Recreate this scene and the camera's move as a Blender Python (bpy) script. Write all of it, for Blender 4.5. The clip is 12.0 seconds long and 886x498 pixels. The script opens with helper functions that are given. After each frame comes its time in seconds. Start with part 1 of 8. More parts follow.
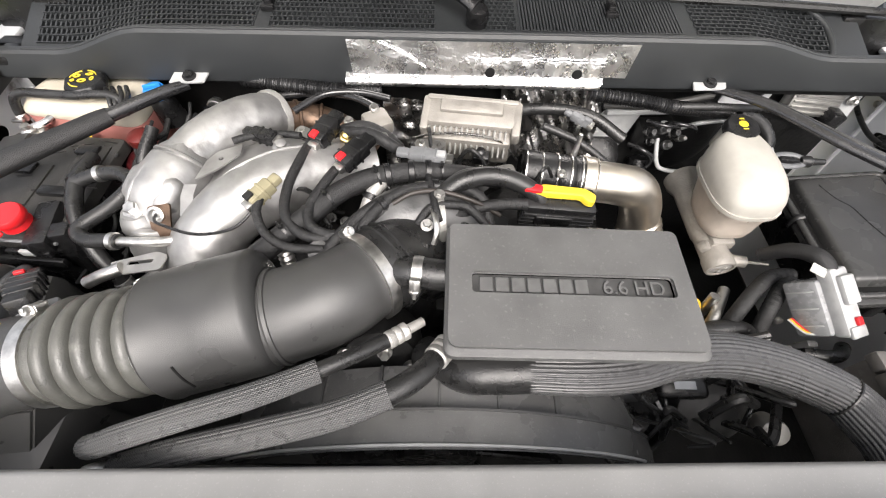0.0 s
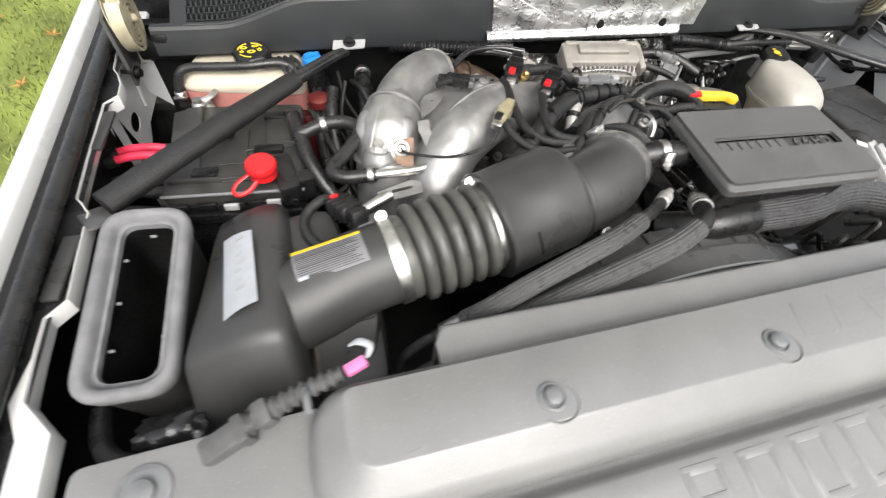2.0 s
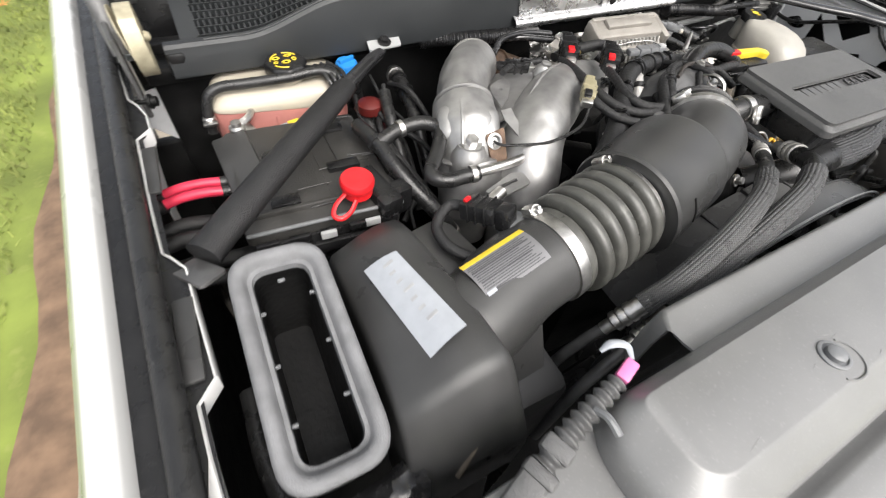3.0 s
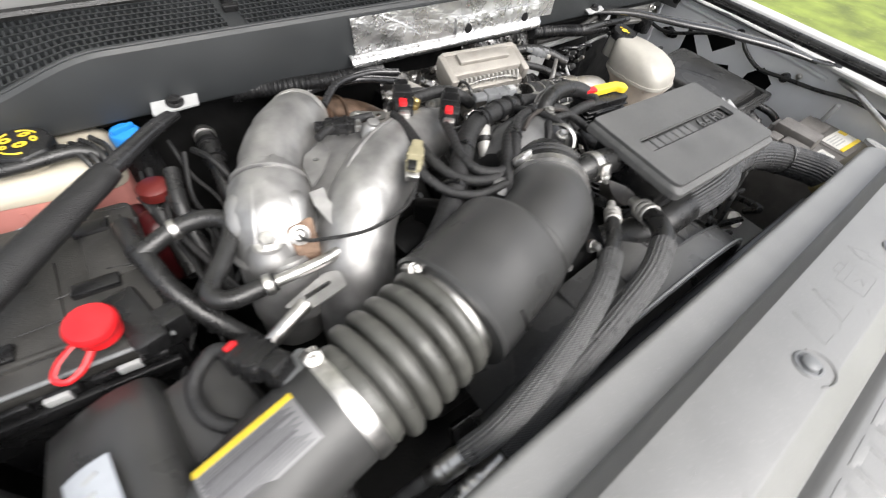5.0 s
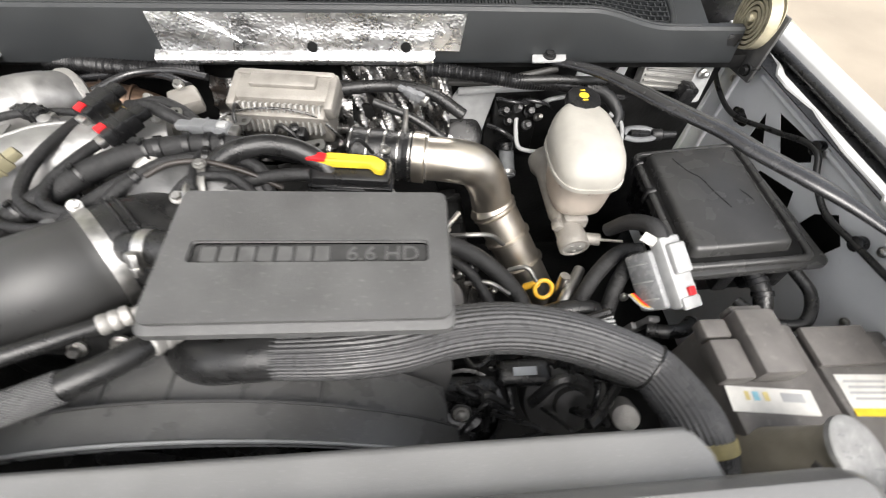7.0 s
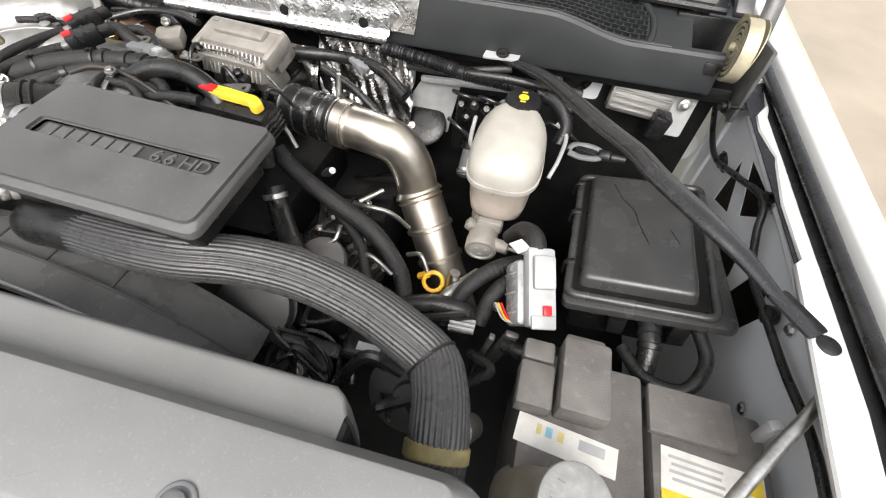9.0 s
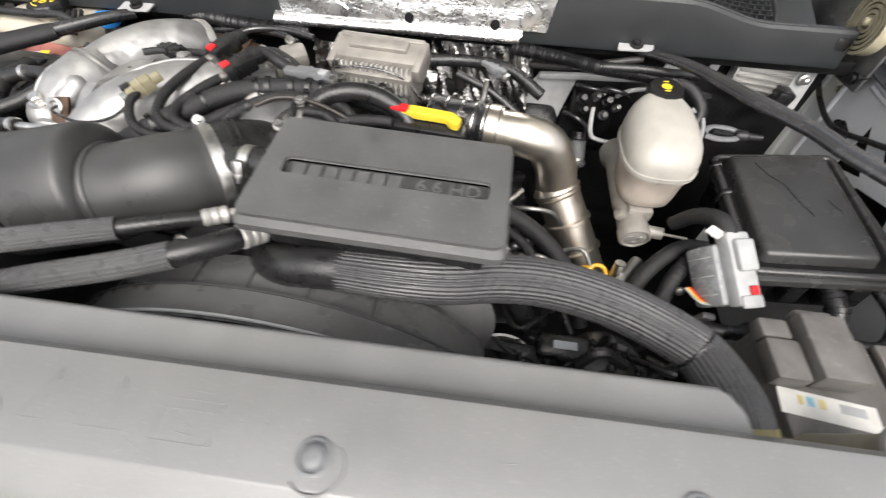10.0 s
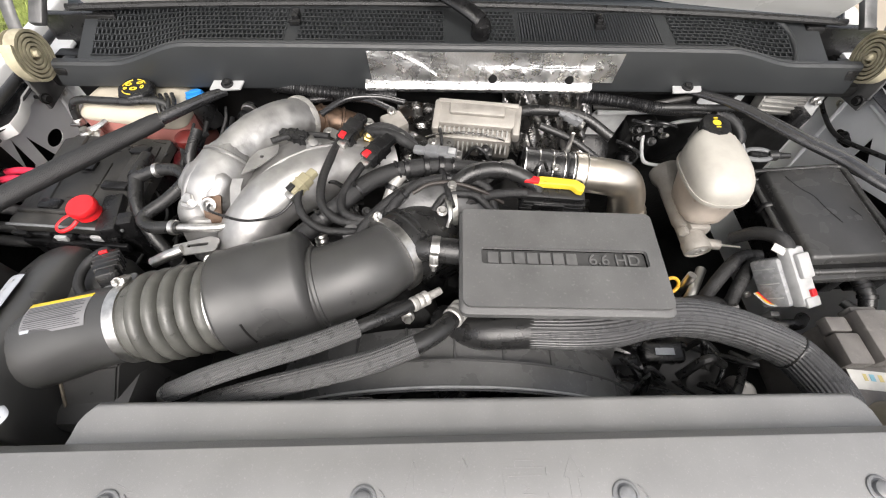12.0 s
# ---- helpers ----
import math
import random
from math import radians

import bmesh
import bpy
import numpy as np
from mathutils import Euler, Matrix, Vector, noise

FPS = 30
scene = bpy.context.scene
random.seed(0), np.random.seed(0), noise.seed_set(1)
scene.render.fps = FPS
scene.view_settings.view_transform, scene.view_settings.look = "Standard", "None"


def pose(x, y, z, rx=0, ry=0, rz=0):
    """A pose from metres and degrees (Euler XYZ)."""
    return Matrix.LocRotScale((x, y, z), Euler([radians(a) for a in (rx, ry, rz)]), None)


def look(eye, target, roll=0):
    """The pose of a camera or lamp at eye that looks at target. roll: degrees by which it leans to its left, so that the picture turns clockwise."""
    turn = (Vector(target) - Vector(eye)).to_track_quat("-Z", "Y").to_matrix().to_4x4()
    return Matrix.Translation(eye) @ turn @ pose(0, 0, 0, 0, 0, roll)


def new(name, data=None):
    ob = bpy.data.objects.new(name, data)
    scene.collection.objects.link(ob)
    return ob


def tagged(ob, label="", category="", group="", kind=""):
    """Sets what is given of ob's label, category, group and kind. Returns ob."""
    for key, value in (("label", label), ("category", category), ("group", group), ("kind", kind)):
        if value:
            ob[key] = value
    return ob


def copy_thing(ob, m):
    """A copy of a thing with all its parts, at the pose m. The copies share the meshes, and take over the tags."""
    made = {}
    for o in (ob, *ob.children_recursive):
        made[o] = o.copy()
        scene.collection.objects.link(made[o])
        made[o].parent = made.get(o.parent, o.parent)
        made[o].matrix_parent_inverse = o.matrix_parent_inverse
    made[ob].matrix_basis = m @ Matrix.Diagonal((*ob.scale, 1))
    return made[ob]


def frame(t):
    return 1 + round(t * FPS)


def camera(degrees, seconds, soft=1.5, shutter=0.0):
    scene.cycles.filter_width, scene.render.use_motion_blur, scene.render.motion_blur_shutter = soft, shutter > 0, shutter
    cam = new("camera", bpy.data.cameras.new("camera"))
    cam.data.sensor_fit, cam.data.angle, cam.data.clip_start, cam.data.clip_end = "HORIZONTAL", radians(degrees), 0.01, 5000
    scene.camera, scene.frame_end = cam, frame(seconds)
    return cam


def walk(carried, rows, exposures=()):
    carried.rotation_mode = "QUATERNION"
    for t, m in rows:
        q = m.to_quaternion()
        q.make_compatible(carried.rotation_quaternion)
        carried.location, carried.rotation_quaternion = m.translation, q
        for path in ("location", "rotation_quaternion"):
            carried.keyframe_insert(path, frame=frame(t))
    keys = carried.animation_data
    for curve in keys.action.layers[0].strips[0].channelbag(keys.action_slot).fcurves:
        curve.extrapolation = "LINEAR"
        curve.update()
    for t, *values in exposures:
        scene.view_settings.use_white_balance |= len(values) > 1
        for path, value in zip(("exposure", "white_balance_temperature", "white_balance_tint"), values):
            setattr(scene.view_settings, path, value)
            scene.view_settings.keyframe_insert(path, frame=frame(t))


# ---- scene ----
cam = camera(93.9, 12.0, soft=1.1, shutter=0.4)
PATH = [
    (0, (-0.008, 0.042, 1.769), (0.03, 1.171, 0.119), 2.4),
    (0.5, (-0.026, 0.032, 1.765), (0.067, 1.171, 0.123), 3.8),
    (1, (-0.101, -0.021, 1.771), (0.078, 1.132, 0.147), 5.5),
    (1.5, (-0.3, -0.089, 1.755), (-0.014, 1.078, 0.157), 7.1),
    (2, (-0.534, -0.113, 1.721), (-0.13, 1.045, 0.142), 7.2),
    (2.5, (-0.709, -0.071, 1.679), (-0.178, 1.073, 0.127), 7.2),
    (2.7, (-0.783, -0.043, 1.662), (-0.192, 1.083, 0.119), 6.9),
    (4.3, (-0.786, 0.179, 1.641), (0.156, 1.041, 0.102), 10.3),
    (4.5, (-0.732, 0.171, 1.653), (0.207, 1.039, 0.115), 10.5),
    (5, (-0.531, 0.081, 1.676), (0.36, 1.011, 0.145), 10.0),
    (5.5, (-0.339, 0.057, 1.7), (0.387, 1.069, 0.135), 10.0),
    (6, (-0.157, 0.062, 1.703), (0.398, 1.158, 0.126), 6.7),
    (6.5, (0.044, 0.032, 1.701), (0.401, 1.183, 0.105), 5.1),
    (7, (0.272, 0.021, 1.695), (0.4, 1.21, 0.092), 3.5),
    (7.5, (0.469, 0.059, 1.66), (0.396, 1.278, 0.076), 2.2),
    (7.7, (0.54, 0.056, 1.651), (0.398, 1.275, 0.072), 2.4),
    (9.3, (0.625, -0.021, 1.653), (0.342, 1.221, 0.111), 3.5),
    (9.5, (0.542, -0.032, 1.658), (0.288, 1.216, 0.116), 3.5),
    (10, (0.274, -0.063, 1.675), (0.128, 1.143, 0.086), 1.6),
    (10.5, (0.112, -0.058, 1.725), (0.028, 1.1, 0.097), 1.7),
    (11, (0.013, -0.059, 1.819), (0.009, 1.039, 0.147), 1.5),
    (11.5, (-0.028, -0.046, 1.843), (0.016, 1.061, 0.178), 2.0),
    (12, (-0.032, -0.041, 1.844), (0.009, 1.079, 0.187), 2.1),
]
walk(cam, [(t, look(eye, target, roll)) for t, eye, target, roll in PATH], exposures=[(0.0, 1.24, 6650, 12), (0.8, 1.16, 6630, 11.5), (1.5, 0.99, 6570, 10), (2.5, 0.95, 6560, 10), (4.5, 1.11, 6460, 10), (5.0, 1.11, 6460, 10), (6.0, 1.03, 6520, 10.5), (7.5, 1.19, 6540, 10), (9.5, 0.96, 6560, 10.5), (10.5, 0.93, 6570, 10.5), (12.0, 1.05, 6630, 11.5)])

# ---- light: an overcast sky, open in front of the raised hood ----
world = bpy.data.worlds.new("overcast_sky")
scene.world = world
world.use_nodes = True
wn = world.node_tree.nodes
sky = wn.new("ShaderNodeTexSky")
sky.sky_type = "NISHITA"
sky.sun_disc = False
sky.sun_elevation, sky.sun_rotation = radians(51), radians(172)
sky.air_density, sky.dust_density, sky.ozone_density = 1.0, 6.0, 1.0
wn["Background"].inputs["Strength"].default_value = 0.15
grey = wn.new("ShaderNodeHueSaturation")  # cloud takes most of the blue out of the sky
grey.inputs["Saturation"].default_value = 0.3
world.node_tree.links.new(sky.outputs["Color"], grey.inputs["Color"])
world.node_tree.links.new(grey.outputs["Color"], wn["Background"].inputs["Color"])

sun = new("sun", bpy.data.lights.new("sun", "SUN"))
sun.data.energy, sun.data.angle, sun.data.color = 0.95, radians(40), (1.0, 0.97, 0.93)
sun.matrix_world = look((0.25, -1.6, 3.6), (0, 0.3, 1.2))

# ---- kit: materials ----
def material(name, color, rough=0.5, metal=0.0, var=0.25, scale=30.0, bump=0.0, bump_scale=300.0, speck=0.0, speck_scale=90.0,
             speck_color=(0.5, 0.49, 0.46), coat=0.0, spec=0.5, wear=0.1):
    """A surface with colour mottling, roughness wear, fine relief and, with speck, scattered dust."""
    m = bpy.data.materials.new(name)
    m.use_nodes = True
    n, l = m.node_tree.nodes, m.node_tree.links
    b = n["Principled BSDF"]
    b.inputs["Metallic"].default_value = metal
    b.inputs["Specular IOR Level"].default_value = spec
    b.inputs["Coat Weight"].default_value = coat
    co = n.new("ShaderNodeTexCoord")
    big = n.new("ShaderNodeTexNoise")
    big.inputs["Scale"].default_value, big.inputs["Detail"].default_value = scale, 6
    fine = n.new("ShaderNodeTexNoise")
    fine.inputs["Scale"].default_value, fine.inputs["Detail"].default_value = bump_scale, 4
    l.new(co.outputs["Object"], big.inputs["Vector"])
    l.new(co.outputs["Object"], fine.inputs["Vector"])
    ramp = n.new("ShaderNodeValToRGB")
    lo, hi = [max(c * (1 - var), 0) for c in color], [min(c * (1 + var), 1) for c in color]
    ramp.color_ramp.elements[0].position, ramp.color_ramp.elements[1].position = 0.32, 0.68
    ramp.color_ramp.elements[0].color, ramp.color_ramp.elements[1].color = (*lo, 1), (*hi, 1)
    l.new(big.outputs["Fac"], ramp.inputs["Fac"])
    out = ramp.outputs["Color"]
    if speck:
        dots = n.new("ShaderNodeTexNoise")
        dots.inputs["Scale"].default_value, dots.inputs["Detail"].default_value = speck_scale, 3
        l.new(co.outputs["Object"], dots.inputs["Vector"])
        cut = n.new("ShaderNodeMapRange")
        cut.inputs["From Min"].default_value, cut.inputs["From Max"].default_value = 0.6, 0.75
        cut.inputs["To Max"].default_value = speck
        l.new(dots.outputs["Fac"], cut.inputs["Value"])
        mix = n.new("ShaderNodeMix")
        mix.data_type = "RGBA"
        mix.inputs["B"].default_value = (*speck_color, 1)
        l.new(cut.outputs["Result"], mix.inputs["Factor"])
        l.new(out, mix.inputs["A"])
        out = mix.outputs["Result"]
    l.new(out, b.inputs["Base Color"])
    rr = n.new("ShaderNodeMapRange")
    rr.inputs["To Min"].default_value, rr.inputs["To Max"].default_value = max(rough - (0.04 if metal > 0.5 else wear), 0.03), min(rough + (0.04 if metal > 0.5 else wear), 1)
    rr.inputs["From Min"].default_value, rr.inputs["From Max"].default_value = 0.3, 0.7
    l.new(big.outputs["Fac"], rr.inputs["Value"])
    l.new(rr.outputs["Result"], b.inputs["Roughness"])
    if bump:
        bp = n.new("ShaderNodeBump")
        bp.inputs["Strength"].default_value, bp.inputs["Distance"].default_value = bump, 0.002
        l.new(fine.outputs["Fac"], bp.inputs["Height"])
        l.new(bp.outputs["Normal"], b.inputs["Normal"])
    return m


def braid(name, color, rough, pitch, slant, gap_shade=0.3, relief=0.6):
    """Woven sleeve: two slanted sets of strands on the sweep's own length and girth."""
    m = material(name, color, rough, 0, 0.3, 60)
    n, l = m.node_tree.nodes, m.node_tree.links
    uv = n.new("ShaderNodeUVMap")
    uv.uv_map = "length"
    sep = n.new("ShaderNodeSeparateXYZ")
    l.new(uv.outputs["UV"], sep.inputs["Vector"])
    waves = []
    for sign in (1, -1):
        a = n.new("ShaderNodeMath")
        a.operation = "MULTIPLY_ADD"
        a.inputs[1].default_value = sign * slant
        l.new(sep.outputs["X"], a.inputs[0])
        l.new(sep.outputs["Y"], a.inputs[2])
        f = n.new("ShaderNodeMath")
        f.operation = "MULTIPLY"
        f.inputs[1].default_value = 2 * math.pi / pitch
        l.new(a.outputs[0], f.inputs[0])
        s = n.new("ShaderNodeMath")
        s.operation = "SINE"
        l.new(f.outputs[0], s.inputs[0])
        waves.append(s)
    h = n.new("ShaderNodeMath")
    h.operation = "MAXIMUM"
    l.new(waves[0].outputs[0], h.inputs[0])
    l.new(waves[1].outputs[0], h.inputs[1])
    bp = n.new("ShaderNodeBump")
    bp.inputs["Strength"].default_value, bp.inputs["Distance"].default_value = relief, 0.0008
    l.new(h.outputs[0], bp.inputs["Height"])
    b = n["Principled BSDF"]
    l.new(bp.outputs["Normal"], b.inputs["Normal"])
    # shade painted into the weave: gaps darkened, strand crowns made paler
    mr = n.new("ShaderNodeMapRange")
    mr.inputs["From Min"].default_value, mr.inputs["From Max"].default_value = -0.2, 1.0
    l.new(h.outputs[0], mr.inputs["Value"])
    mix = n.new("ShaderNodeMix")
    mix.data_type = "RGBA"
    mix.inputs["A"].default_value, mix.inputs["B"].default_value = (*[c * gap_shade for c in color], 1), (*[c * 1.35 for c in color], 1)
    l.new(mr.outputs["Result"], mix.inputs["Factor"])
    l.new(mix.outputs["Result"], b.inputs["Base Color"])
    return m


def crinkled_foil(name, color):
    """Bright foil with fine embossing and long random creases."""
    m = material(name, color, 0.28, 1.0, 0.04, 40)
    n, l = m.node_tree.nodes, m.node_tree.links
    co = n.new("ShaderNodeTexCoord")
    cells = n.new("ShaderNodeTexVoronoi")
    cells.inputs["Scale"].default_value = 210
    folds = n.new("ShaderNodeTexVoronoi")
    folds.feature = "DISTANCE_TO_EDGE"
    folds.inputs["Scale"].default_value = 15
    waves = n.new("ShaderNodeTexNoise")
    waves.inputs["Scale"].default_value, waves.inputs["Detail"].default_value = 22, 4
    for t in (cells, folds, waves):
        l.new(co.outputs["Object"], t.inputs["Vector"])
    cut = n.new("ShaderNodeMapRange")
    cut.inputs["From Max"].default_value, cut.inputs["To Max"].default_value = 0.05, 0.10
    l.new(folds.outputs["Distance"], cut.inputs["Value"])
    fine = n.new("ShaderNodeMath")
    fine.operation = "MULTIPLY_ADD"
    fine.inputs[1].default_value = 0.25
    l.new(cells.outputs["Distance"], fine.inputs[0])
    l.new(waves.outputs["Fac"], fine.inputs[2])
    add = n.new("ShaderNodeMath")
    add.operation = "ADD"
    l.new(fine.outputs[0], add.inputs[0])
    l.new(cut.outputs["Result"], add.inputs[1])
    bp = n.new("ShaderNodeBump")
    bp.inputs["Strength"].default_value, bp.inputs["Distance"].default_value = 0.45, 0.005
    l.new(add.outputs[0], bp.inputs["Height"])
    l.new(bp.outputs["Normal"], n["Principled BSDF"].inputs["Normal"])
    return m


BLACK = material("black_plastic", (0.010, 0.010, 0.0105), 0.27, 0, 0.3, 25, 0.25, 900, 0.06, 160, (0.2, 0.2, 0.19))
SATIN = material("satin_black_moulding", (0.043, 0.043, 0.0425), 0.36, 0, 0.15, 14, 0.2, 1200, 0.03, 300, (0.2, 0.2, 0.19))
COVER = material("grained_engine_cover", (0.088, 0.088, 0.087), 0.42, 0, 0.15, 20, 0.4, 1400, 0.10, 220)
GREYPL = material("dusty_grey_moulding", (0.19, 0.19, 0.188), 0.30, 0, 0.07, 14, 0.14, 1100, 0.22, 420, (0.40, 0.40, 0.38), spec=0.8, wear=0.02)
RUBBER = material("black_rubber", (0.016, 0.016, 0.016), 0.30, 0, 0.3, 40, 0.3, 500, 0.15, 90, (0.1, 0.1, 0.095))
BELLOW = material("dull_bellows_rubber", (0.075, 0.075, 0.068), 0.34, 0, 0.25, 30, 0.25, 500, 0.25, 60, (0.2, 0.2, 0.18))
SEAL = material("grey_foam_seal", (0.165, 0.167, 0.172), 0.75, 0, 0.2, 40, 0.5, 700)
CLOTH = material("black_tape_sleeve", (0.013, 0.013, 0.0135), 0.5, 0, 0.3, 60, 0.8, 600, 0.2, 400, (0.065, 0.065, 0.065))
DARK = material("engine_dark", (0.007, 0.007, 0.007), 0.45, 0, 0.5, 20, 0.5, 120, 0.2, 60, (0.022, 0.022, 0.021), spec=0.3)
ALU = material("cast_aluminium", (0.44, 0.43, 0.41), 0.55, 0.6, 0.1, 40, 0.5, 260)
SHIELD = material("pressed_heat_shield", (0.38, 0.376, 0.37), 0.48, 0.8, 0.18, 30, 0.6, 42)
STEEL = material("brushed_steel", (0.72, 0.70, 0.67), 0.27, 1.0, 0.12, 50, 0.2, 400)
WARMSTEEL = material("warm_stainless", (0.70, 0.645, 0.565), 0.36, 1.0, 0.05, 45, 0.06, 400)
RUST = material("heated_brown_pipe", (0.11, 0.072, 0.05), 0.42, 0.7, 0.4, 60, 0.3, 300)
ZINC = material("zinc_fitting", (0.62, 0.61, 0.59), 0.36, 1.0, 0.2, 90, 0.2, 600)
FOIL = crinkled_foil("crinkled_foil", (0.88, 0.88, 0.885))
DULLFOIL = crinkled_foil("grimy_foil", (0.40, 0.39, 0.38))
WHITE = material("white_car_paint", (0.68, 0.68, 0.67), 0.25, 0, 0.03, 4, 0, 100, coat=0.6)
GREYPAINT = material("grey_body_paint", (0.75, 0.76, 0.77), 0.38, 0, 0.05, 8, 0.1, 300, 0.15, 50, (0.5, 0.5, 0.49))
CREAM = material("cream_spring_steel", (0.42, 0.38, 0.27), 0.5, 0.2, 0.2, 50, 0.2, 400, 0.2, 80, (0.2, 0.17, 0.12))
TANKTOP = material("milky_tank", (0.46, 0.42, 0.34), 0.42, 0, 0.06, 14, 0.1, 200)
TANKPINK = material("tank_with_red_coolant", (0.46, 0.19, 0.165), 0.4, 0, 0.15, 12, 0.1, 200)
BRAKEPL = material("brake_fluid_tank", (0.37, 0.355, 0.32), 0.38, 0, 0.09, 26, 0.3, 70)
BRAKELOW = material("brake_fluid_below", (0.42, 0.37, 0.32), 0.36, 0, 0.12, 26, 0.3, 70)
RED = material("red_plastic", (0.62, 0.015, 0.02), 0.38, 0, 0.15, 40)
PINKRED = material("red_cable", (0.6, 0.03, 0.07), 0.45, 0, 0.15, 40)
YELLOW = material("yellow_plastic", (0.74, 0.54, 0.04), 0.4, 0, 0.1, 40)
AMBER = material("amber_ring", (0.75, 0.42, 0.04), 0.4, 0, 0.1, 40)
BLUE = material("blue_plastic", (0.02, 0.22, 0.62), 0.38, 0, 0.12, 40)
OLIVE = material("olive_connector", (0.26, 0.235, 0.15), 0.42, 0, 0.12, 60)
GREEN = material("green_connector", (0.02, 0.28, 0.2), 0.4, 0, 0.15, 60)
PINK = material("pink_connector", (0.75, 0.2, 0.42), 0.4, 0, 0.1, 60)
PAPER = material("pale_label", (0.37, 0.39, 0.42), 0.4, 0, 0.06, 60)
WHITEPAPER = material("worn_white_label", (0.62, 0.61, 0.575), 0.4, 0, 0.10, 45, 0, 300, 0.3, 70, (0.4, 0.39, 0.36))
INK = material("dark_print", (0.06, 0.06, 0.065), 0.5, 0, 0.2, 80)
LAMPGREY = material("pale_grey_plastic", (0.36, 0.365, 0.365), 0.4, 0, 0.1, 50)
MIDGREY = material("mid_grey_plastic", (0.16, 0.165, 0.17), 0.42, 0, 0.15, 50, 0.2, 700)
BATGREY = material("warm_grey_battery_case", (0.125, 0.117, 0.110), 0.5, 0, 0.2, 30, 0.4, 700, 0.3, 80, (0.27, 0.26, 0.24))
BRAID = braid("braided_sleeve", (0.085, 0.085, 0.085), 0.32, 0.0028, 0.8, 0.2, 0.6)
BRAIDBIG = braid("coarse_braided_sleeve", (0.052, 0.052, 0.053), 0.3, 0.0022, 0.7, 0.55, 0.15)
GLOSS = material("glossy_black_tube", (0.018, 0.018, 0.019), 0.2, 0, 0.2, 30, 0.05, 600, 0.05, 200, coat=0.3)
STEELGREY = material("dull_grey_steel", (0.10, 0.10, 0.10), 0.4, 0.3, 0.3, 30, 0.3, 200)
DUSTY = material("dusty_brown_black_plastic", (0.032, 0.031, 0.029), 0.45, 0, 0.25, 22, 0.4, 500, 0.2, 120, (0.14, 0.13, 0.12))
MODULE = material("grey_cast_module", (0.34, 0.335, 0.32), 0.5, 1.0, 0.1, 40, 0.3, 260)
SHROUD = material("dusty_shroud_plastic", (0.08, 0.08, 0.079), 0.28, 0, 0.2, 16, 0.2, 900, 0.15, 240, (0.3, 0.3, 0.28))
COWL = material("blue_black_cowl_plastic", (0.025, 0.0272, 0.0288), 0.4, 0, 0.12, 10, 0.25, 1200)
FUSE = material("black_fuse_box_plastic", (0.040, 0.040, 0.0395), 0.25, 0, 0.15, 18, 0.15, 1100, 0.06, 260, (0.2, 0.2, 0.19))
CAST = material("warm_grey_casting", (0.30, 0.282, 0.255), 0.5, 0.35, 0.14, 36, 0.5, 320, 0.2, 120, (0.4, 0.38, 0.35))
BADGE = material("raised_badge_plastic", (0.095, 0.095, 0.094), 0.46, 0, 0.15, 60)
EMBLEM = material("dark_recess_plastic", (0.042, 0.042, 0.0415), 0.5, 0, 0.2, 60)
# near-black that paints the shade inside slots, holes and grooves
SHADEBLACK = material("recess_shade_black", (0.008, 0.008, 0.008), 0.8, 0, 0.3, 60, spec=0.15)

# ---- kit: shapes ----
def catmull(pts, sub):
    """Points along a smooth line through pts, with the parameter of each."""
    p = [Vector(q) for q in pts]
    if len(p) == 2:
        return [(p[0].lerp(p[1], i / sub), i / sub) for i in range(sub + 1)]
    ext = [2 * p[0] - p[1], *p, 2 * p[-1] - p[-2]]
    out = []
    for i in range(len(p) - 1):
        a, b, c, d = ext[i : i + 4]
        for k in range(sub):
            t = k / sub
            out.append((0.5 * (2 * b + (c - a) * t + (2 * a - 5 * b + 4 * c - d) * t * t + (3 * b - a - 3 * c + d) * t**3), i + t))
    out.append((p[-1], len(p) - 1))
    return out


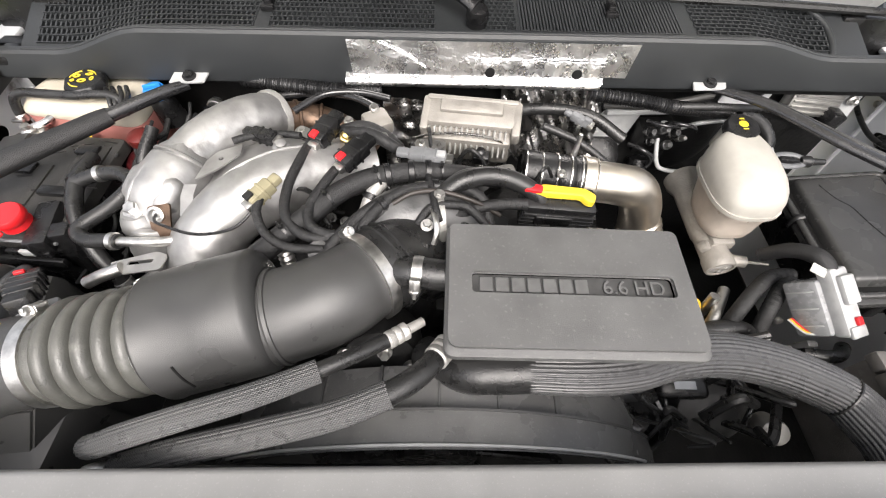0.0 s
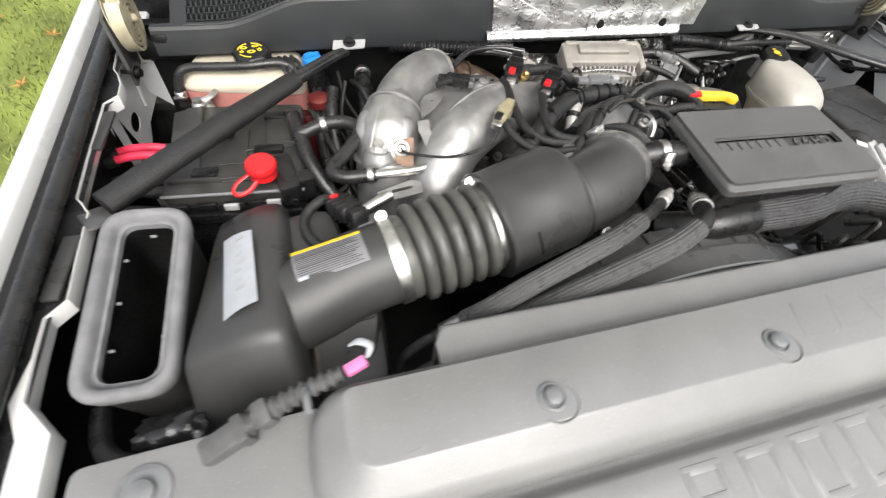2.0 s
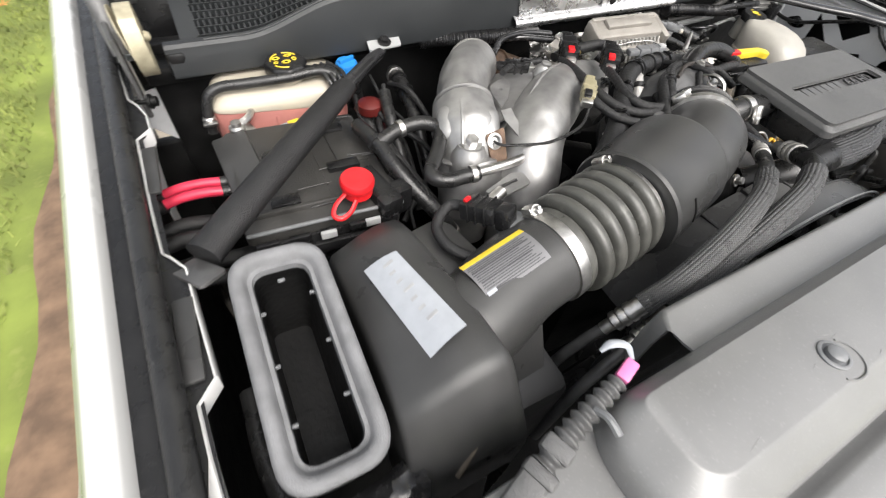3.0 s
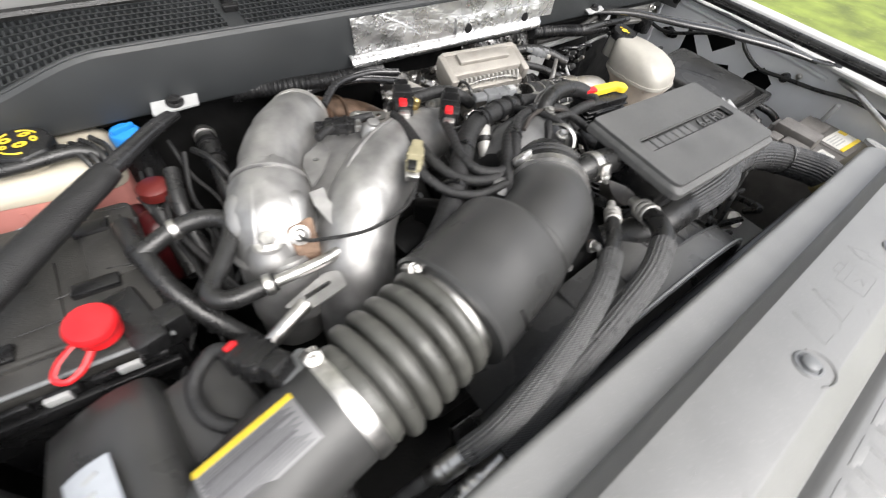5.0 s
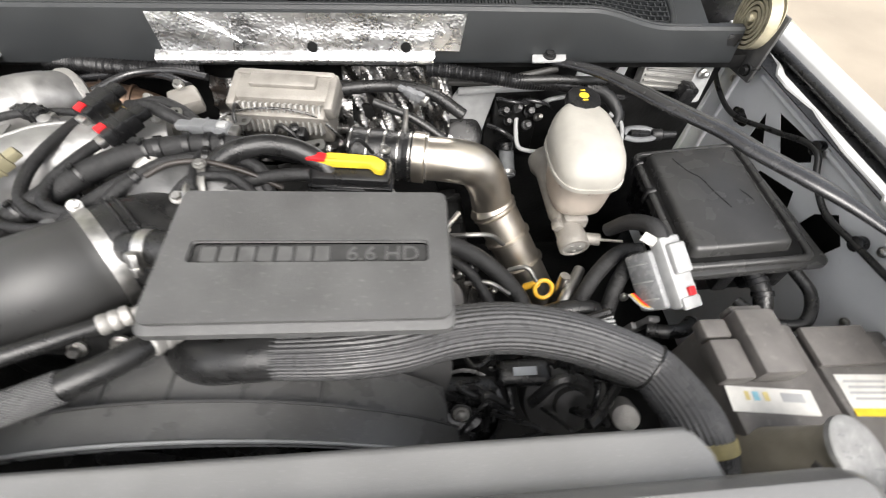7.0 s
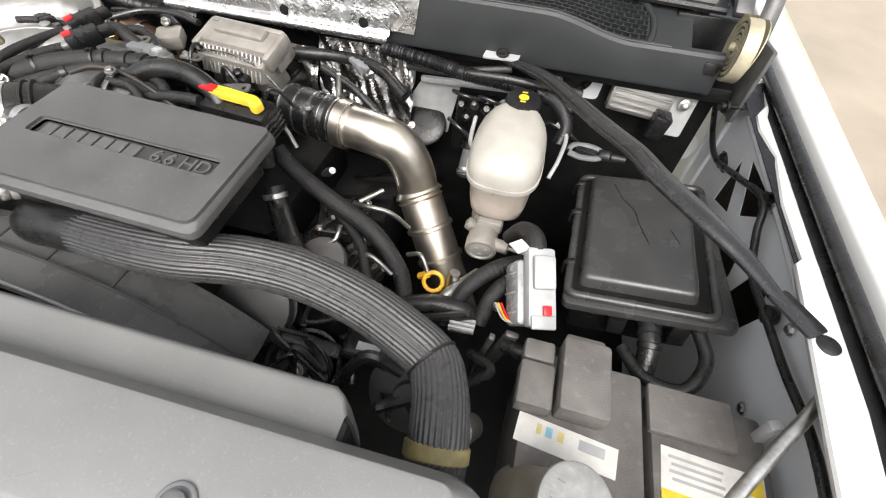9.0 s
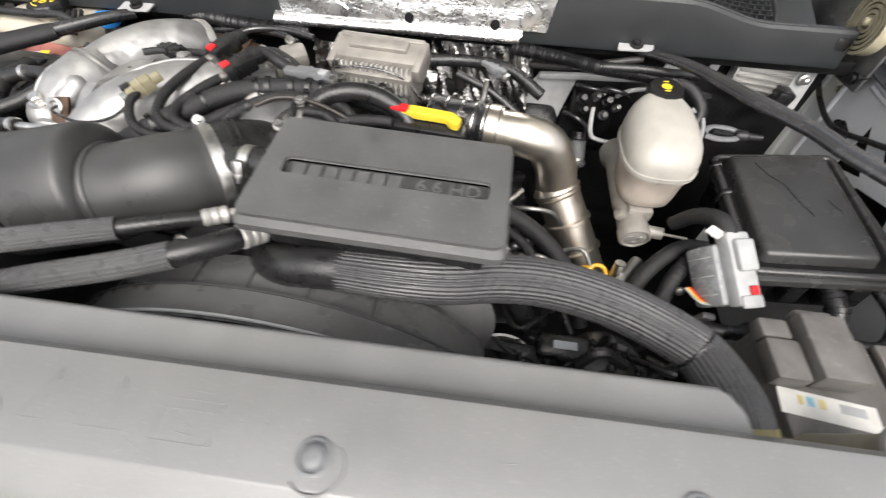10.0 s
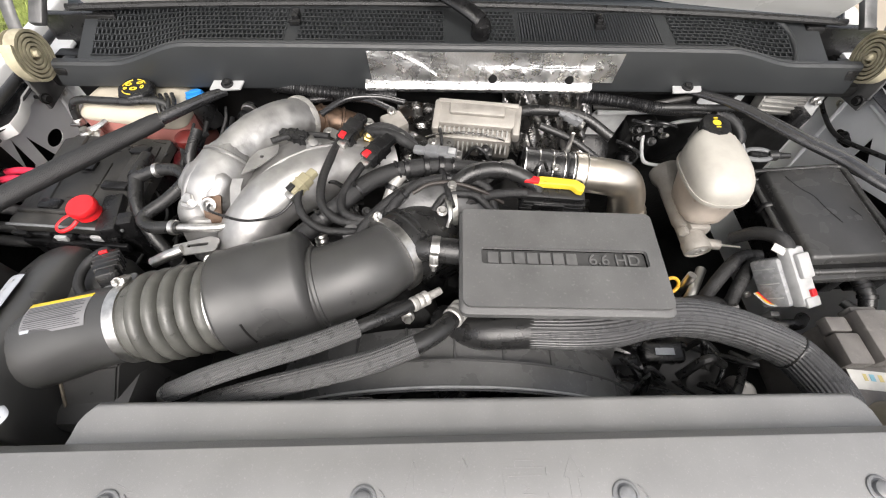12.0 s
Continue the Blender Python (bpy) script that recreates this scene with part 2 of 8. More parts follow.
def sweep(bm, pts, rad, n=14, sub=6, flutes=0, amp=0.0, ripple=0.0, pitch=0.01, flat=1.0, up=(0, 0, 1), cap=True, twist=0.0):
    """A round, fluted or ribbed tube along a smooth line. rad: one radius, or one a point."""
    line = catmull(pts, sub)
    rads = rad if isinstance(rad, (list, tuple)) else [rad] * len(pts)
    uv = bm.loops.layers.uv.get("length") or bm.loops.layers.uv.new("length")
    rings, lens, far = [], [], 0.0
    side = None
    for k, (p, t) in enumerate(line):
        d = (line[min(k + 1, len(line) - 1)][0] - line[max(k - 1, 0)][0]).normalized()
        if side is None:
            side = d.cross(Vector(up))
            if side.length < 0.05:
                side = d.cross(Vector((1, 0.2, 0)))
        side = (side - d * side.dot(d)).normalized()
        over = side.cross(d)
        if k:
            far += (p - line[k - 1][0]).length
        i = min(int(t), len(rads) - 2)
        r = rads[i] + (rads[i + 1] - rads[i]) * (t - i)
        r += ripple * math.cos(2 * math.pi * far / pitch)
        ring = []
        for j in range(n):
            a = 2 * math.pi * j / n + twist * far
            q = r + (amp * (2 * abs(math.cos(flutes * math.pi * j / n)) - 1.3) if flutes else 0)
            ring.append(bm.verts.new(p + side * (math.cos(a) * q) + over * (math.sin(a) * q * flat)))
        rings.append(ring)
        lens.append((far, r))
    for k in range(len(rings) - 1):
        for j in range(n):
            j2 = (j + 1) % n
            f = bm.faces.new((rings[k][j], rings[k + 1][j], rings[k + 1][j2], rings[k][j2]))
            f.smooth = True
            for loop, (kk, jj) in zip(f.loops, ((k, j), (k + 1, j), (k + 1, j + 1), (k, j + 1))):
                loop[uv].uv = (lens[kk][0], jj / n * 2 * math.pi * lens[kk][1])
    if cap:
        bm.faces.new(rings[0])
        bm.faces.new(rings[-1][::-1])
    return bm


def lathe(bm, prof, base, axis=(0, 0, 1), n=32, lobes=0, lobe=0.0):
    """A turned body: prof is (radius, height) from the bottom up, about axis from base."""
    ax = Vector(axis).normalized()
    s = ax.orthogonal().normalized()
    o = ax.cross(s)
    rings = []
    for r, h in prof:
        ring = []
        for j in range(n):
            a = 2 * math.pi * j / n
            q = r * (1 + (lobe * max(math.cos(lobes * a), -0.3) if lobes else 0))
            ring.append(bm.verts.new(Vector(base) + ax * h + s * (math.cos(a) * q) + o * (math.sin(a) * q)))
        rings.append(ring)
    for k in range(len(rings) - 1):
        for j in range(n):
            j2 = (j + 1) % n
            bm.faces.new((rings[k][j], rings[k][j2], rings[k + 1][j2], rings[k + 1][j])).smooth = True
    bm.faces.new(rings[0][::-1])
    bm.faces.new(rings[-1])
    return bm


def rbox(bm, size, m, bevel=0.003, seg=2, taper=1.0):
    """A box with rounded edges; its middle is at the pose m. taper: the top's size against the bottom's."""
    if not isinstance(m, Matrix):
        m = pose(*m)
    tmp = bmesh.new()
    bmesh.ops.create_cube(tmp, size=1.0)
    for v in tmp.verts:
        k = taper if v.co.z > 0 else 1.0
        v.co = Vector((v.co.x * size[0] * k, v.co.y * size[1] * k, v.co.z * size[2]))
    if bevel:
        bmesh.ops.bevel(tmp, geom=tmp.edges[:], offset=min(bevel, 0.45 * min(size)), segments=seg, profile=0.5, affect="EDGES")
    graft(bm, tmp, m)
    return bm


def graft(bm, tmp, m=None):
    vs = {}
    for v in tmp.verts:
        vs[v] = bm.verts.new(m @ v.co if m else v.co)
    for f in tmp.faces:
        g = bm.faces.new([vs[v] for v in f.verts])
        g.smooth = f.smooth
    tmp.free()


def rounded(pts, r, seg=4):
    """An outline with its corners rounded. r: one radius, or one a corner."""
    out, n = [], len(pts)
    rs = r if isinstance(r, (list, tuple)) else [r] * n
    for i in range(n):
        p, a, b = Vector(pts[i]), Vector(pts[i - 1]), Vector(pts[(i + 1) % n])
        rr = min(rs[i], 0.45 * (a - p).length, 0.45 * (b - p).length)
        if rr < 1e-5:
            out.append(tuple(p))
            continue
        u, w = (a - p).normalized() * rr, (b - p).normalized() * rr
        for k in range(seg + 1):
            t = k / seg
            out.append(tuple((p + u) * (1 - t) ** 2 + 2 * t * (1 - t) * p + (p + w) * t * t))
    return out


def prism(bm, outline, z0, z1, m=None, bevel=0.0, seg=2, shrink=0.0):
    """An upright plate of any outline with a rounded upper rim. shrink: how far the top is drawn in."""
    tmp = bmesh.new()
    c = sum((Vector((*p, 0)) for p in outline), Vector()) / len(outline)
    lo = [tmp.verts.new((x, y, z0)) for x, y in outline]
    hi = []
    for x, y in outline:
        v = Vector((x, y, 0))
        w = v + (c - v).normalized() * shrink
        hi.append(tmp.verts.new((w.x, w.y, z1)))
    n = len(lo)
    for i in range(n):
        tmp.faces.new((lo[i], lo[(i + 1) % n], hi[(i + 1) % n], hi[i]))
    tmp.faces.new(lo[::-1])
    top = tmp.faces.new(hi)
    bmesh.ops.recalc_face_normals(tmp, faces=tmp.faces[:])
    if bevel:
        bmesh.ops.bevel(tmp, geom=list(top.edges), offset=bevel, segments=seg, profile=0.5, affect="EDGES")
    graft(bm, tmp, m)
    return bm


def plate(bm, outline, holes, thick, m):
    """A flat sheet with holes through it, in its own xy plane, thick along z."""
    tmp = bmesh.new()
    for loop in (outline, *holes):
        vs = [tmp.verts.new((x, y, 0)) for x, y in loop]
        for i in range(len(vs)):
            tmp.edges.new((vs[i - 1], vs[i]))
    bmesh.ops.triangle_fill(tmp, edges=tmp.edges[:], use_beauty=True)
    bmesh.ops.recalc_face_normals(tmp, faces=tmp.faces[:])
    bmesh.ops.solidify(tmp, geom=tmp.faces[:], thickness=thick)
    graft(bm, tmp, m)
    return bm


def loft(bm, rows, closed=False, smooth=True):
    grid = [[bm.verts.new(p) for p in row] for row in rows]
    for a, b in zip(grid, grid[1:]):
        n = len(a)
        for j in range(n if closed else n - 1):
            bm.faces.new((a[j], a[(j + 1) % n], b[(j + 1) % n], b[j])).smooth = smooth
    return grid


def thicken(bm, d):
    bmesh.ops.recalc_face_normals(bm, faces=bm.faces[:])
    bmesh.ops.solidify(bm, geom=bm.faces[:], thickness=d)
    return bm


def ellipse(cx, cy, a, b, n=20, turn=0.0):
    c, s = math.cos(turn), math.sin(turn)
    return [(cx + a * math.cos(2 * math.pi * i / n) * c - b * math.sin(2 * math.pi * i / n) * s,
             cy + a * math.cos(2 * math.pi * i / n) * s + b * math.sin(2 * math.pi * i / n) * c) for i in range(n)]


def aim(p, x, y):
    """The pose at p whose own x and y lie along the given directions."""
    x = Vector(x).normalized()
    z = x.cross(Vector(y)).normalized()
    y = z.cross(x)
    m = Matrix((x, y, z)).transposed().to_4x4()
    m.translation = p
    return m


def mesh_of(name, bm, mat, angle=40):
    bmesh.ops.recalc_face_normals(bm, faces=bm.faces[:])
    for f in bm.faces:
        f.smooth = True
    me = bpy.data.meshes.new(name)
    bm.to_mesh(me)
    bm.free()
    me.set_sharp_from_angle(angle=radians(angle))
    me.materials.append(mat)
    return me


def part(name, bm, mat, parent, label="", angle=40):
    ob = new(name, mesh_of(name, bm, mat, angle))
    ob.parent = parent
    ob.matrix_parent_inverse = Matrix.Translation(parent.location).inverted() if parent.type == "EMPTY" else Matrix()
    if label:
        ob["label"] = label
    return ob


def thing(name, at, label, category, group="", kind=""):
    ob = new(name)
    ob.location = at
    ob.empty_display_size = 0.05
    return tagged(ob, label, category, group, kind)


def solo(name, bm, mat, label, category, group="", kind="", angle=40):
    return tagged(new(name, mesh_of(name, bm, mat, angle)), label, category, group, kind)


def crumple(bm, amount, scale, seed=0.0):
    """Dents and creases pressed into thin sheet metal."""
    bm.normal_update()
    for v in bm.verts:
        p = v.co * scale
        fold = abs(noise.noise((p.x + seed, p.y, p.z))) + 0.45 * abs(noise.noise((p.x * 2.3, p.y * 2.3 + seed, p.z * 2.3)))
        v.co += v.normal * amount * (fold - 0.35)
    return bm


def hex_bolt(bm, at, axis, r=0.006, h=0.005, flange=1.5):
    lathe(bm, [(r * flange, 0), (r * flange, h * 0.3)], at, axis, 14)
    lathe(bm, [(r, h * 0.3), (r, h * 0.9), (r * 0.85, h)], at, axis, 6)


def letters(bm, text, m, size, depth):
    """Raised writing, from Blender's own font, standing on the plane of m."""
    cu = bpy.data.curves.new("writing", "FONT")
    cu.body, cu.size, cu.extrude, cu.align_x, cu.align_y = text, size, depth / 2, "CENTER", "CENTER"
    ob = bpy.data.objects.new("writing", cu)
    me = bpy.data.meshes.new_from_object(ob)
    me.transform(m)
    bm.from_mesh(me)
    bpy.data.objects.remove(ob)
    bpy.data.curves.remove(cu)
    bpy.data.meshes.remove(me)
    return bm


B = bmesh.new

# ---- ground: lawn to the horizon, the drive under the truck ----
GRASS = material("mown_lawn", (0.16, 0.20, 0.04), 0.9, 0, 0.4, 2.2, 1.0, 60, 0.5, 9, (0.30, 0.31, 0.10))
CONCRETE = material("sandy_concrete", (0.33, 0.285, 0.225), 0.85, 0, 0.12, 1.5, 0.5, 80, 0.3, 20, (0.36, 0.31, 0.24))
SOIL = material("bare_soil_edge", (0.17, 0.11, 0.07), 0.95, 0, 0.35, 9, 1.0, 60)
LEAF = material("fallen_leaf", (0.42, 0.19, 0.05), 0.7, 0, 0.4, 30, 0.3, 120)
BLADE = material("grass_blades", (0.19, 0.22, 0.05), 0.75, 0, 0.5, 3, 0, 60)

bm = B()
loft(bm, [[(x, y, 0.0) for x in (-900, -40, -8, 8, 40, 900)] for y in (-900, -40, -8, 12, 60, 900)])
solo("ground", bm, GRASS, "green mown lawn with dry patches and fallen leaves", "lawn", kind="structure")
bm = B()
loft(bm, [[(x, y, 0.02) for x in (-1.62, -1.55, 2.0, 5.9, 5.95)] for y in (-14, -4, 0, 4, 14)])
thicken(bm, 0.02)
solo("pavement", bm, CONCRETE, "pale sandy concrete drive under the truck", "drive", kind="structure")
bm = B()
loft(bm, [[(x + 0.03 * math.sin(y * 5 + x * 3), y, 0.03 if x == -1.74 else 0.012) for x in (-1.8, -1.74, -1.6)] for y in np.linspace(-6, 8, 60)])
solo("soil_edge", bm, SOIL, "strip of bare brown soil between lawn and drive", "soil", kind="structure")

# tufts on the lawn beside the truck
random.seed(4)
verts, faces = [], []
for i in range(26000):
    x, y = random.uniform(-4.6, -1.9), random.uniform(-0.4, 7.5)
    h, a, w = random.uniform(0.02, 0.055), random.uniform(0, 6.3), random.uniform(0.003, 0.006)
    dx, dy = math.cos(a), math.sin(a)
    lean = random.uniform(0.01, 0.05)
    k = len(verts)
    verts += [(x - dy * w, y + dx * w, 0), (x + dy * w, y - dx * w, 0), (x + dx * lean, y + dy * lean, h)]
    faces.append((k, k + 1, k + 2))
me = bpy.data.meshes.new("grass")
me.from_pydata(verts, [], faces)
me.materials.append(BLADE)
tagged(new("grass", me), "short green grass blades on the lawn", "grass", kind="stuff")
bm = B()
for i in range(5):
    a0 = 2 * math.pi * i / 5 + 0.3
    q = [(0, 0, 0), (0.028 * math.cos(a0 - 0.35), 0.028 * math.sin(a0 - 0.35), 0.006), (0.06 * math.cos(a0), 0.06 * math.sin(a0), 0.016),
         (0.028 * math.cos(a0 + 0.35), 0.028 * math.sin(a0 + 0.35), 0.006)]
    bm.faces.new([bm.verts.new(p) for p in q])
thicken(bm, 0.0015)
leaf = solo("fallen_leaf", bm, LEAF, "dry orange-brown leaf lying on the grass", "leaf", "fallen leaves")
leaf.location = (-2.95, 3.9, 0.035)
for i in range(48):
    p = (random.uniform(-4.4, -2.0), random.uniform(0.3, 7.0), 0.035)
    copy_thing(leaf, pose(*p, random.uniform(-20, 20), random.uniform(-20, 20), random.uniform(0, 360)))

# ---- fenders: white outer skin, black hood seal, inner flange with a jagged edge, grey apron ----
def fender(side):
    s = side
    cx = 0.04
    def X(v):
        return cx + s * v
    def inner(y):  # where the white skin ends inwards
        return 0.975 + 0.053 * y if s < 0 else 0.987 + 0.012 * y
    def outer(y):
        return 1.012 + 0.06 * y if s < 0 else 1.035 + 0.045 * y
    def rise(y):
        return 0.02 * (y - 0.3)
    f = thing("fender", (X(1.0), 0.4, 0.6), "white painted front fender with black hood seal and grey inner apron", "fender", "front fenders")
    ys = list(np.linspace(-0.25, 1.35, 18))
    bm = B()
    rows = []
    for y in ys:
        o, n = outer(y), inner(y)
        prof = [(o + 0.012, 0.62), (o + 0.022, 0.9), (o + 0.02, 1.13), (o + 0.011, 1.222), (o, 1.266), (o - 0.012, 1.284), ((o + n) / 2, 1.294), (n + 0.004, 1.293), (n, 1.287), (n - 0.002, 1.255)]
        rows.append([(X(a), y, z + rise(y) * (z > 1.1)) for a, z in prof])
    loft(bm, rows)
    part("outer_skin", thicken(bm, 0.0015), WHITE, f, "glossy white painted skin", 60)
    bm = B()
    sweep(bm, [(X(inner(y) - (0.036 if s < 0 else 0.018)), y, 1.279 + rise(y)) for y in ys], 0.0125 if s < 0 else 0.010, 14, 2, flat=0.8)
    part("hood_seal", bm, RUBBER, f, "black rubber hood seal")
    bm = B()
    loft(bm, [[(X(inner(y) + 0.004), y, 1.268 + rise(y)), (X(inner(y) - 0.024), y, 1.268 + rise(y)), (X(inner(y) - 0.032), y, 1.262 + rise(y)), (X(inner(y) - 0.055), y, 1.258 + rise(y))] for y in ys])
    part("gutter", thicken(bm, 0.002), BLACK, f)
    # inner flange: dark panel ending in a stepped, pale painted edge
    if s < 0:
        edge = [(-0.24, 0.872), (0.048, 0.891), (0.071, 0.892), (0.11, 0.926), (0.159, 0.931), (0.209, 0.934), (0.23, 0.916), (0.328, 0.923), (0.371, 0.925), (0.391, 0.937), (0.402, 0.946), (0.484, 0.952), (0.629, 0.959), (0.65, 0.941), (0.686, 0.943), (0.717, 0.953), (0.737, 0.964), (0.836, 0.974), (1.089, 0.991)]
    else:
        edge = [(-0.25, 0.885), (0.1, 0.905), (0.26, 0.92), (0.32, 0.926), (0.41, 0.934), (0.42, 0.943), (0.52, 0.943), (0.615, 0.954), (0.63, 0.957), (0.70, 0.946), (0.742, 0.949), (0.773, 0.966), (0.88, 0.974), (1.1, 0.985)]
    def rim(y):  # how wide the pale part of the flange is
        if s > 0:
            return max(inner(y) - 0.03 - 0.945, 0.012) if y > 0.415 else 0.04
        return 0.002 if y > 0.118 else 0.03
    bm = B()
    loft(bm, [[(X(inner(y) - 0.05), y, 1.259 + rise(y)), (X(min(e + rim(y), inner(y) - 0.052)), y, 1.257 + rise(y))] for y, e in edge], smooth=False)
    fl = part("inner_flange", thicken(bm, 0.002), BLACK, f)
    bm = B()
    loft(bm, [[(X(min(e + rim(y) + 0.001, inner(y) - (0.04 if s < 0 else 0.026))), y, 1.261 + rise(y)), (X(e + 0.001), y, 1.262 + rise(y)), (X(e), y, 1.260 + rise(y)), (X(e + 0.002), y, (1.236 if s < 0 else 1.254) + rise(y))] for y, e in edge], smooth=False)
    part("flange_edge", thicken(bm, 0.0015), WHITE, fl, "pale painted raw edge")
    if s < 0:
        for y0 in (0.28, 0.56):
            bm = B()
            rbox(bm, (0.02, 0.10, 0.006), (X(inner(y0) - 0.055), y0, 1.262), 0.002)
            part("pocket", bm, SATIN, fl)
    else:
        bm = B()
        lathe(bm, [(0.012, 0), (0.012, 0.003), (0.008, 0.005)], (X(0.94), 0.30, 1.262), (0, 0, 1), 18)
        part("grommet", bm, BLACK, fl, "black rubber grommet")
    # apron: upright sheet with holes
    prof = [(-0.35, 0.62), (-0.35, 1.245), (0.36, 1.252), (0.62, 1.258), (0.72, 1.262), (0.95, 1.275), (1.02, 1.2), (1.02, 0.62)]
    holes = [ellipse(0.771, 1.154, 0.031, 0.015), [(0.714, 1.105), (0.717, 1.203), (0.647, 1.132)], [(0.612, 1.159), (0.689, 1.222), (0.585, 1.228), (0.562, 1.204)],
             [(0.525, 1.02), (0.665, 1.045), (0.635, 1.118), (0.545, 1.146), (0.522, 1.103)], [(0.425, 1.075), (0.497, 1.08), (0.484, 1.150), (0.452, 1.183), (0.408, 1.152)]]
    AV = 0.985 if s < 0 else 0.96
    if s < 0:
        prof = [(0.60, 0.98), (0.60, 1.10), (0.635, 1.258), (0.72, 1.262), (0.95, 1.275), (1.02, 1.2), (1.02, 1.12), (0.80, 1.11), (0.74, 1.07), (0.70, 0.98)]
        holes = [ellipse(0.742, 1.152, 0.026, 0.017), [(0.675, 1.075), (0.714, 1.115), (0.688, 1.202)], [(0.617, 1.125), (0.655, 1.150), (0.657, 1.222)]]
        bm = B()
        loft(bm, [[(X(0.975), y, 0.6), (X(0.975), y, 1.235)] for y in (-0.3, 0.2, 0.62)])
        part("front_liner", thicken(bm, 0.004), DARK, f, "black plastic liner beside the battery")
    bm = B()
    plate(bm, prof, holes, 0.002, aim((X(AV), 0, 0), (0, 1, 0), (0, 0, 1)))
    ap = part("apron", bm, GREYPAINT, f, "grey painted inner apron with cut-outs")
    for pts in ([(X(AV - 0.001), y, 1.14 if s < 0 else 0.8), (X(AV - 0.001), y + 0.01, 1.18 if s < 0 else 1.0), (X(AV - 0.001), y + 0.02, 1.22)] for y in (0.82, 0.88)):
        bm = B()
        sweep(bm, pts, 0.006, 8, 4)
        part("pressed_rib", bm, GREYPAINT, ap)
    if s > 0:
        bm = B()
        sweep(bm, [(X(AV - 0.001), 0.30, 1.22), (X(AV - 0.001), 0.5, 1.235), (X(AV - 0.001), 0.78, 1.245)], 0.006, 8, 4)
        part("pressed_rib", bm, GREYPAINT, ap)
    for y, z in ((0.36, 1.2), (0.3, 1.08), (0.85, 1.2), (0.55, 1.235))[2 * (s < 0):3 + (s > 0)]:
        bm = B()
        hex_bolt(bm, (X(AV - 0.002), y, z), (-s, 0, 0), 0.006, 0.006)
        part("bolt", bm, ZINC, ap)
    bm = B()
    loft(bm, [[(X(1.02), y, 0.5), (X(1.02), y, 1.235)] for y in (-0.3, 0.4, 1.1)])
    part("liner", thicken(bm, 0.004), DARK, f, "black wheel-arch liner")
    bm = B()
    rbox(bm, (0.05, 0.16, 0.012), (X(0.955), 0.93, 1.285, 4, 0, 0), 0.004)
    part("hinge_pillar", bm, GREYPAINT, f)
    bm = B()
    rbox(bm, (0.17, 0.02, 0.17), (X(0.885), 0.935, 1.265), 0.004)
    part("cowl_end_panel", bm, BLACK, f)
    return f


fender(-1)
fender(1)

# ---- cowl: plastic panel with a stepped lip, grilles, windscreen, wiper ----
def cowl_top(x):
    """Height of the lip: high in the middle, lower towards the ends."""
    if x < 0:
        t = min(max((x + 0.735) / 0.185, 0), 1)
        lo = 1.318
    else:
        t = min(max((0.765 - x) / 0.165, 0), 1)
        lo = 1.333
    t = t * t * (3 - 2 * t)
    return lo + (1.366 - lo) * t - 0.006 * (abs(x) / 0.9) ** 2 * t


def cowl_y(x):
    return 0.795 + 0.012 * max(x, 0) / 0.9 - 0.004 * (x / 0.9) ** 2


cowl = thing("cowl_panel", (0.03, 0.85, 1.25), "black plastic cowl panel with raised lip and grilles below the glass", "cowl panel")
xs = sorted(set(np.round(np.concatenate([np.linspace(-0.855, 0.915, 60), np.linspace(-0.75, -0.53, 14), np.linspace(0.58, 0.79, 14)]), 4)))
bm = B()
rows = []
for x in xs:
    zt, y = cowl_top(x), cowl_y(x)
    rows.append([(x, y + 0.03, 1.268), (x, y - 0.012, 1.268), (x, y - 0.014, 1.274), (x, y - 0.006, zt - 0.012), (x, y - 0.005, zt - 0.005), (x, y, zt), (x, y + 0.012, zt + 0.001), (x, y + 0.018, zt - 0.004),
                 (x, y + 0.022, zt - 0.018), (x, y + 0.034, zt - 0.022)])
loft(bm, rows)
part("lip", thicken(bm, 0.003), COWL, cowl, "", 35)
bm = B()
sweep(bm, [(x, cowl_y(x) + 0.004, cowl_top(x) + 0.0008) for x in xs[2:-2:2]], 0.0026, 8, 2)
part("lip_ridge", bm, COWL, cowl)
bm = B()
sweep(bm, [(x, cowl_y(x) + 0.027, cowl_top(x) - 0.018) for x in xs[2:-2:2]], 0.0035, 8, 2)
part("lip_ridge", bm, COWL, cowl)
# panel that carries the grilles
def deck(x, k):
    """A place on the sloping deck behind the lip, k from the lip (0) to the glass (1)."""
    y = cowl_y(x) + 0.030 + k * 0.145
    return Vector((x, y, cowl_top(x) - 0.02 + k * (1.358 - cowl_top(x) + 0.02)))


# x from, x to, rows of slots, pitch along x; one row means tall upright slats
SECTIONS = ((-0.80, -0.365, 7, 0.0095), (-0.335, -0.015, 7, 0.0095), (0.075, 0.145, 8, 0.0095), (0.155, 0.475, 1, 0.0065), (0.505, 0.79, 9, 0.015))
for a, b in ((-0.83, -0.80), (-0.365, -0.335), (-0.015, 0.075), (0.145, 0.155), (0.475, 0.505), (0.79, 0.87)):
    bm = B()
    loft(bm, [[deck(x, k) for k in (0, 0.5, 1)] for x in np.linspace(a, b, 6)])
    part("deck", thicken(bm, 0.004), COWL, cowl)
for a, b, *_ in SECTIONS:
    for k0, k1 in ((0, 0.12), (0.88, 1)):
        bm = B()
        loft(bm, [[deck(x, k) for k in (k0, k1)] for x in np.linspace(a, b, 20)])
        part("deck", thicken(bm, 0.004), COWL, cowl)
DOWN = Vector((0, 0.004, -0.011))
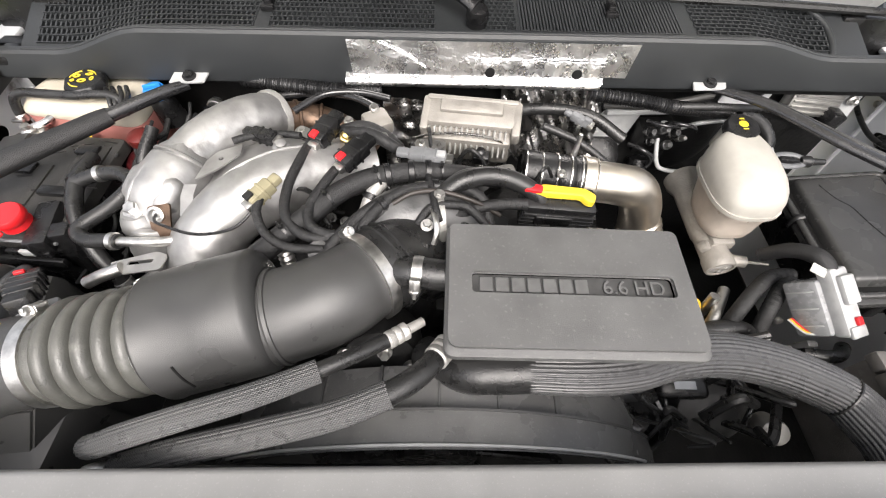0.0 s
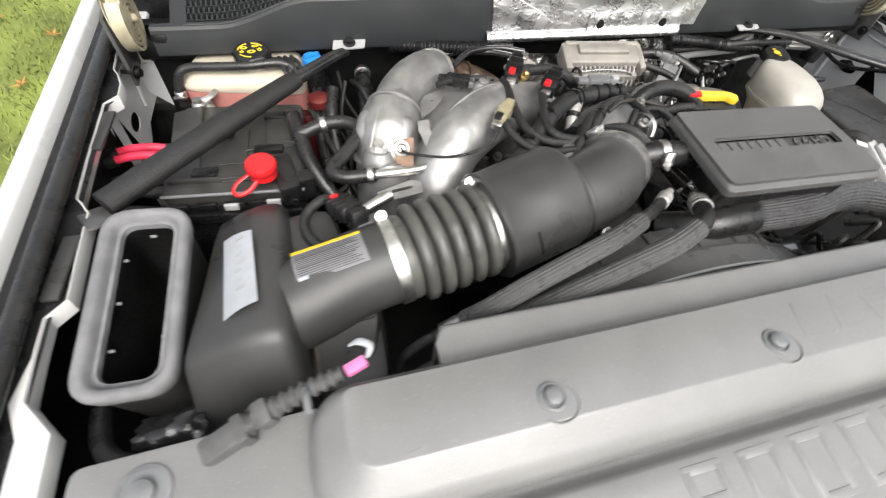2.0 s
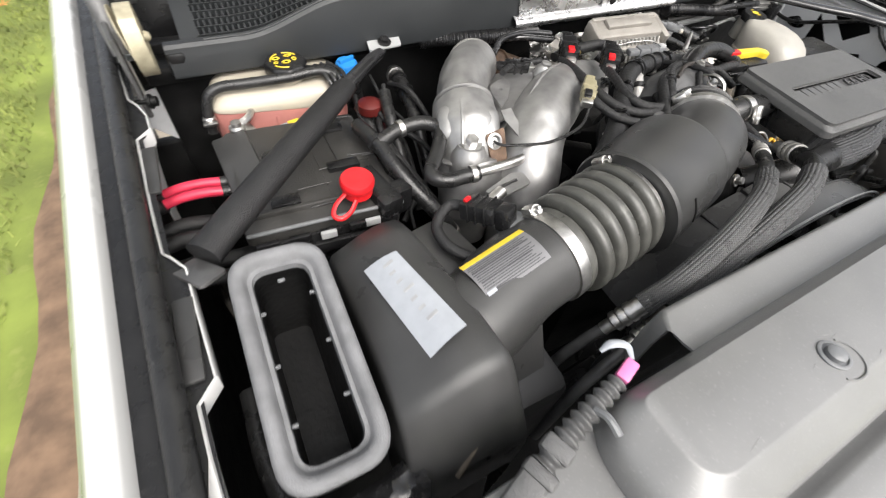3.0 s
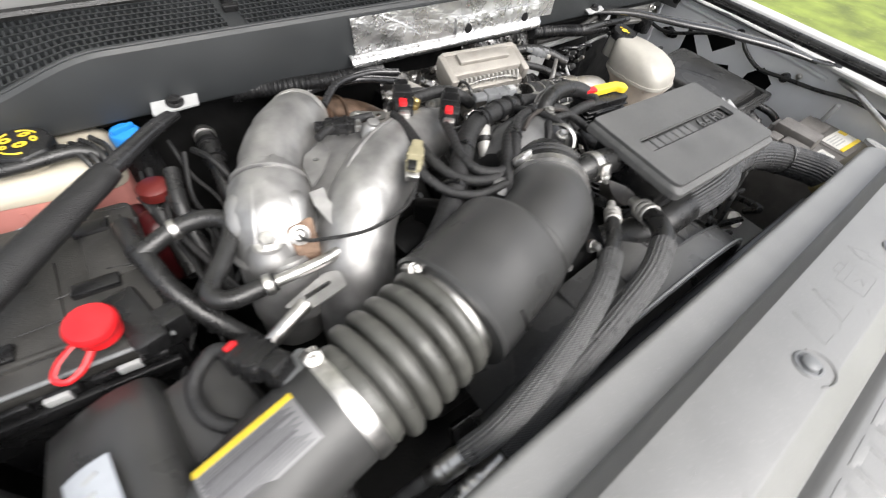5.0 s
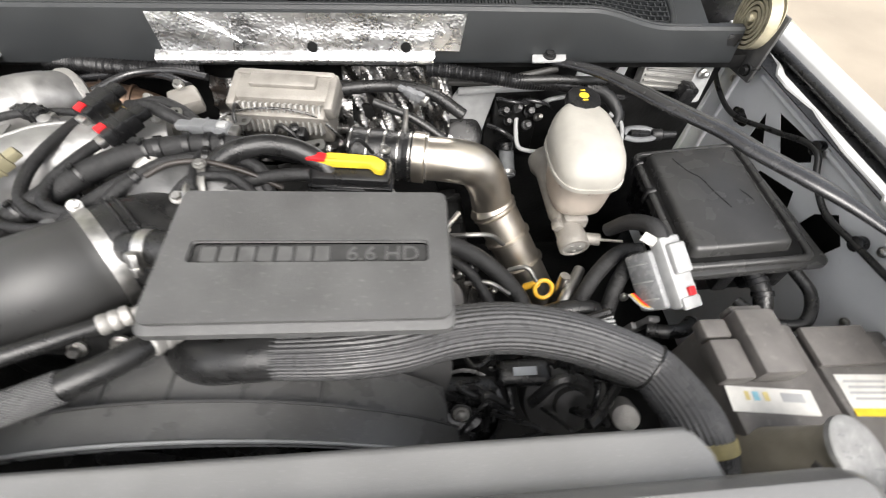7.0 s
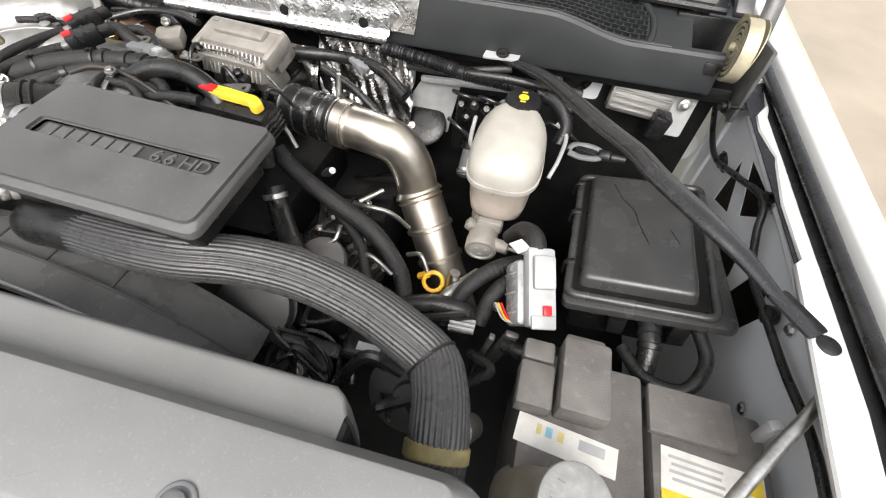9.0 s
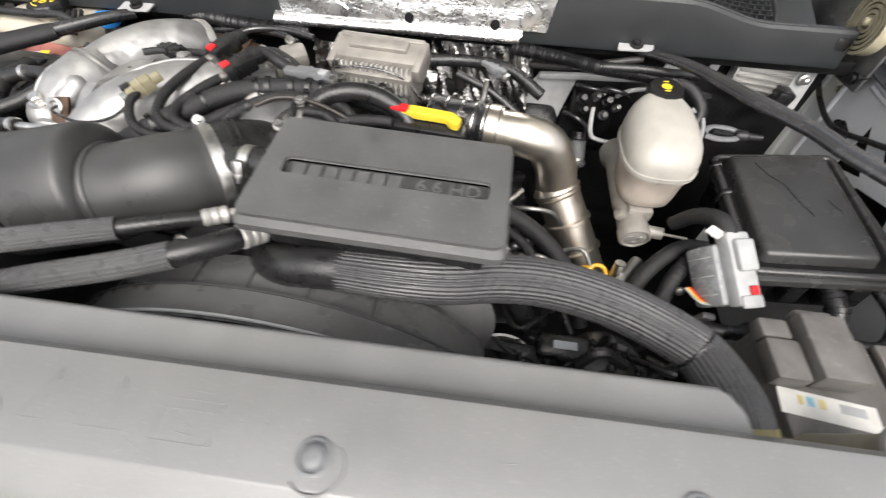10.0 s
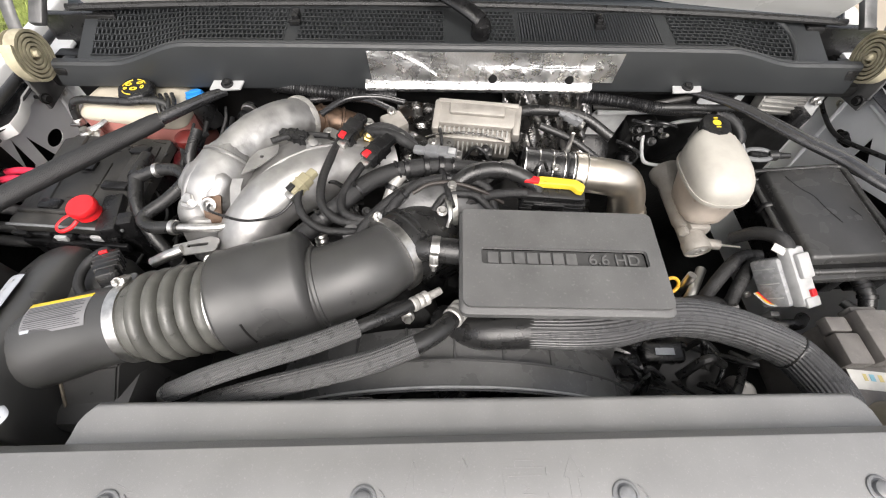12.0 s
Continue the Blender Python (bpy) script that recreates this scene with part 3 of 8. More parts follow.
def blade(bm, p, q, half, lift=0.0015):
    """A slim upright fin from p to q that reaches down into the grille."""
    d = (q - p).cross(Vector((0, 0, 1))).normalized() * half
    up = Vector((0, 0, lift))
    vs = [bm.verts.new(v) for v in (p - d + DOWN, p + d + DOWN, q + d + DOWN, q - d + DOWN, p - d + up, p + d + up, q + d + up, q - d + up)]
    for f in ((4, 5, 6, 7), (0, 1, 5, 4), (2, 3, 7, 6), (1, 2, 6, 5), (3, 0, 4, 7)):
        bm.faces.new([vs[c] for c in f])


for a, b, lines, pitch in SECTIONS:
    bm = B()
    cols = int((b - a) / pitch)
    for i in range(lines + 1):
        k = 0.12 + 0.76 * i / lines
        for u, v in zip(np.linspace(a, b, 9)[:-1], np.linspace(a, b, 9)[1:]):
            blade(bm, deck(u, k), deck(v, k), 0.0020, 0.003)
    for j in range(lines):
        k0, k1 = 0.12 + 0.76 * j / lines, 0.12 + 0.76 * (j + 1) / lines
        for i in range(cols + 1):
            x = min(a + (i + 0.5 * (j % 2)) * (b - a) / cols, b)
            blade(bm, deck(x, k0), deck(x, k1), 0.0016 if lines > 1 else 0.0022)
    g = part("grille", bm, COWL, cowl, "black plastic air-intake grille")
    g["kind"] = "stuff"
# sheet under the grilles, its near-black colour standing for the shade inside
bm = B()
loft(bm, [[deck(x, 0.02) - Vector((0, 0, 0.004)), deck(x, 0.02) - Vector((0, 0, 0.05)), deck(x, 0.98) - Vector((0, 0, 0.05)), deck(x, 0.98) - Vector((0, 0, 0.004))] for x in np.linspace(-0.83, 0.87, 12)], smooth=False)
part("tray", thicken(bm, 0.004), SHADEBLACK, cowl)
# rounded rim round the last grille
bm = B()
sweep(bm, [deck(0.60, 0.97), deck(0.70, 0.96), deck(0.765, 0.86), deck(0.795, 0.6), deck(0.80, 0.3), deck(0.79, 0.02)], 0.007, 10, 6)
part("grille_rim", bm, COWL, cowl)
for x in (-0.345, 0.34):
    bm = B()
    rbox(bm, (0.016, 0.03, 0.02), (x, cowl_y(x) + 0.12, 1.362, 4), 0.004)
    cl = part("clip", bm, BLACK, cowl)
    bm = B()
    rbox(bm, (0.026, 0.012, 0.012), (x, cowl_y(x) + 0.1, 1.357, 4), 0.003)
    part("clip_foot", bm, BLACK, cl)
for x in (-0.843, 0.90):
    bm = B()
    rbox(bm, (0.03, 0.055, 0.04), (x, cowl_y(x) + 0.018, cowl_top(x) - 0.03), 0.006)
    part("end_cap", bm, BLACK, cowl)

GLASS = material("windscreen_glass", (0.03, 0.035, 0.04), 0.06, 0, 0.05, 5, coat=1.0)
bm = B()
loft(bm, [[(x, 0.985 - 0.05 * (x / 0.9) ** 2 + k * 0.9, 1.362 + k * 0.62) for k in (0, 0.5, 1)] for x in np.linspace(-0.86, 0.92, 24)])
w = solo("windscreen", thicken(bm, 0.005), GLASS, "dark tinted windscreen above the cowl", "windscreen", kind="structure")
bm = B()
sweep(bm, [(x, 0.978 - 0.05 * (x / 0.9) ** 2, 1.362) for x in np.linspace(-0.86, 0.92, 12)], 0.008, 8, 3)
solo("screen_trim", bm, RUBBER, "black rubber trim under the windscreen", "trim", kind="structure")

wiper = thing("windscreen_wiper", (0.06, 0.86, 1.36), "black wiper arm with pivot cap parked on the windscreen", "wiper")
bm = B()
lathe(bm, [(0.021, 0), (0.022, 0.02), (0.018, 0.032), (0.008, 0.036)], (0.066, 0.86, 1.355), (0, -0.25, 1), 20)
part("pivot", bm, BLACK, wiper)
bm = B()
sweep(bm, [(0.066, 0.86, 1.385), (0.03, 0.885, 1.40), (-0.03, 0.925, 1.412), (-0.12, 0.975, 1.425), (-0.30, 1.01, 1.435)], [0.021, 0.021, 0.018, 0.014, 0.009], 12, 5, flat=0.6)
part("arm", bm, BLACK, wiper)
bm = B()
sweep(bm, [(-0.55, 1.0, 1.422), (-0.25, 1.015, 1.43), (0.05, 1.015, 1.43)], 0.006, 8, 6)
part("blade", bm, RUBBER, wiper)

# ---- raised hood: only its rear edge shows, close over the cowl ----
hood = thing("hood", (0.04, 1.0, 1.4), "white hood held open above the bay with a dark liner", "hood")
def hood_at(x, k, d=0.0):
    """A place on the hood's underside: x across, k from the rear edge (0) to the front (1), d below it."""
    a = radians(60)
    y0, z0 = 0.99 - 0.02 * (x / 0.85) ** 2, 1.380 - 0.05 * max(abs(x) - 0.45, 0) / 0.4
    return Vector((0.04 + x, y0 - k * 1.25 * math.cos(a) - d * math.sin(a), z0 + k * 1.25 * math.sin(a) - d * math.cos(a) - 0.05 * (x / 0.85) ** 2 * k))


bm = B()
rows = []
for x in np.linspace(-0.86, 0.86, 13):
    rows.append([hood_at(x, 0.01, -0.03), hood_at(x, 0.0, -0.015), hood_at(x, 0.003, -0.003), *[hood_at(x, k) for k in np.linspace(0.015, 1, 9)]])
loft(bm, rows)
part("panel", thicken(bm, 0.006), WHITE, hood, "white painted panel")
bm = B()
loft(bm, [[hood_at(x, k, 0.012 if 0.02 < k < 0.9 else 0.001) for k in (0.004, 0.02, 0.03, 0.4, 0.88, 0.92)] for x in np.linspace(-0.33, 0.40, 9)])
part("liner", bm, material("felt_liner", (0.03, 0.03, 0.03), 0.9, 0, 0.2, 40, 0.6, 300), hood, "dark felt liner")

# hinges with flat spiral springs at both ends of the cowl
def hinge(s, at):
    x, y, z = at
    bm = B()
    sweep(bm, [(x + s * 0.03, y + 0.02, z - 0.03), (x + s * 0.035, y + 0.06, z + 0.05), (x + s * 0.03, y + 0.12, z + 0.16), (x + s * 0.02, y + 0.13, z + 0.4)], [0.014, 0.014, 0.012, 0.012], 8, 5, flat=0.4)
    h = part("hinge", bm, STEELGREY, hood, "grey steel hinge with cream spiral spring")
    bm = B()
    rbox(bm, (0.008, 0.10, 0.13), (x + s * 0.035, y + 0.02, z - 0.05, 0, 0, 8), 0.003)
    part("bracket", bm, STEELGREY, h)
    bm = B()
    rbox(bm, (0.03, 0.15, 0.016), (x, y + 0.13, z + 0.07, 35, 0, 0), 0.004)
    part("arm", bm, STEELGREY, h)
    n = Vector((-s * 0.96, 0.06, 0.14)).normalized()
    m = aim(at, n.cross(Vector((0, 0, 1))), (0, 0, 1))
    bm = B()
    pts = [(0.008 + 0.0088 * i / 22, 2 * math.pi * i / 22) for i in range(114)]
    loft(bm, [[m @ Vector((math.cos(a) * (r + d), math.sin(a) * (r + d), q)) for d, q in ((-0.0028, -0.011), (0.0028, -0.011), (0.0028, 0.011), (-0.0028, 0.011))] for r, a in pts], closed=True, smooth=False)
    part("spiral_spring", bm, CREAM, h)
    bm = B()
    lathe(bm, [(0.05, -0.013), (0.05, -0.0115), (0.007, -0.011), (0.007, 0.016), (0.004, 0.019)], at, n, 28)
    part("pin", bm, CREAM, h)
    bm = B()
    lathe(bm, [(0.004, -0.03), (0.004, 0.0), (0.012, 0.0), (0.012, 0.004), (0.008, 0.004), (0.008, 0.012)], (x + s * 0.02, y - 0.03, z - 0.085), (-s, -0.2, 0), 12)
    part("stop_bolt", bm, DARK, h)
    return h


hinge(-1, (-0.884, 0.79, 1.334))
hinge(1, (0.930, 0.806, 1.346))

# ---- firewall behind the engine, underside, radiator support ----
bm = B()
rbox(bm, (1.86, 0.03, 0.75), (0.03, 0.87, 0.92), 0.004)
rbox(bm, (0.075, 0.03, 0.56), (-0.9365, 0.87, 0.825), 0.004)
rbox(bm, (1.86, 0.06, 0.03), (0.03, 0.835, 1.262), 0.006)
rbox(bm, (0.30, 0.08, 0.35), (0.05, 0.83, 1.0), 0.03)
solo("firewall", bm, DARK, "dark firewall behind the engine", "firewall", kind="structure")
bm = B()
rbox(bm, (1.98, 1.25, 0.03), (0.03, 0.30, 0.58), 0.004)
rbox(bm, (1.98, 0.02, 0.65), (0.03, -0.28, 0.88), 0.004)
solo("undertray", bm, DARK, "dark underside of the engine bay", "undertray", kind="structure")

# ---- radiator cover ----
cover = thing("radiator_cover", (0.03, 0.0, 1.25), "dusty dark grey plastic radiator cover with push clips", "radiator cover")
def drop(y):
    """Height of the lettered shelf in front of the plateau."""
    return 1.288 - 0.10 * max(-0.075 - y, 0)


TOPZ = 1.332
def plateau(d):
    """Outline of the raised panel, drawn in by d in front and at the sides, less at the rear."""
    r, q = max(0.10 - d, 0.03), max(0.05 - d, 0.012)
    return rounded([(-0.603 + d, -0.074 + d), (0.668 - d, -0.074 + d), (0.668 - d, 0.058 - 0.35 * d), (-0.603 + d, 0.050 - 0.35 * d)], [r, r, q, q], 12)


bm = B()
grid = loft(bm, [[(x, y, z) for x, y in plateau(d)] for d, z in ((0.0, 1.262), (0.0005, 1.288), (0.002, 1.299), (0.0055, 1.3075), (0.010, 1.3135), (0.016, 1.318), (0.036, 1.3305), (0.0375, 1.3316), (0.0395, TOPZ))], closed=True)
bm.faces.new(grid[-1])
top = part("top_panel", bm, GREYPL, cover, "dusty grey top panel with a rounded edge", 60)
bm = B()
rows = []
for y in (-0.25, -0.24, -0.20, -0.15, -0.11, -0.092, -0.089, -0.085, -0.081, -0.077, 0.0):
    k = min(max((y + 0.092) / 0.015, 0), 1)
    z = drop(y) - 0.016 * k * k * (3 - 2 * k) - 0.02 * (y < -0.245)
    rows.append([(-0.640, y, z - 0.02), (-0.634, y, z - 0.002), (-0.60, y, z), (0.0, y, z), (0.66, y, z), (0.699, y, z - 0.002), (0.705, y, z - 0.02)])
loft(bm, rows)
thicken(bm, 0.003)
part("shelf", bm, GREYPL, cover, "lettered grey shelf", 50)
bm = B()
rows = []
for x in [-0.464, -0.462, -0.458, *np.linspace(-0.45, 0.515, 22), 0.524, 0.529, 0.532]:
    e = 0.6 * max(abs(x - 0.034) - 0.484, 0) + 60 * max(abs(x - 0.034) - 0.484, 0) ** 2
    rows.append([(x, 0.036, 1.306), (x, 0.050, 1.304), (x, 0.056, 1.3022), (x, 0.060, 1.3012), (x, 0.064, 1.3010), (x, 0.091 - e, 1.3000), (x, 0.0945 - e, 1.2995), (x, 0.0985 - e, 1.2955), (x, 0.10 - e, 1.262), (x, 0.098 - e, 1.20)])
loft(bm, rows)
part("rear_flange", thicken(bm, 0.003), GREYPL, cover, "", 50)

def push_clip(at):
    bm = B()
    lathe(bm, [(0.0145, -0.002), (0.0145, 0.0004), (0.0135, 0.0012), (0.0115, 0.0012), (0.011, -0.0005), (0.0085, -0.0005), (0.0085, 0.004), (0.006, 0.0058), (0.002, 0.006)], at, (0, 0, 1), 24)
    pc = part("push_clip", bm, MIDGREY, cover, "round plastic push clip")
    bm = B()
    sweep(bm, [(at[0] + 0.003 + 0.021 * math.cos(a), at[1] - 0.006 + 0.019 * math.sin(a), TOPZ + 0.0003) for a in np.linspace(0.9, -2.4, 12)], 0.0011, 6, 2)
    part("swirl_rim", bm, GREYPL, pc)
    return pc


for x in (-0.373, -0.106, 0.175, 0.457):
    push_clip((x, -0.014, TOPZ + 0.001))
# raised blocks on the shelf and faint line symbols on the panel
for i in range(9):
    x, y, w = -0.235 + i * 0.066, -0.128, 0.046
    dys = (-0.027, 0.0, 0.027) if i in (0, 4, 7) else (-0.027, 0.027)
    bars = [(x, y + dy, w, 0.009) for dy in dys] + [(x + dx, y, 0.009, 0.054) for dx in (-w / 2 + 0.0045, w / 2 - 0.0045)]
    for bx, by, bw, bd in bars:
        bm = B()
        rbox(bm, (bw, bd, 0.004), (bx, by, drop(by) - 0.0012 + 0.0001 * (bd > 0.02), 5.7), 0.0009)
        part("raised_block", bm, GREYPL, cover)
def stroke(pts, r=0.0007):
    bm = B()
    sweep(bm, [(x, y, TOPZ - 0.0003) for x, y in pts], r, 6, 1)
    part("moulded_symbol", bm, GREYPL, cover, "faint raised warning symbol")


for x, w in ((-0.054, 0.011), (0.002, 0.017)):
    stroke([(x - w, -0.016), (x, 0.024), (x + w, -0.016), (x - w, -0.016)])
    stroke([(x, -0.004), (x, 0.008)])
stroke([(0.045, -0.018), (0.045, 0.014), (0.092, 0.014), (0.092, -0.018), (0.045, -0.018)])
stroke([(0.058, 0.014), (0.058, 0.021), (0.079, 0.021), (0.079, 0.014)])
stroke([(0.05, 0.006), (0.087, 0.006)])
stroke([(0.062, -0.002), (0.074, -0.006), (0.064, -0.011), (0.078, -0.012)])
stroke([(0.117, -0.022), (0.117, 0.004), (0.111, 0.004), (0.122, 0.026), (0.133, 0.004), (0.127, 0.004), (0.127, -0.022)])
random.seed(21)
bm = B()
for i in range(16):
    x, y, a = random.uniform(-0.54, 0.60), random.uniform(-0.034, 0.012), random.uniform(-0.5, 0.5)
    d = random.uniform(0.002, 0.009)
    sweep(bm, [(x - d * math.cos(a), y - d * math.sin(a), TOPZ - 0.0002), (x, y, TOPZ), (x + d * math.cos(a), y + d * math.sin(a), TOPZ - 0.0002)], 0.0004, 5, 2)
g = part("scratch", bm, GREYPL, cover, "short pale scratches")
g["kind"] = "stuff"
cover.rotation_euler.z = radians(0.7)

# corner pieces beside the cover
for s, x in ((-1, -0.725), (1, 0.79)):
    c = thing("headlamp_bracket", (x, 0.0, 1.25), "grey plastic headlamp bracket beside the radiator cover", "bracket", "headlamp brackets")
    bm = B()
    prism(bm, rounded([(x - 0.085 - 0.10 * (s > 0), -0.16), (x + 0.08 + 0.10 * (s < 0), -0.2), (x + 0.075 + 0.06 * (s < 0), 0.035 - 0.02 * (s > 0)), (x - 0.085 - 0.06 * (s > 0), 0.025)], 0.012), 1.262, 1.284, None, 0.004)
    part("panel", bm, GREYPL, c)
    bm = B()
    lathe(bm, [(0.024, 0), (0.024, 0.003), (0.02, 0.004), (0.02, 0.002), (0.012, 0.002), (0.011, 0.008), (0.004, 0.01)], (x - 0.02, -0.01, 1.2835), (0, 0, 1), 24)
    part("bolt_head", bm, MIDGREY, c)

bm = B()
rbox(bm, (0.22, 0.12, 0.02), (-0.63, -0.035, 1.252), 0.004)
solo("corner_support", bm, SATIN, "black plastic support under the cover corner", "support")

# radiator top rail with its thin bright seam
bm = B()
rbox(bm, (0.95, 0.05, 0.08), (0.03, 0.09, 1.13), 0.008)
solo("radiator_tank", bm, SATIN, "black plastic radiator top tank", "radiator")

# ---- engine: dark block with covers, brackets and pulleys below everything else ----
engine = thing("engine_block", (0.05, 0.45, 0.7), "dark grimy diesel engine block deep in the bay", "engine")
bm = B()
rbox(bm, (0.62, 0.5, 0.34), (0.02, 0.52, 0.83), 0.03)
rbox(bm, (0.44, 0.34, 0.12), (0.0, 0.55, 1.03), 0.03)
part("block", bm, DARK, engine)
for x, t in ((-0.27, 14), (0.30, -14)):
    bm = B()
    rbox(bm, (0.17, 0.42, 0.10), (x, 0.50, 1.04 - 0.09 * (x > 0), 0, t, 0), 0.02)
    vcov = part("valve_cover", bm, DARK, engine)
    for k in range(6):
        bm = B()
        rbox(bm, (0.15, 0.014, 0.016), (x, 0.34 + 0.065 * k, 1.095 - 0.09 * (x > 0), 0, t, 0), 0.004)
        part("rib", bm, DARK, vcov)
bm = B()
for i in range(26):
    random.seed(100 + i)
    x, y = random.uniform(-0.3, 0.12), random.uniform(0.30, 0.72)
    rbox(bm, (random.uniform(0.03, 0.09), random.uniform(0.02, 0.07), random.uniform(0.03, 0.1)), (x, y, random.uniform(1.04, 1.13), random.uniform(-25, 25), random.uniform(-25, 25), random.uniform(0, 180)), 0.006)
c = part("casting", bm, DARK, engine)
c["kind"] = "stuff"
bm = B()
random.seed(7)
for i in range(16):
    x, y = random.uniform(-0.28, 0.12), random.uniform(0.32, 0.7)
    hex_bolt(bm, (x, y, random.uniform(1.10, 1.16)), (random.uniform(-.4, .4), -0.5, 1), 0.007, 0.012)
c = part("bolt", bm, STEELGREY, engine)
c["kind"] = "stuff"
bm = B()
lathe(bm, [(0.06, 0), (0.062, 0.006), (0.05, 0.01), (0.05, 0.022), (0.062, 0.026), (0.06, 0.034), (0.02, 0.036)], (0.26, 0.27, 1.05), (0.1, -0.6, 0.8), 32)
part("pulley", bm, SATIN, engine, "black idler pulley")
bm = B()
sweep(bm, [(0.09, 0.245, 1.10), (0.20, 0.235, 1.08), (0.31, 0.24, 1.04), (0.40, 0.25, 1.0)], 0.012, 8, 4, flat=0.25)
part("belt", bm, RUBBER, engine)

# ---- engine cover ----
EC = aim((0.158, 0.289, 1.333), (1, -0.004, -0.03), (0.02, 1, 0.055))
ecover = thing("engine_cover", EC.translation, "matt black plastic engine cover with embossed lettering", "engine cover")
shape = rounded([(-0.155, -0.089), (0.153, -0.088), (0.152, 0.085), (-0.151, 0.085)], [0.014, 0.014, 0.010, 0.008], 5)
inner = rounded([(-0.151, -0.081), (0.149, -0.080), (0.1495, 0.082), (-0.148, 0.082)], [0.014, 0.014, 0.010, 0.008], 5)
bm = B()
loft(bm, [[EC @ Vector((x * k, y * k, z)) for x, y in o] for o, z, k in ((shape, -0.016, 1), (shape, -0.0075, 1), (shape, -0.0055, 0.998), (inner, -0.0012, 1.004), (inner, -0.0002, 0.998))], closed=True)
body = part("lid", bm, COVER, ecover)
bm = B()
slot = rounded([(-0.122, -0.0145), (0.127, -0.0145), (0.127, 0.0135), (-0.122, 0.0135)], 0.006, 3)
plate(bm, [(x * 0.998, y * 0.998) for x, y in inner], [slot], 0.005, EC)
part("top_skin", bm, COVER, ecover, "", 30)
bm = B()
prism(bm, [(x * 0.985, y * 0.975) for x, y in shape], -0.019, -0.015, EC)
prism(bm, [(x * 0.86, y * 0.80) for x, y in shape], -0.06, -0.018, EC)
part("skirt", bm, BLACK, ecover, "black foam pad under the lid")
bm = B()
ring = slot + slot[:1]
sweep(bm, [EC @ Vector((x, y, 0.0004)) for x, y in ring], 0.001, 6, 1, cap=False)
part("emblem_frame", bm, COVER, ecover)
bm = B()
prism(bm, [(x * 0.995, y * 0.985) for x, y in slot], -0.006, -0.0036, EC)
emb = part("emblem_floor", bm, EMBLEM, ecover, "dark recessed emblem panel")
for i in range(7):
    x, w = -0.104 + i * 0.0195, 0.0165
    bm = B()
    rbox(bm, (w, 0.0195, 0.0036), EC @ pose(x, -0.0005, -0.0024), 0.0008, 1)
    part("raised_block", bm, BADGE, emb)
bm = B()
letters(bm, "6.6 HD", EC @ pose(0.078, -0.0008, -0.0026), 0.0265, 0.0034)
part("raised_writing", bm, BADGE, emb, "raised dark writing 6.6 HD")

# ---- air intake duct: bellows, resonator, elbow ----
duct = thing("air_intake_duct", (-0.3, 0.24, 1.15), "black plastic intake duct with ribbed bellows and steel clamps", "intake duct")
AX = Vector((1, 0.17, 0.115)).normalized()
A0 = Vector((-0.476, 0.228, 1.248))
def on_axis(x):
    return A0 + AX * ((x + 0.476) / AX.x)


RX = Vector((1, 0.25, 0.125)).normalized()
def turned(x0, x1, prof, ax=None):
    """A body turned about the duct's axis, between two places along x; prof is (share of length, radius)."""
    bm = B()
    L = (on_axis(x1) - on_axis(x0)).length
    lathe(bm, [(r, k * L) for k, r in prof], on_axis(x0), ax or AX, 56)
    return bm


bel = [(0, 0.059), (0.06, 0.062)]
for i in range(5):
    k = 0.12 + i * 0.158
    bel += [(k - 0.006, 0.059), (k + 0.001, 0.0525), (k + 0.006, 0.0525), (k + 0.014, 0.060), (k + 0.022, 0.0665), (k + 0.040, 0.0702), (k + 0.075, 0.0712), (k + 0.112, 0.0702), (k + 0.135, 0.0665)]
bel += [(0.93, 0.062), (1.0, 0.064)]
part("bellows", turned(-0.478, -0.335, bel), BELLOW, duct, "dull ribbed rubber bellows", 60)
part("resonator", turned(-0.345, -0.212, [(0, 0.06), (0, 0.080), (0.03, 0.0825), (0.05, 0.081), (0.5, 0.0815), (0.88, 0.0815), (0.92, 0.080), (0.955, 0.076), (0.98, 0.070), (1.0, 0.064)], RX), SATIN, duct, "satin black resonator barrel", 50)
R0 = on_axis(-0.345)
E0 = Vector((-0.206, 0.2725, 1.274))
bm = B()
lathe(bm, [(0.058, -0.004), (0.0635, -0.003), (0.065, 0.0), (0.064, 0.004), (0.059, 0.006)], E0, RX, 48)
part("shoulder_bead", bm, SATIN, duct)
bm = B()
ELB = [tuple(E0 - RX * 0.02), tuple(E0 + RX * 0.022), (-0.138, 0.297, 1.282), (-0.112, 0.322, 1.274), (-0.086, 0.347, 1.267)]
sweep(bm, ELB, [0.062, 0.0615, 0.0605, 0.059, 0.058], 40, 8)
part("elbow", bm, SATIN, duct, "satin black elbow")
bm = B()
CPL = [(-0.104, 0.330, 1.272), (-0.080, 0.353, 1.266), (-0.048, 0.388, 1.243), (-0.03, 0.42, 1.19), (-0.028, 0.44, 1.10)]
sweep(bm, CPL, [0.0615, 0.063, 0.062, 0.06, 0.058], 40, 8)
dcp = (Vector(CPL[1]) - Vector(CPL[0])).normalized()
part("coupling", bm, RUBBER, duct, "black rubber coupling")
bm = B()
for k in (0.25, 0.6):
    c = Vector(CPL[0]) + dcp * 0.03 * k
    lathe(bm, [(0.0625, -0.003), (0.0665, -0.001), (0.0665, 0.001), (0.0625, 0.003)], c + dcp * 0.024, dcp, 40)
part("bead", bm, RUBBER, duct)
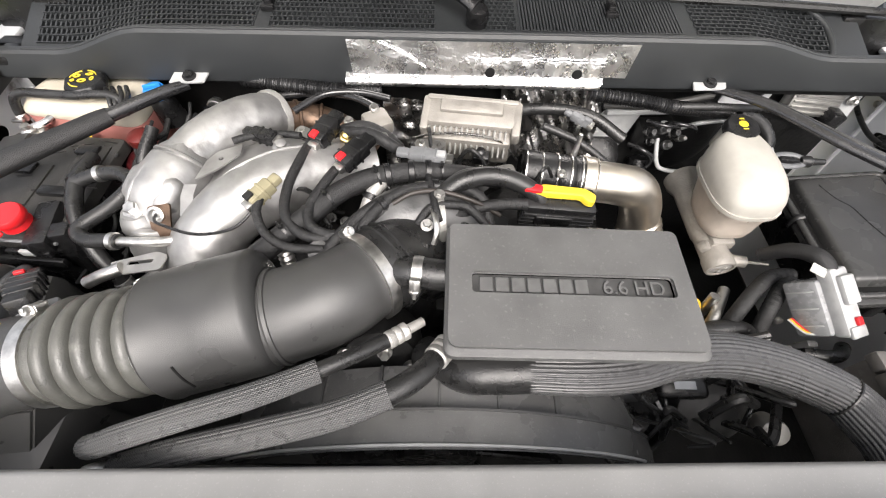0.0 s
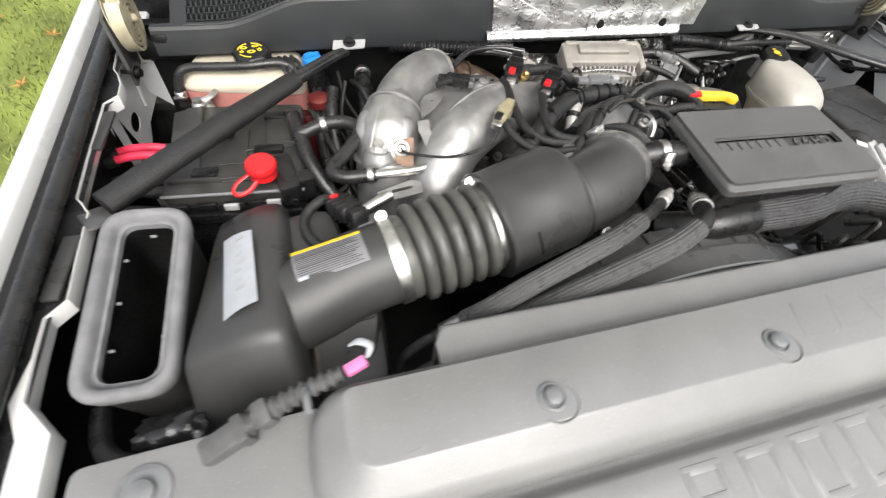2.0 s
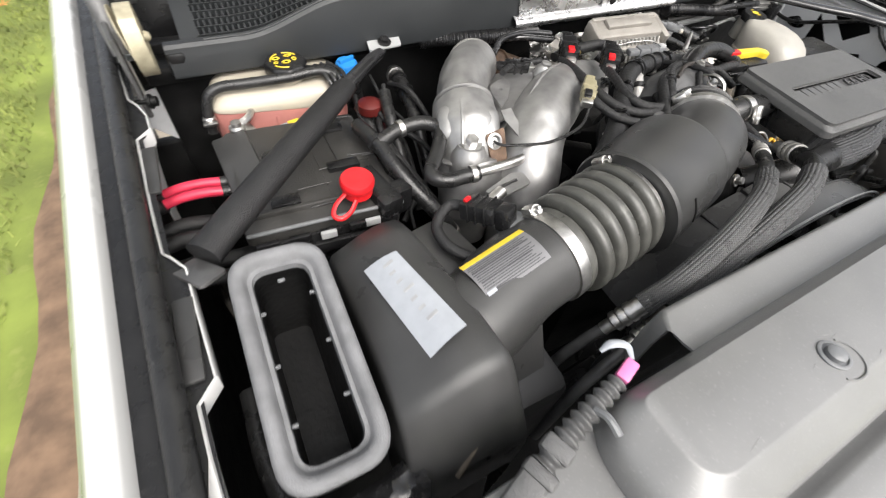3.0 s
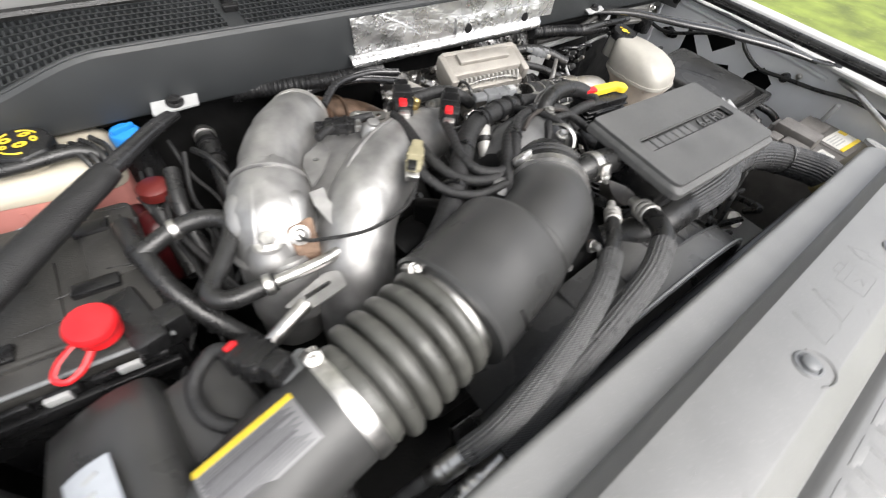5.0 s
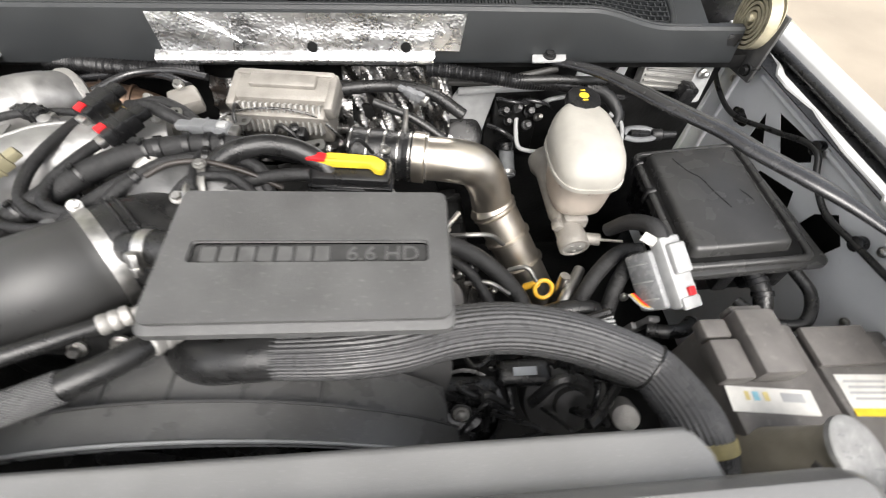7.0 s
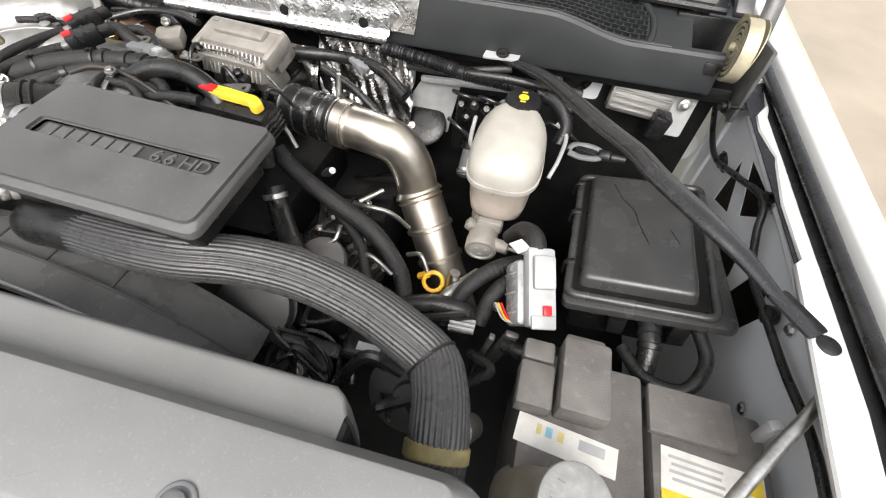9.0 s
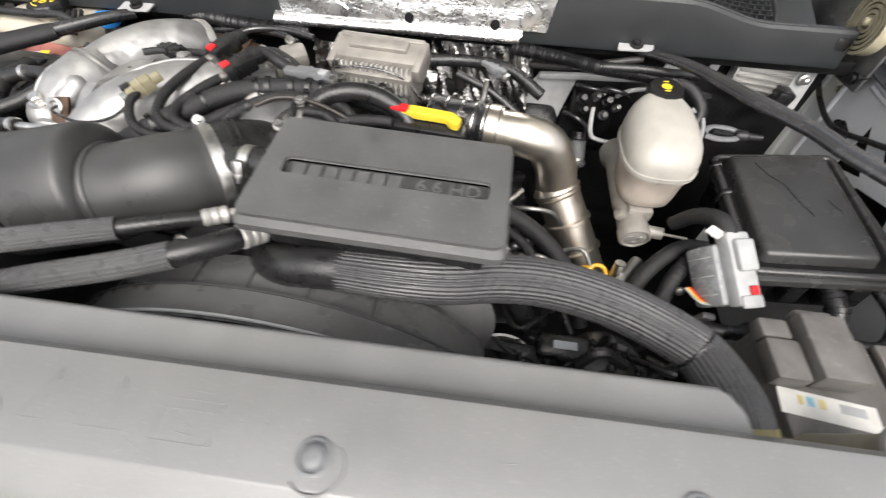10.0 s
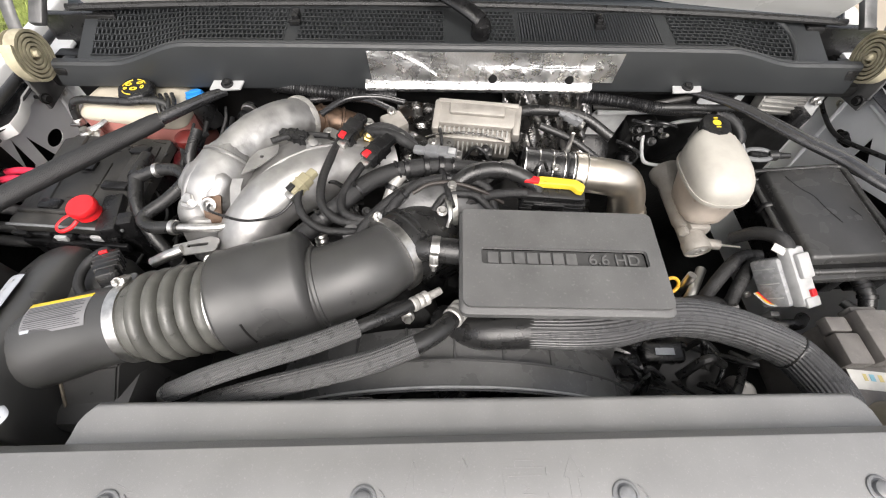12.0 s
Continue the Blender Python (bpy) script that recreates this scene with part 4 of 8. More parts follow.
def band_clamp(c, ax, r, w, bolt, mat=ZINC):
    """A worm-drive clamp: band, housing and screw."""
    ax = Vector(ax).normalized()
    bm = B()
    lathe(bm, [(r - 0.001, -w / 2), (r + 0.0012, -w / 2), (r + 0.0016, 0), (r + 0.0012, w / 2), (r - 0.001, w / 2)], c, ax, 48)
    cl = part("clamp", bm, mat, duct, "bright steel hose clamp")
    bm = B()
    out = Vector(bolt).normalized()
    out = (out - ax * out.dot(ax)).normalized()
    p = Vector(c) + out * (r + 0.006)
    tan = ax.cross(out)
    rbox(bm, (w * 1.1, 0.02, 0.010), aim(p, ax, tan), 0.003)
    hex_bolt(bm, p + tan * 0.008, tan, 0.005, 0.01)
    rbox(bm, (0.006, 0.03, 0.006), aim(p + tan * 0.005 + out * 0.003, ax, tan), 0.002)
    part("screw", bm, ZINC, cl)
    return cl


band_clamp(on_axis(-0.484), AX, 0.0612, 0.016, (0, 0.65, 0.75))
band_clamp(on_axis(-0.352), AX, 0.0655, 0.013, (0, 0.75, 0.75))
band_clamp(Vector(CPL[0]) + dcp * 0.006, dcp, 0.0628, 0.015, (-0.45, 0.45, 0.6))
# moulded slit and seam on the barrel
bm = B()
pts = []
for a in (0.0, 0.25, 0.5):
    c = R0 + RX * (0.043 + 0.012 * a)
    side = Vector((0, -1, 0)) - AX * AX.dot(Vector((0, -1, 0)))
    side.normalize()
    upv = AX.cross(side) * -1
    upv = upv if upv.z > 0 else -upv
    pts.append(c + (side * math.cos(0.55 - a) + upv * math.sin(0.55 - a)) * 0.0818)
# near-black strand: the slit's shade as colour
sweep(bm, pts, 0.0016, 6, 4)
part("slit", bm, SHADEBLACK, duct)
# side port towards the engine cover
bm = B()
sweep(bm, [(-0.075, 0.328, 1.292), (-0.04, 0.322, 1.306), (0.02, 0.315, 1.306)], 0.0205, 24, 5)
part("side_port", bm, RUBBER, duct)
band_clamp((-0.030, 0.3205, 1.3065), (1, -0.1, 0), 0.021, 0.013, (0.1, -0.8, 0.35))

# ---- airbox with neck and labels ----
airbox = thing("airbox", (-0.66, 0.2, 0.95), "black plastic air filter box with paper labels", "airbox")
bm = B()
rows = []
for y, z, w in ((0.374, 1.18, 0.096), (0.371, 1.232, 0.102), (0.362, 1.250, 0.108), (0.33, 1.261, 0.112), (0.29, 1.271, 0.114), (0.22, 1.284, 0.118), (0.16, 1.294, 0.122), (0.128, 1.297, 0.125), (0.118, 1.294, 0.126), (0.110, 1.286, 0.127), (0.075, 1.232, 0.132), (0.066, 1.215, 0.134), (0.062, 1.195, 0.135), (0.06, 1.10, 0.136)):
    xl = -0.735 - 0.06 * max(0.2 - y, 0)
    rows.append([(xl + u * w, y, z - d) for u, d in ((-0.02, 0.30), (0.0, 0.052), (0.012, 0.040), (0.045, 0.033), (0.24, 0.021), (0.42, 0.010), (0.58, 0.003), (0.72, 0.0), (0.86, 0.001), (0.925, 0.005), (0.965, 0.016), (0.985, 0.035), (1.0, 0.07), (1.02, 0.30))])
loft(bm, rows)
bmesh.ops.holes_fill(bm, edges=bm.edges[:], sides=0)
part("housing", bm, SATIN, airbox, "", 60)
bm = B()
rbox(bm, (0.15, 0.22, 0.22), (-0.585, 0.20, 1.05), 0.02)
rbox(bm, (0.10, 0.12, 0.11), (-0.60, 0.30, 1.185, 0, 0, 12), 0.03)
part("lower_case", bm, SATIN, airbox)
WORN = material("brown_worn_plastic", (0.13, 0.11, 0.085), 0.45, 0, 0.4, 60, 0.3, 500)
bm = B()
loft(bm, [[(-0.608, 0.160, 1.200), (-0.519, 0.170, 1.204), (-0.512, 0.205, 1.196), (-0.61, 0.21, 1.196)], [(-0.610, 0.095, 1.13), (-0.540, 0.098, 1.128), (-0.505, 0.20, 1.10), (-0.61, 0.215, 1.10)], [(-0.61, 0.09, 0.98), (-0.55, 0.09, 0.98), (-0.50, 0.20, 0.98), (-0.61, 0.22, 0.98)]], closed=True, smooth=False)
bmesh.ops.holes_fill(bm, edges=bm.edges[:], sides=0)
bmesh.ops.recalc_face_normals(bm, faces=bm.faces[:])
bmesh.ops.bevel(bm, geom=bm.edges[:], offset=0.003, segments=2, affect="EDGES")
part("facet", bm, SATIN, airbox)
bm = B()
sweep(bm, [(-0.606, 0.158, 1.199), (-0.606, 0.128, 1.167), (-0.606, 0.10, 1.136)], 0.0025, 8, 4)
part("worn_or_lit_edge", bm, WORN, airbox, "brown worn edge")
bm = B()
sweep(bm, [(-0.700, 0.062, 1.196), (-0.675, 0.075, 1.220), (-0.640, 0.094, 1.255)], [0.003, 0.003, 0.0015], 8, 5)
part("worn_or_lit_edge", bm, WORN, airbox, "brown worn edge")
bm = B()
rows = []
for u in np.linspace(0, 1, 16):
    rows.append([(-0.80 + 0.07 * u + 0.006 * noise.noise((u * 9, v * 7, 1.5)), 0.045 + 0.045 * v + 0.012 * u, 1.195 + 0.014 * math.sin(v * 3.1) + 0.006 * noise.noise((u * 5, v * 4, 8.5))) for v in np.linspace(0, 1, 12)])
loft(bm, rows)
part("tape_wrap", thicken(bm, 0.002), GLOSS, airbox, "crinkled glossy black tape", 25)
bm = B()
sweep(bm, [(-0.68, 0.185, 1.215), (-0.62, 0.19, 1.229), tuple(on_axis(-0.54)), tuple(on_axis(-0.476))], [0.056, 0.059, 0.0595, 0.0595], 48, 8)
neck = part("neck", bm, SATIN, airbox)

def wrap_label(name, mat, x0, x1, a0, a1, r, parent, rise=0.0, label=""):
    """A thin sticker bent round the duct's axis."""
    bm = B()
    side = (Vector((0, -1, 0)) - AX * AX.dot(Vector((0, -1, 0)))).normalized()
    upv = side.cross(AX)
    if upv.z < 0:
        upv = -upv
    loft(bm, [[on_axis(x) + (side * math.cos(a) + upv * math.sin(a)) * r for a in np.linspace(a0, a1, 10)] for x in np.linspace(x0, x1, 4)])
    return part(name, thicken(bm, 0.0003), mat, parent, label)


wl = wrap_label("warning_label", material("grey_print_ground", (0.17, 0.17, 0.175), 0.4, 0, 0.1, 60), -0.606, -0.517, 1.15, 1.92, 0.0602, neck, label="grey printed warning label with yellow stripe")
wrap_label("stripe", YELLOW, -0.606, -0.517, 1.92, 2.05, 0.0605, wl)
for i in range(14):
    a = 1.21 + i * 0.049
    wrap_label("print_bar", INK, -0.604 + (i % 3) * 0.001 + 0.012 * (i < 2), -0.523 - 0.010 * (i in (4, 9)) - 0.006 * (i % 2), a, a + (0.030 if i in (5, 10) else 0.018), 0.0606, wl)
wrap_label("print_bar", PAPER, -0.604, -0.592, 1.16, 1.28, 0.0606, wl)
# white label on the sloping top
bm = B()
LAB = [[Vector((-0.7085, 0.292, 1.2485)), Vector((-0.668, 0.291, 1.2675))], [Vector((-0.6915, 0.152, 1.2735)), Vector((-0.650, 0.160, 1.2935))]]
loft(bm, [[LAB[0][0].lerp(LAB[0][1], u).lerp(LAB[1][0].lerp(LAB[1][1], u), v) + Vector((0, 0, 0.009 + 0.004 * math.sin(math.pi * u))) for u in np.linspace(0, 1, 6)] for v in np.linspace(0, 1, 8)])
wl2 = part("white_label", thicken(bm, 0.0004), PAPER, airbox, "pale paper label with faint print")
bm = B()
for k in range(7):
    v = 0.10 + 0.11 * k
    p, q = (LAB[0][0].lerp(LAB[1][0], v).lerp(LAB[0][1].lerp(LAB[1][1], v), u) for u in (0.42, 0.60 if k % 3 else 0.72))
    rbox(bm, (0.004, (q - p).length, 0.0006), aim((p + q) / 2 + Vector((0, 0, 0.0135)), (0.12, -1, 0.18), q - p), 0)
part("print_bar", bm, LAMPGREY, wl2)

# ---- heat-shielded exhaust pipes ----
def pipe_thing(name, label, pts, rad, mat, cat="pipe", n=28, sub=8, group="", dents=0.0):
    bm = B()
    sweep(bm, pts, rad, n, sub)
    if dents:
        crumple(bm, dents * 2.6, 11, 5.0)
        crumple(bm, dents, 34, 3.0)
    th = thing(name, pts[len(pts) // 2], label, cat, group)
    part("tube", bm, mat, th)
    return th


S1 = [(-0.322, 0.708, 1.243), (-0.341, 0.679, 1.258), (-0.376, 0.641, 1.266), (-0.411, 0.595, 1.264), (-0.430, 0.556, 1.260), (-0.433, 0.548, 1.2585), (-0.450, 0.505, 1.244), (-0.462, 0.476, 1.220), (-0.468, 0.458, 1.17), (-0.468, 0.45, 1.07)]
s1 = pipe_thing("exhaust_crossover", "bright pressed-metal heat shield round an exhaust elbow", S1, [0.046, 0.0475, 0.047, 0.046, 0.0445, 0.053, 0.0575, 0.050, 0.0485, 0.046], SHIELD, n=72, sub=14, dents=0.0016)
for at, q, r in ((S1[4], S1[6], 0.0525), (S1[7], S1[8], 0.0545)):
    bm = B()
    lathe(bm, [(r - 0.003, -0.004), (r, -0.002), (r + 0.0008, 0.001), (r - 0.003, 0.004)], at, Vector(q) - Vector(at), 56)
    part("pressed_bead", bm, SHIELD, s1)
bm = B()
lathe(bm, [(0.048, 0), (0.05, 0.006), (0.05, 0.014), (0.044, 0.02)], (-0.330, 0.698, 1.248), Vector((0.45, 0.75, -0.35)), 30)
part("flange", bm, ALU, s1)
for a0, lift in ((0.4, 0.048), (2.2, 0.048)):
    bm = B()
    pts = [Vector(p) + Vector((math.cos(a0) * 0.75, math.cos(a0) * 0.65, math.sin(a0))) * r for p, r in zip(S1[1:8], (0.046, 0.047, 0.047, 0.047, 0.054, 0.057, 0.057))]
    sweep(bm, pts, 0.0028, 8, 6, flat=0.6)
    part("seam", bm, SHIELD, s1)
bm = B()
sweep(bm, [(-0.474, 0.450, 1.16), (-0.474, 0.452, 1.235), (-0.473, 0.453, 1.262)], [0.038, 0.033, 0.021], 24, 5)
part("boss", bm, SHIELD, s1)
bm = B()
sweep(bm, [Vector(p) + Vector((-0.001, -0.002, 0.0115)) for p in S1[1:5]], [0.036, 0.0375, 0.037, 0.034], 40, 10)
part("pressed_panel", bm, SHIELD, s1)
bm = B()
rbox(bm, (0.104, 0.066, 0.100), aim(Vector(S1[6]) - Vector((0, 0, 0.004)), (0.88, -0.42, 0.05), Vector(S1[5]) - Vector(S1[7])), 0.020, 4)
part("pressed_shell", bm, SHIELD, s1)
bm = B()
loft(bm, [[(-0.473 + r * math.cos(a) * 1.15 + 0.012, 0.447 + r * math.sin(a) - (0.006 if z < 1.2 else 0), z + 0.004 * math.sin(3 * a)) for a in np.linspace(0, 2 * math.pi, 36, endpoint=False)] for r, z in ((0.020, 1.247), (0.028, 1.246), (0.034, 1.238), (0.040, 1.222), (0.046, 1.205), (0.05, 1.15))], closed=True)
part("lower_shell", bm, SHIELD, s1)
bm = B()
hex_bolt(bm, (-0.473, 0.453, 1.262), (-0.05, -0.3, 1), 0.0105, 0.016, 1.6)
part("nut", bm, ZINC, s1)
GM = aim((-0.432, 0.443, 1.258), (1, 0.05, 0.05), (0, 0.62, 0.78))
bm = B()
plate(bm, rounded([(-0.017, -0.028), (0.010, -0.034), (0.020, 0.022), (-0.016, 0.019)], 0.006), [], 0.004, GM)
gk = part("gasket", bm, RUST, s1, "rusty brown sensor flange")
bm = B()
lathe(bm, [(0.013, 0), (0.013, 0.004), (0.009, 0.005), (0.006, 0.001)], GM @ Vector((-0.004, 0.006, 0.003)), GM.to_3x3() @ Vector((0, 0, 1)), 18)
part("port", bm, ZINC, gk, "pale ring of the sensor port")
bm = B()
sweep(bm, [GM @ Vector((-0.004, 0.006, 0.004)), GM @ Vector((-0.002, 0.0, 0.014)), (-0.42, 0.422, 1.268), (-0.36, 0.402, 1.272), (-0.30, 0.405, 1.285), (-0.268, 0.43, 1.305), (-0.262, 0.442, 1.315)], 0.0024, 8, 8)
part("sensor_wire", bm, RUBBER, s1)
bm = B()
plate(bm, rounded([(-0.390, 0.500), (-0.362, 0.524), (-0.334, 0.560), (-0.336, 0.585), (-0.372, 0.566), (-0.384, 0.545)], 0.004), [ellipse(-0.362, 0.549, 0.004, 0.004, 12)], 0.003, pose(0, 0.0, 1.2795))
st = part("support_plate", bm, SHIELD, s1, "bright slotted steel plate")
bm = B()
loft(bm, [[(x - 0.010, y, z), (x + 0.010, y, z + 0.001), (x + 0.012, y, z - 0.009)] for x, y, z in ((-0.390, 0.488, 1.285), (-0.392, 0.47, 1.279), (-0.386, 0.44, 1.270), (-0.380, 0.412, 1.262), (-0.388, 0.398, 1.252))])
part("leg", thicken(bm, 0.0025), SHIELD, st)
bm = B()
loft(bm, [[(-0.420, 0.500, 1.236), (-0.388, 0.492, 1.262), (-0.352, 0.494, 1.268)], [(-0.392, 0.548, 1.252), (-0.352, 0.545, 1.270), (-0.312, 0.540, 1.276)], [(-0.350, 0.606, 1.256), (-0.310, 0.594, 1.270), (-0.262, 0.582, 1.278)], [(-0.310, 0.650, 1.250), (-0.270, 0.630, 1.262), (-0.225, 0.612, 1.270)]])
part("web", thicken(bm, 0.002), SHIELD, s1, "bright sheet joining the two shields")

s2 = pipe_thing("exhaust_pipe", "bright heat-shielded exhaust pipe curving to the turbo", [(-0.12, 0.585, 1.235), (-0.195, 0.556, 1.248), (-0.255, 0.522, 1.258), (-0.307, 0.487, 1.254), (-0.348, 0.452, 1.238), (-0.374, 0.418, 1.208), (-0.386, 0.392, 1.15), (-0.39, 0.38, 1.05)],
                [0.044, 0.050, 0.053, 0.053, 0.053, 0.055, 0.058, 0.056], SHIELD, n=72, sub=16, dents=0.0014)
bm = B()
sweep(bm, [(-0.20, 0.575, 1.294), (-0.265, 0.545, 1.306), (-0.325, 0.508, 1.299), (-0.372, 0.468, 1.276)], 0.0025, 8, 6)
part("seam", bm, SHIELD, s2)
bm = B()
loft(bm, [[Vector(p) + Vector(d) * r + Vector((0, 0, h)) for r, h in ((0.046, 0.018), (0.056, 0.016), (0.062, 0.010))] for p, d in (((-0.195, 0.556, 1.248), (-0.3, 0.95, 0)), ((-0.255, 0.522, 1.258), (-0.5, 0.86, 0)), ((-0.307, 0.487, 1.254), (-0.62, 0.78, 0)), ((-0.348, 0.452, 1.238), (-0.72, 0.69, 0)), ((-0.366, 0.43, 1.22), (-0.8, 0.6, 0)))])
part("side_flange", thicken(bm, 0.0015), SHIELD, s2)
bm = B()
plate(bm, rounded([(-0.492, 0.372), (-0.43, 0.394), (-0.412, 0.388), (-0.414, 0.362), (-0.47, 0.352)], 0.006), [rounded([(-0.465, 0.368), (-0.43, 0.374), (-0.43, 0.380), (-0.465, 0.375)], 0.002)], 0.003, pose(0, 0, 1.238))
part("lower_bracket", bm, SHIELD, s2, "bright lower bracket with a slot")
bm = B()
lathe(bm, [(0.017, -0.01), (0.015, 0.006), (0.009, 0.012), (0.009, 0.016), (0.004, 0.018)], (-0.262, 0.563, 1.292), (0.1, -0.1, 1), 20)
part("boss", bm, SHIELD, s2, "pale round boss")
brown = pipe_thing("turbo_pipe", "heat-browned exhaust pipe joining the turbo", [(-0.33, 0.69, 1.245), (-0.27, 0.725, 1.225), (-0.20, 0.72, 1.20), (-0.14, 0.70, 1.16)], 0.033, RUST)
for at, ax in (((-0.312, 0.702, 1.24), (0.82, 0.5, -0.25)), ((-0.285, 0.718, 1.231), (0.85, 0.42, -0.28)), ((-0.245, 0.728, 1.217), (0.95, 0.1, -0.3))):
    bm = B()
    lathe(bm, [(0.032, -0.004), (0.0365, -0.002), (0.0365, 0.002), (0.032, 0.004)], at, ax, 28)
    part("ring", bm, RUST, brown)

# ---- turbo actuator: cast box with fins ----
TA = aim((0.050, 0.662, 1.267), (0.18, -0.028, 0.006), (-0.02, 0.10, 0.03))
act = thing("turbo_actuator", (0.05, 0.68, 1.2), "warm grey cast aluminium actuator box with cooling fins", "actuator")
bm = B()
rbox(bm, (0.178, 0.058, 0.05), TA @ pose(0.004, 0.018, -0.005), 0.008)
rbox(bm, (0.16, 0.05, 0.07), TA @ pose(0, -0.01, -0.03), 0.006)
part("casting", bm, CAST, act)
bm = B()
rbox(bm, (0.115, 0.026, 0.012), TA @ pose(0.004, 0.024, 0.022), 0.004)
part("raised_plate", bm, CAST, act)
bm = B()
for x in (-0.083, 0.083):
    rbox(bm, (0.016, 0.072, 0.03), TA @ pose(x + 0.004, 0.010, 0.006), 0.005)
rbox(bm, (0.17, 0.012, 0.02), TA @ pose(0.004, 0.042, 0.014), 0.005)
part("rim", bm, CAST, act)
for i in range(15):
    bm = B()
    rbox(bm, (0.0042, 0.03, 0.05), TA @ pose(-0.070 + i * 0.01, -0.022, -0.012, -38), 0.0015, 1)
    part("fin", bm, ALU, act)
bm = B()
sweep(bm, [TA @ Vector(p) for p in ((-0.10, -0.03, -0.01), (-0.06, -0.03, 0.012), (0.0, -0.028, 0.018), (0.06, -0.03, 0.008), (0.098, -0.035, -0.045))], 0.0022, 8, 8)
part("pipe", bm, STEEL, act)
bm = B()
rbox(bm, (0.03, 0.02, 0.025), TA @ pose(0.03, -0.05, -0.022), 0.004)
lathe(bm, [(0.008, 0), (0.008, 0.012), (0.005, 0.014)], TA @ Vector((0.028, -0.048, -0.012)), (0, -0.4, 1), 14)
part("plug", bm, BLACK, act)

# ---- charge pipe: coupler with bands, polished elbow, ringed lower run ----
cp = thing("charge_pipe", (0.4, 0.58, 1.0), "warm stainless charge pipe elbow with black silicone coupler", "pipe")
CA, CB = Vector((0.168, 0.622, 1.190)), Vector((0.295, 0.605, 1.187))
cd = (CB - CA).normalized()
bm = B()
lathe(bm, [(0.0383, 0), (0.0429, 0.004), (0.0435, 0.03), (0.0412, 0.034), (0.0435, 0.038), (0.0435, 0.062), (0.0412, 0.066), (0.0435, 0.07), (0.0435, 0.085)], CA + cd * 0.02, cd, 40)
part("coupler", bm, BLACK, cp)
bm = B()
lathe(bm, [(0.0394, -0.02), (0.0435, -0.018), (0.0435, 0.012), (0.0418, 0.014)], CA + cd * 0.01, cd, 40)
part("collar", bm, BLACK, cp)
bm = B()
lathe(bm, [(0.0418, -0.002), (0.0458, 0), (0.0458, 0.02), (0.0418, 0.022)], CA + cd * 0.104, cd, 40)
part("collar", bm, WARMSTEEL, cp)
for k in (-0.006, 0.024, 0.053, 0.078, 0.098, 0.128):
    bm = B()
    lathe(bm, [(0.0418, -0.002), (0.0455, -0.001), (0.0455, 0.001), (0.0418, 0.002)], CA + cd * k, cd, 40)
    part("band", bm, STEEL, cp)
bm = B()
sweep(bm, [CA + cd * 0.12, (0.345, 0.600, 1.184), (0.388, 0.603, 1.166), (0.416, 0.601, 1.12), (0.430, 0.594, 1.065)], [0.0395, 0.040, 0.0405, 0.041, 0.041], 36, 8)
part("elbow", bm, WARMSTEEL, cp)
LP = [Vector((0.429, 0.594, 1.068)), Vector((0.534, 0.494, 0.90))]
ld = (LP[1] - LP[0]).normalized()
bm = B()
lathe(bm, [(0.0406, -0.01), (0.0481, 0), (0.0493, 0.003), (0.0481, 0.006), (0.0441, 0.008), (0.0441, 0.012), (0.0476, 0.014), (0.0447, 0.017), (0.0447, 0.070), (0.0493, 0.073), (0.0493, 0.079), (0.0441, 0.082), (0.0441, 0.140), (0.0493, 0.143), (0.0493, 0.149), (0.0429, 0.152), (0.0418, 0.28)], LP[0], ld, 36)
part("lower_run", bm, WARMSTEEL, cp)

# ---- coolant hose in fluted braided sleeve ----
rh = thing("coolant_hose", (0.35, 0.22, 1.15), "thick black coolant hose in a fluted braided sleeve", "hose", "sleeved hoses")
HP = [(0.112, 0.212, 1.245), (0.183, 0.211, 1.246), (0.245, 0.219, 1.240), (0.313, 0.239, 1.230), (0.386, 0.248, 1.218), (0.462, 0.241, 1.203), (0.522, 0.224, 1.191), (0.572, 0.203, 1.178), (0.592, 0.166, 1.180), (0.602, 0.128, 1.182), (0.607, 0.095, 1.168), (0.609, 0.065, 1.12)]
bm = B()
sweep(bm, HP, [0.027, 0.029, 0.0305, 0.0315, 0.032, 0.032, 0.032, 0.0325, 0.033, 0.033, 0.033, 0.033], 224, 10, flutes=32, amp=0.0009)
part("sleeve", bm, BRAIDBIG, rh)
bm = B()
hd = (Vector(HP[8]) - Vector(HP[6])).normalized()
lathe(bm, [(0.032, -0.0025), (0.0346, -0.0012), (0.0346, 0.0012), (0.032, 0.0025)], HP[7], hd, 40)
part("tape_ring", bm, RUBBER, rh)
bm = B()
lathe(bm, [(0.034, -0.009), (0.0362, -0.007), (0.0362, 0.007), (0.034, 0.009)], (0.605, 0.107, 1.174), (0.1, -0.9, -0.35), 40)
part("paint_mark", bm, material("olive_paint_mark", (0.26, 0.22, 0.10), 0.6, 0, 0.3, 60), rh, "olive-yellow paint mark")
bm = B()
sweep(bm, [(-0.02, 0.25, 1.20), (0.03, 0.215, 1.235), (0.075, 0.211, 1.244), (0.118, 0.213, 1.2445)], [0.026, 0.027, 0.0275, 0.028], 32, 8)
part("bare_hose", bm, RUBBER, rh)

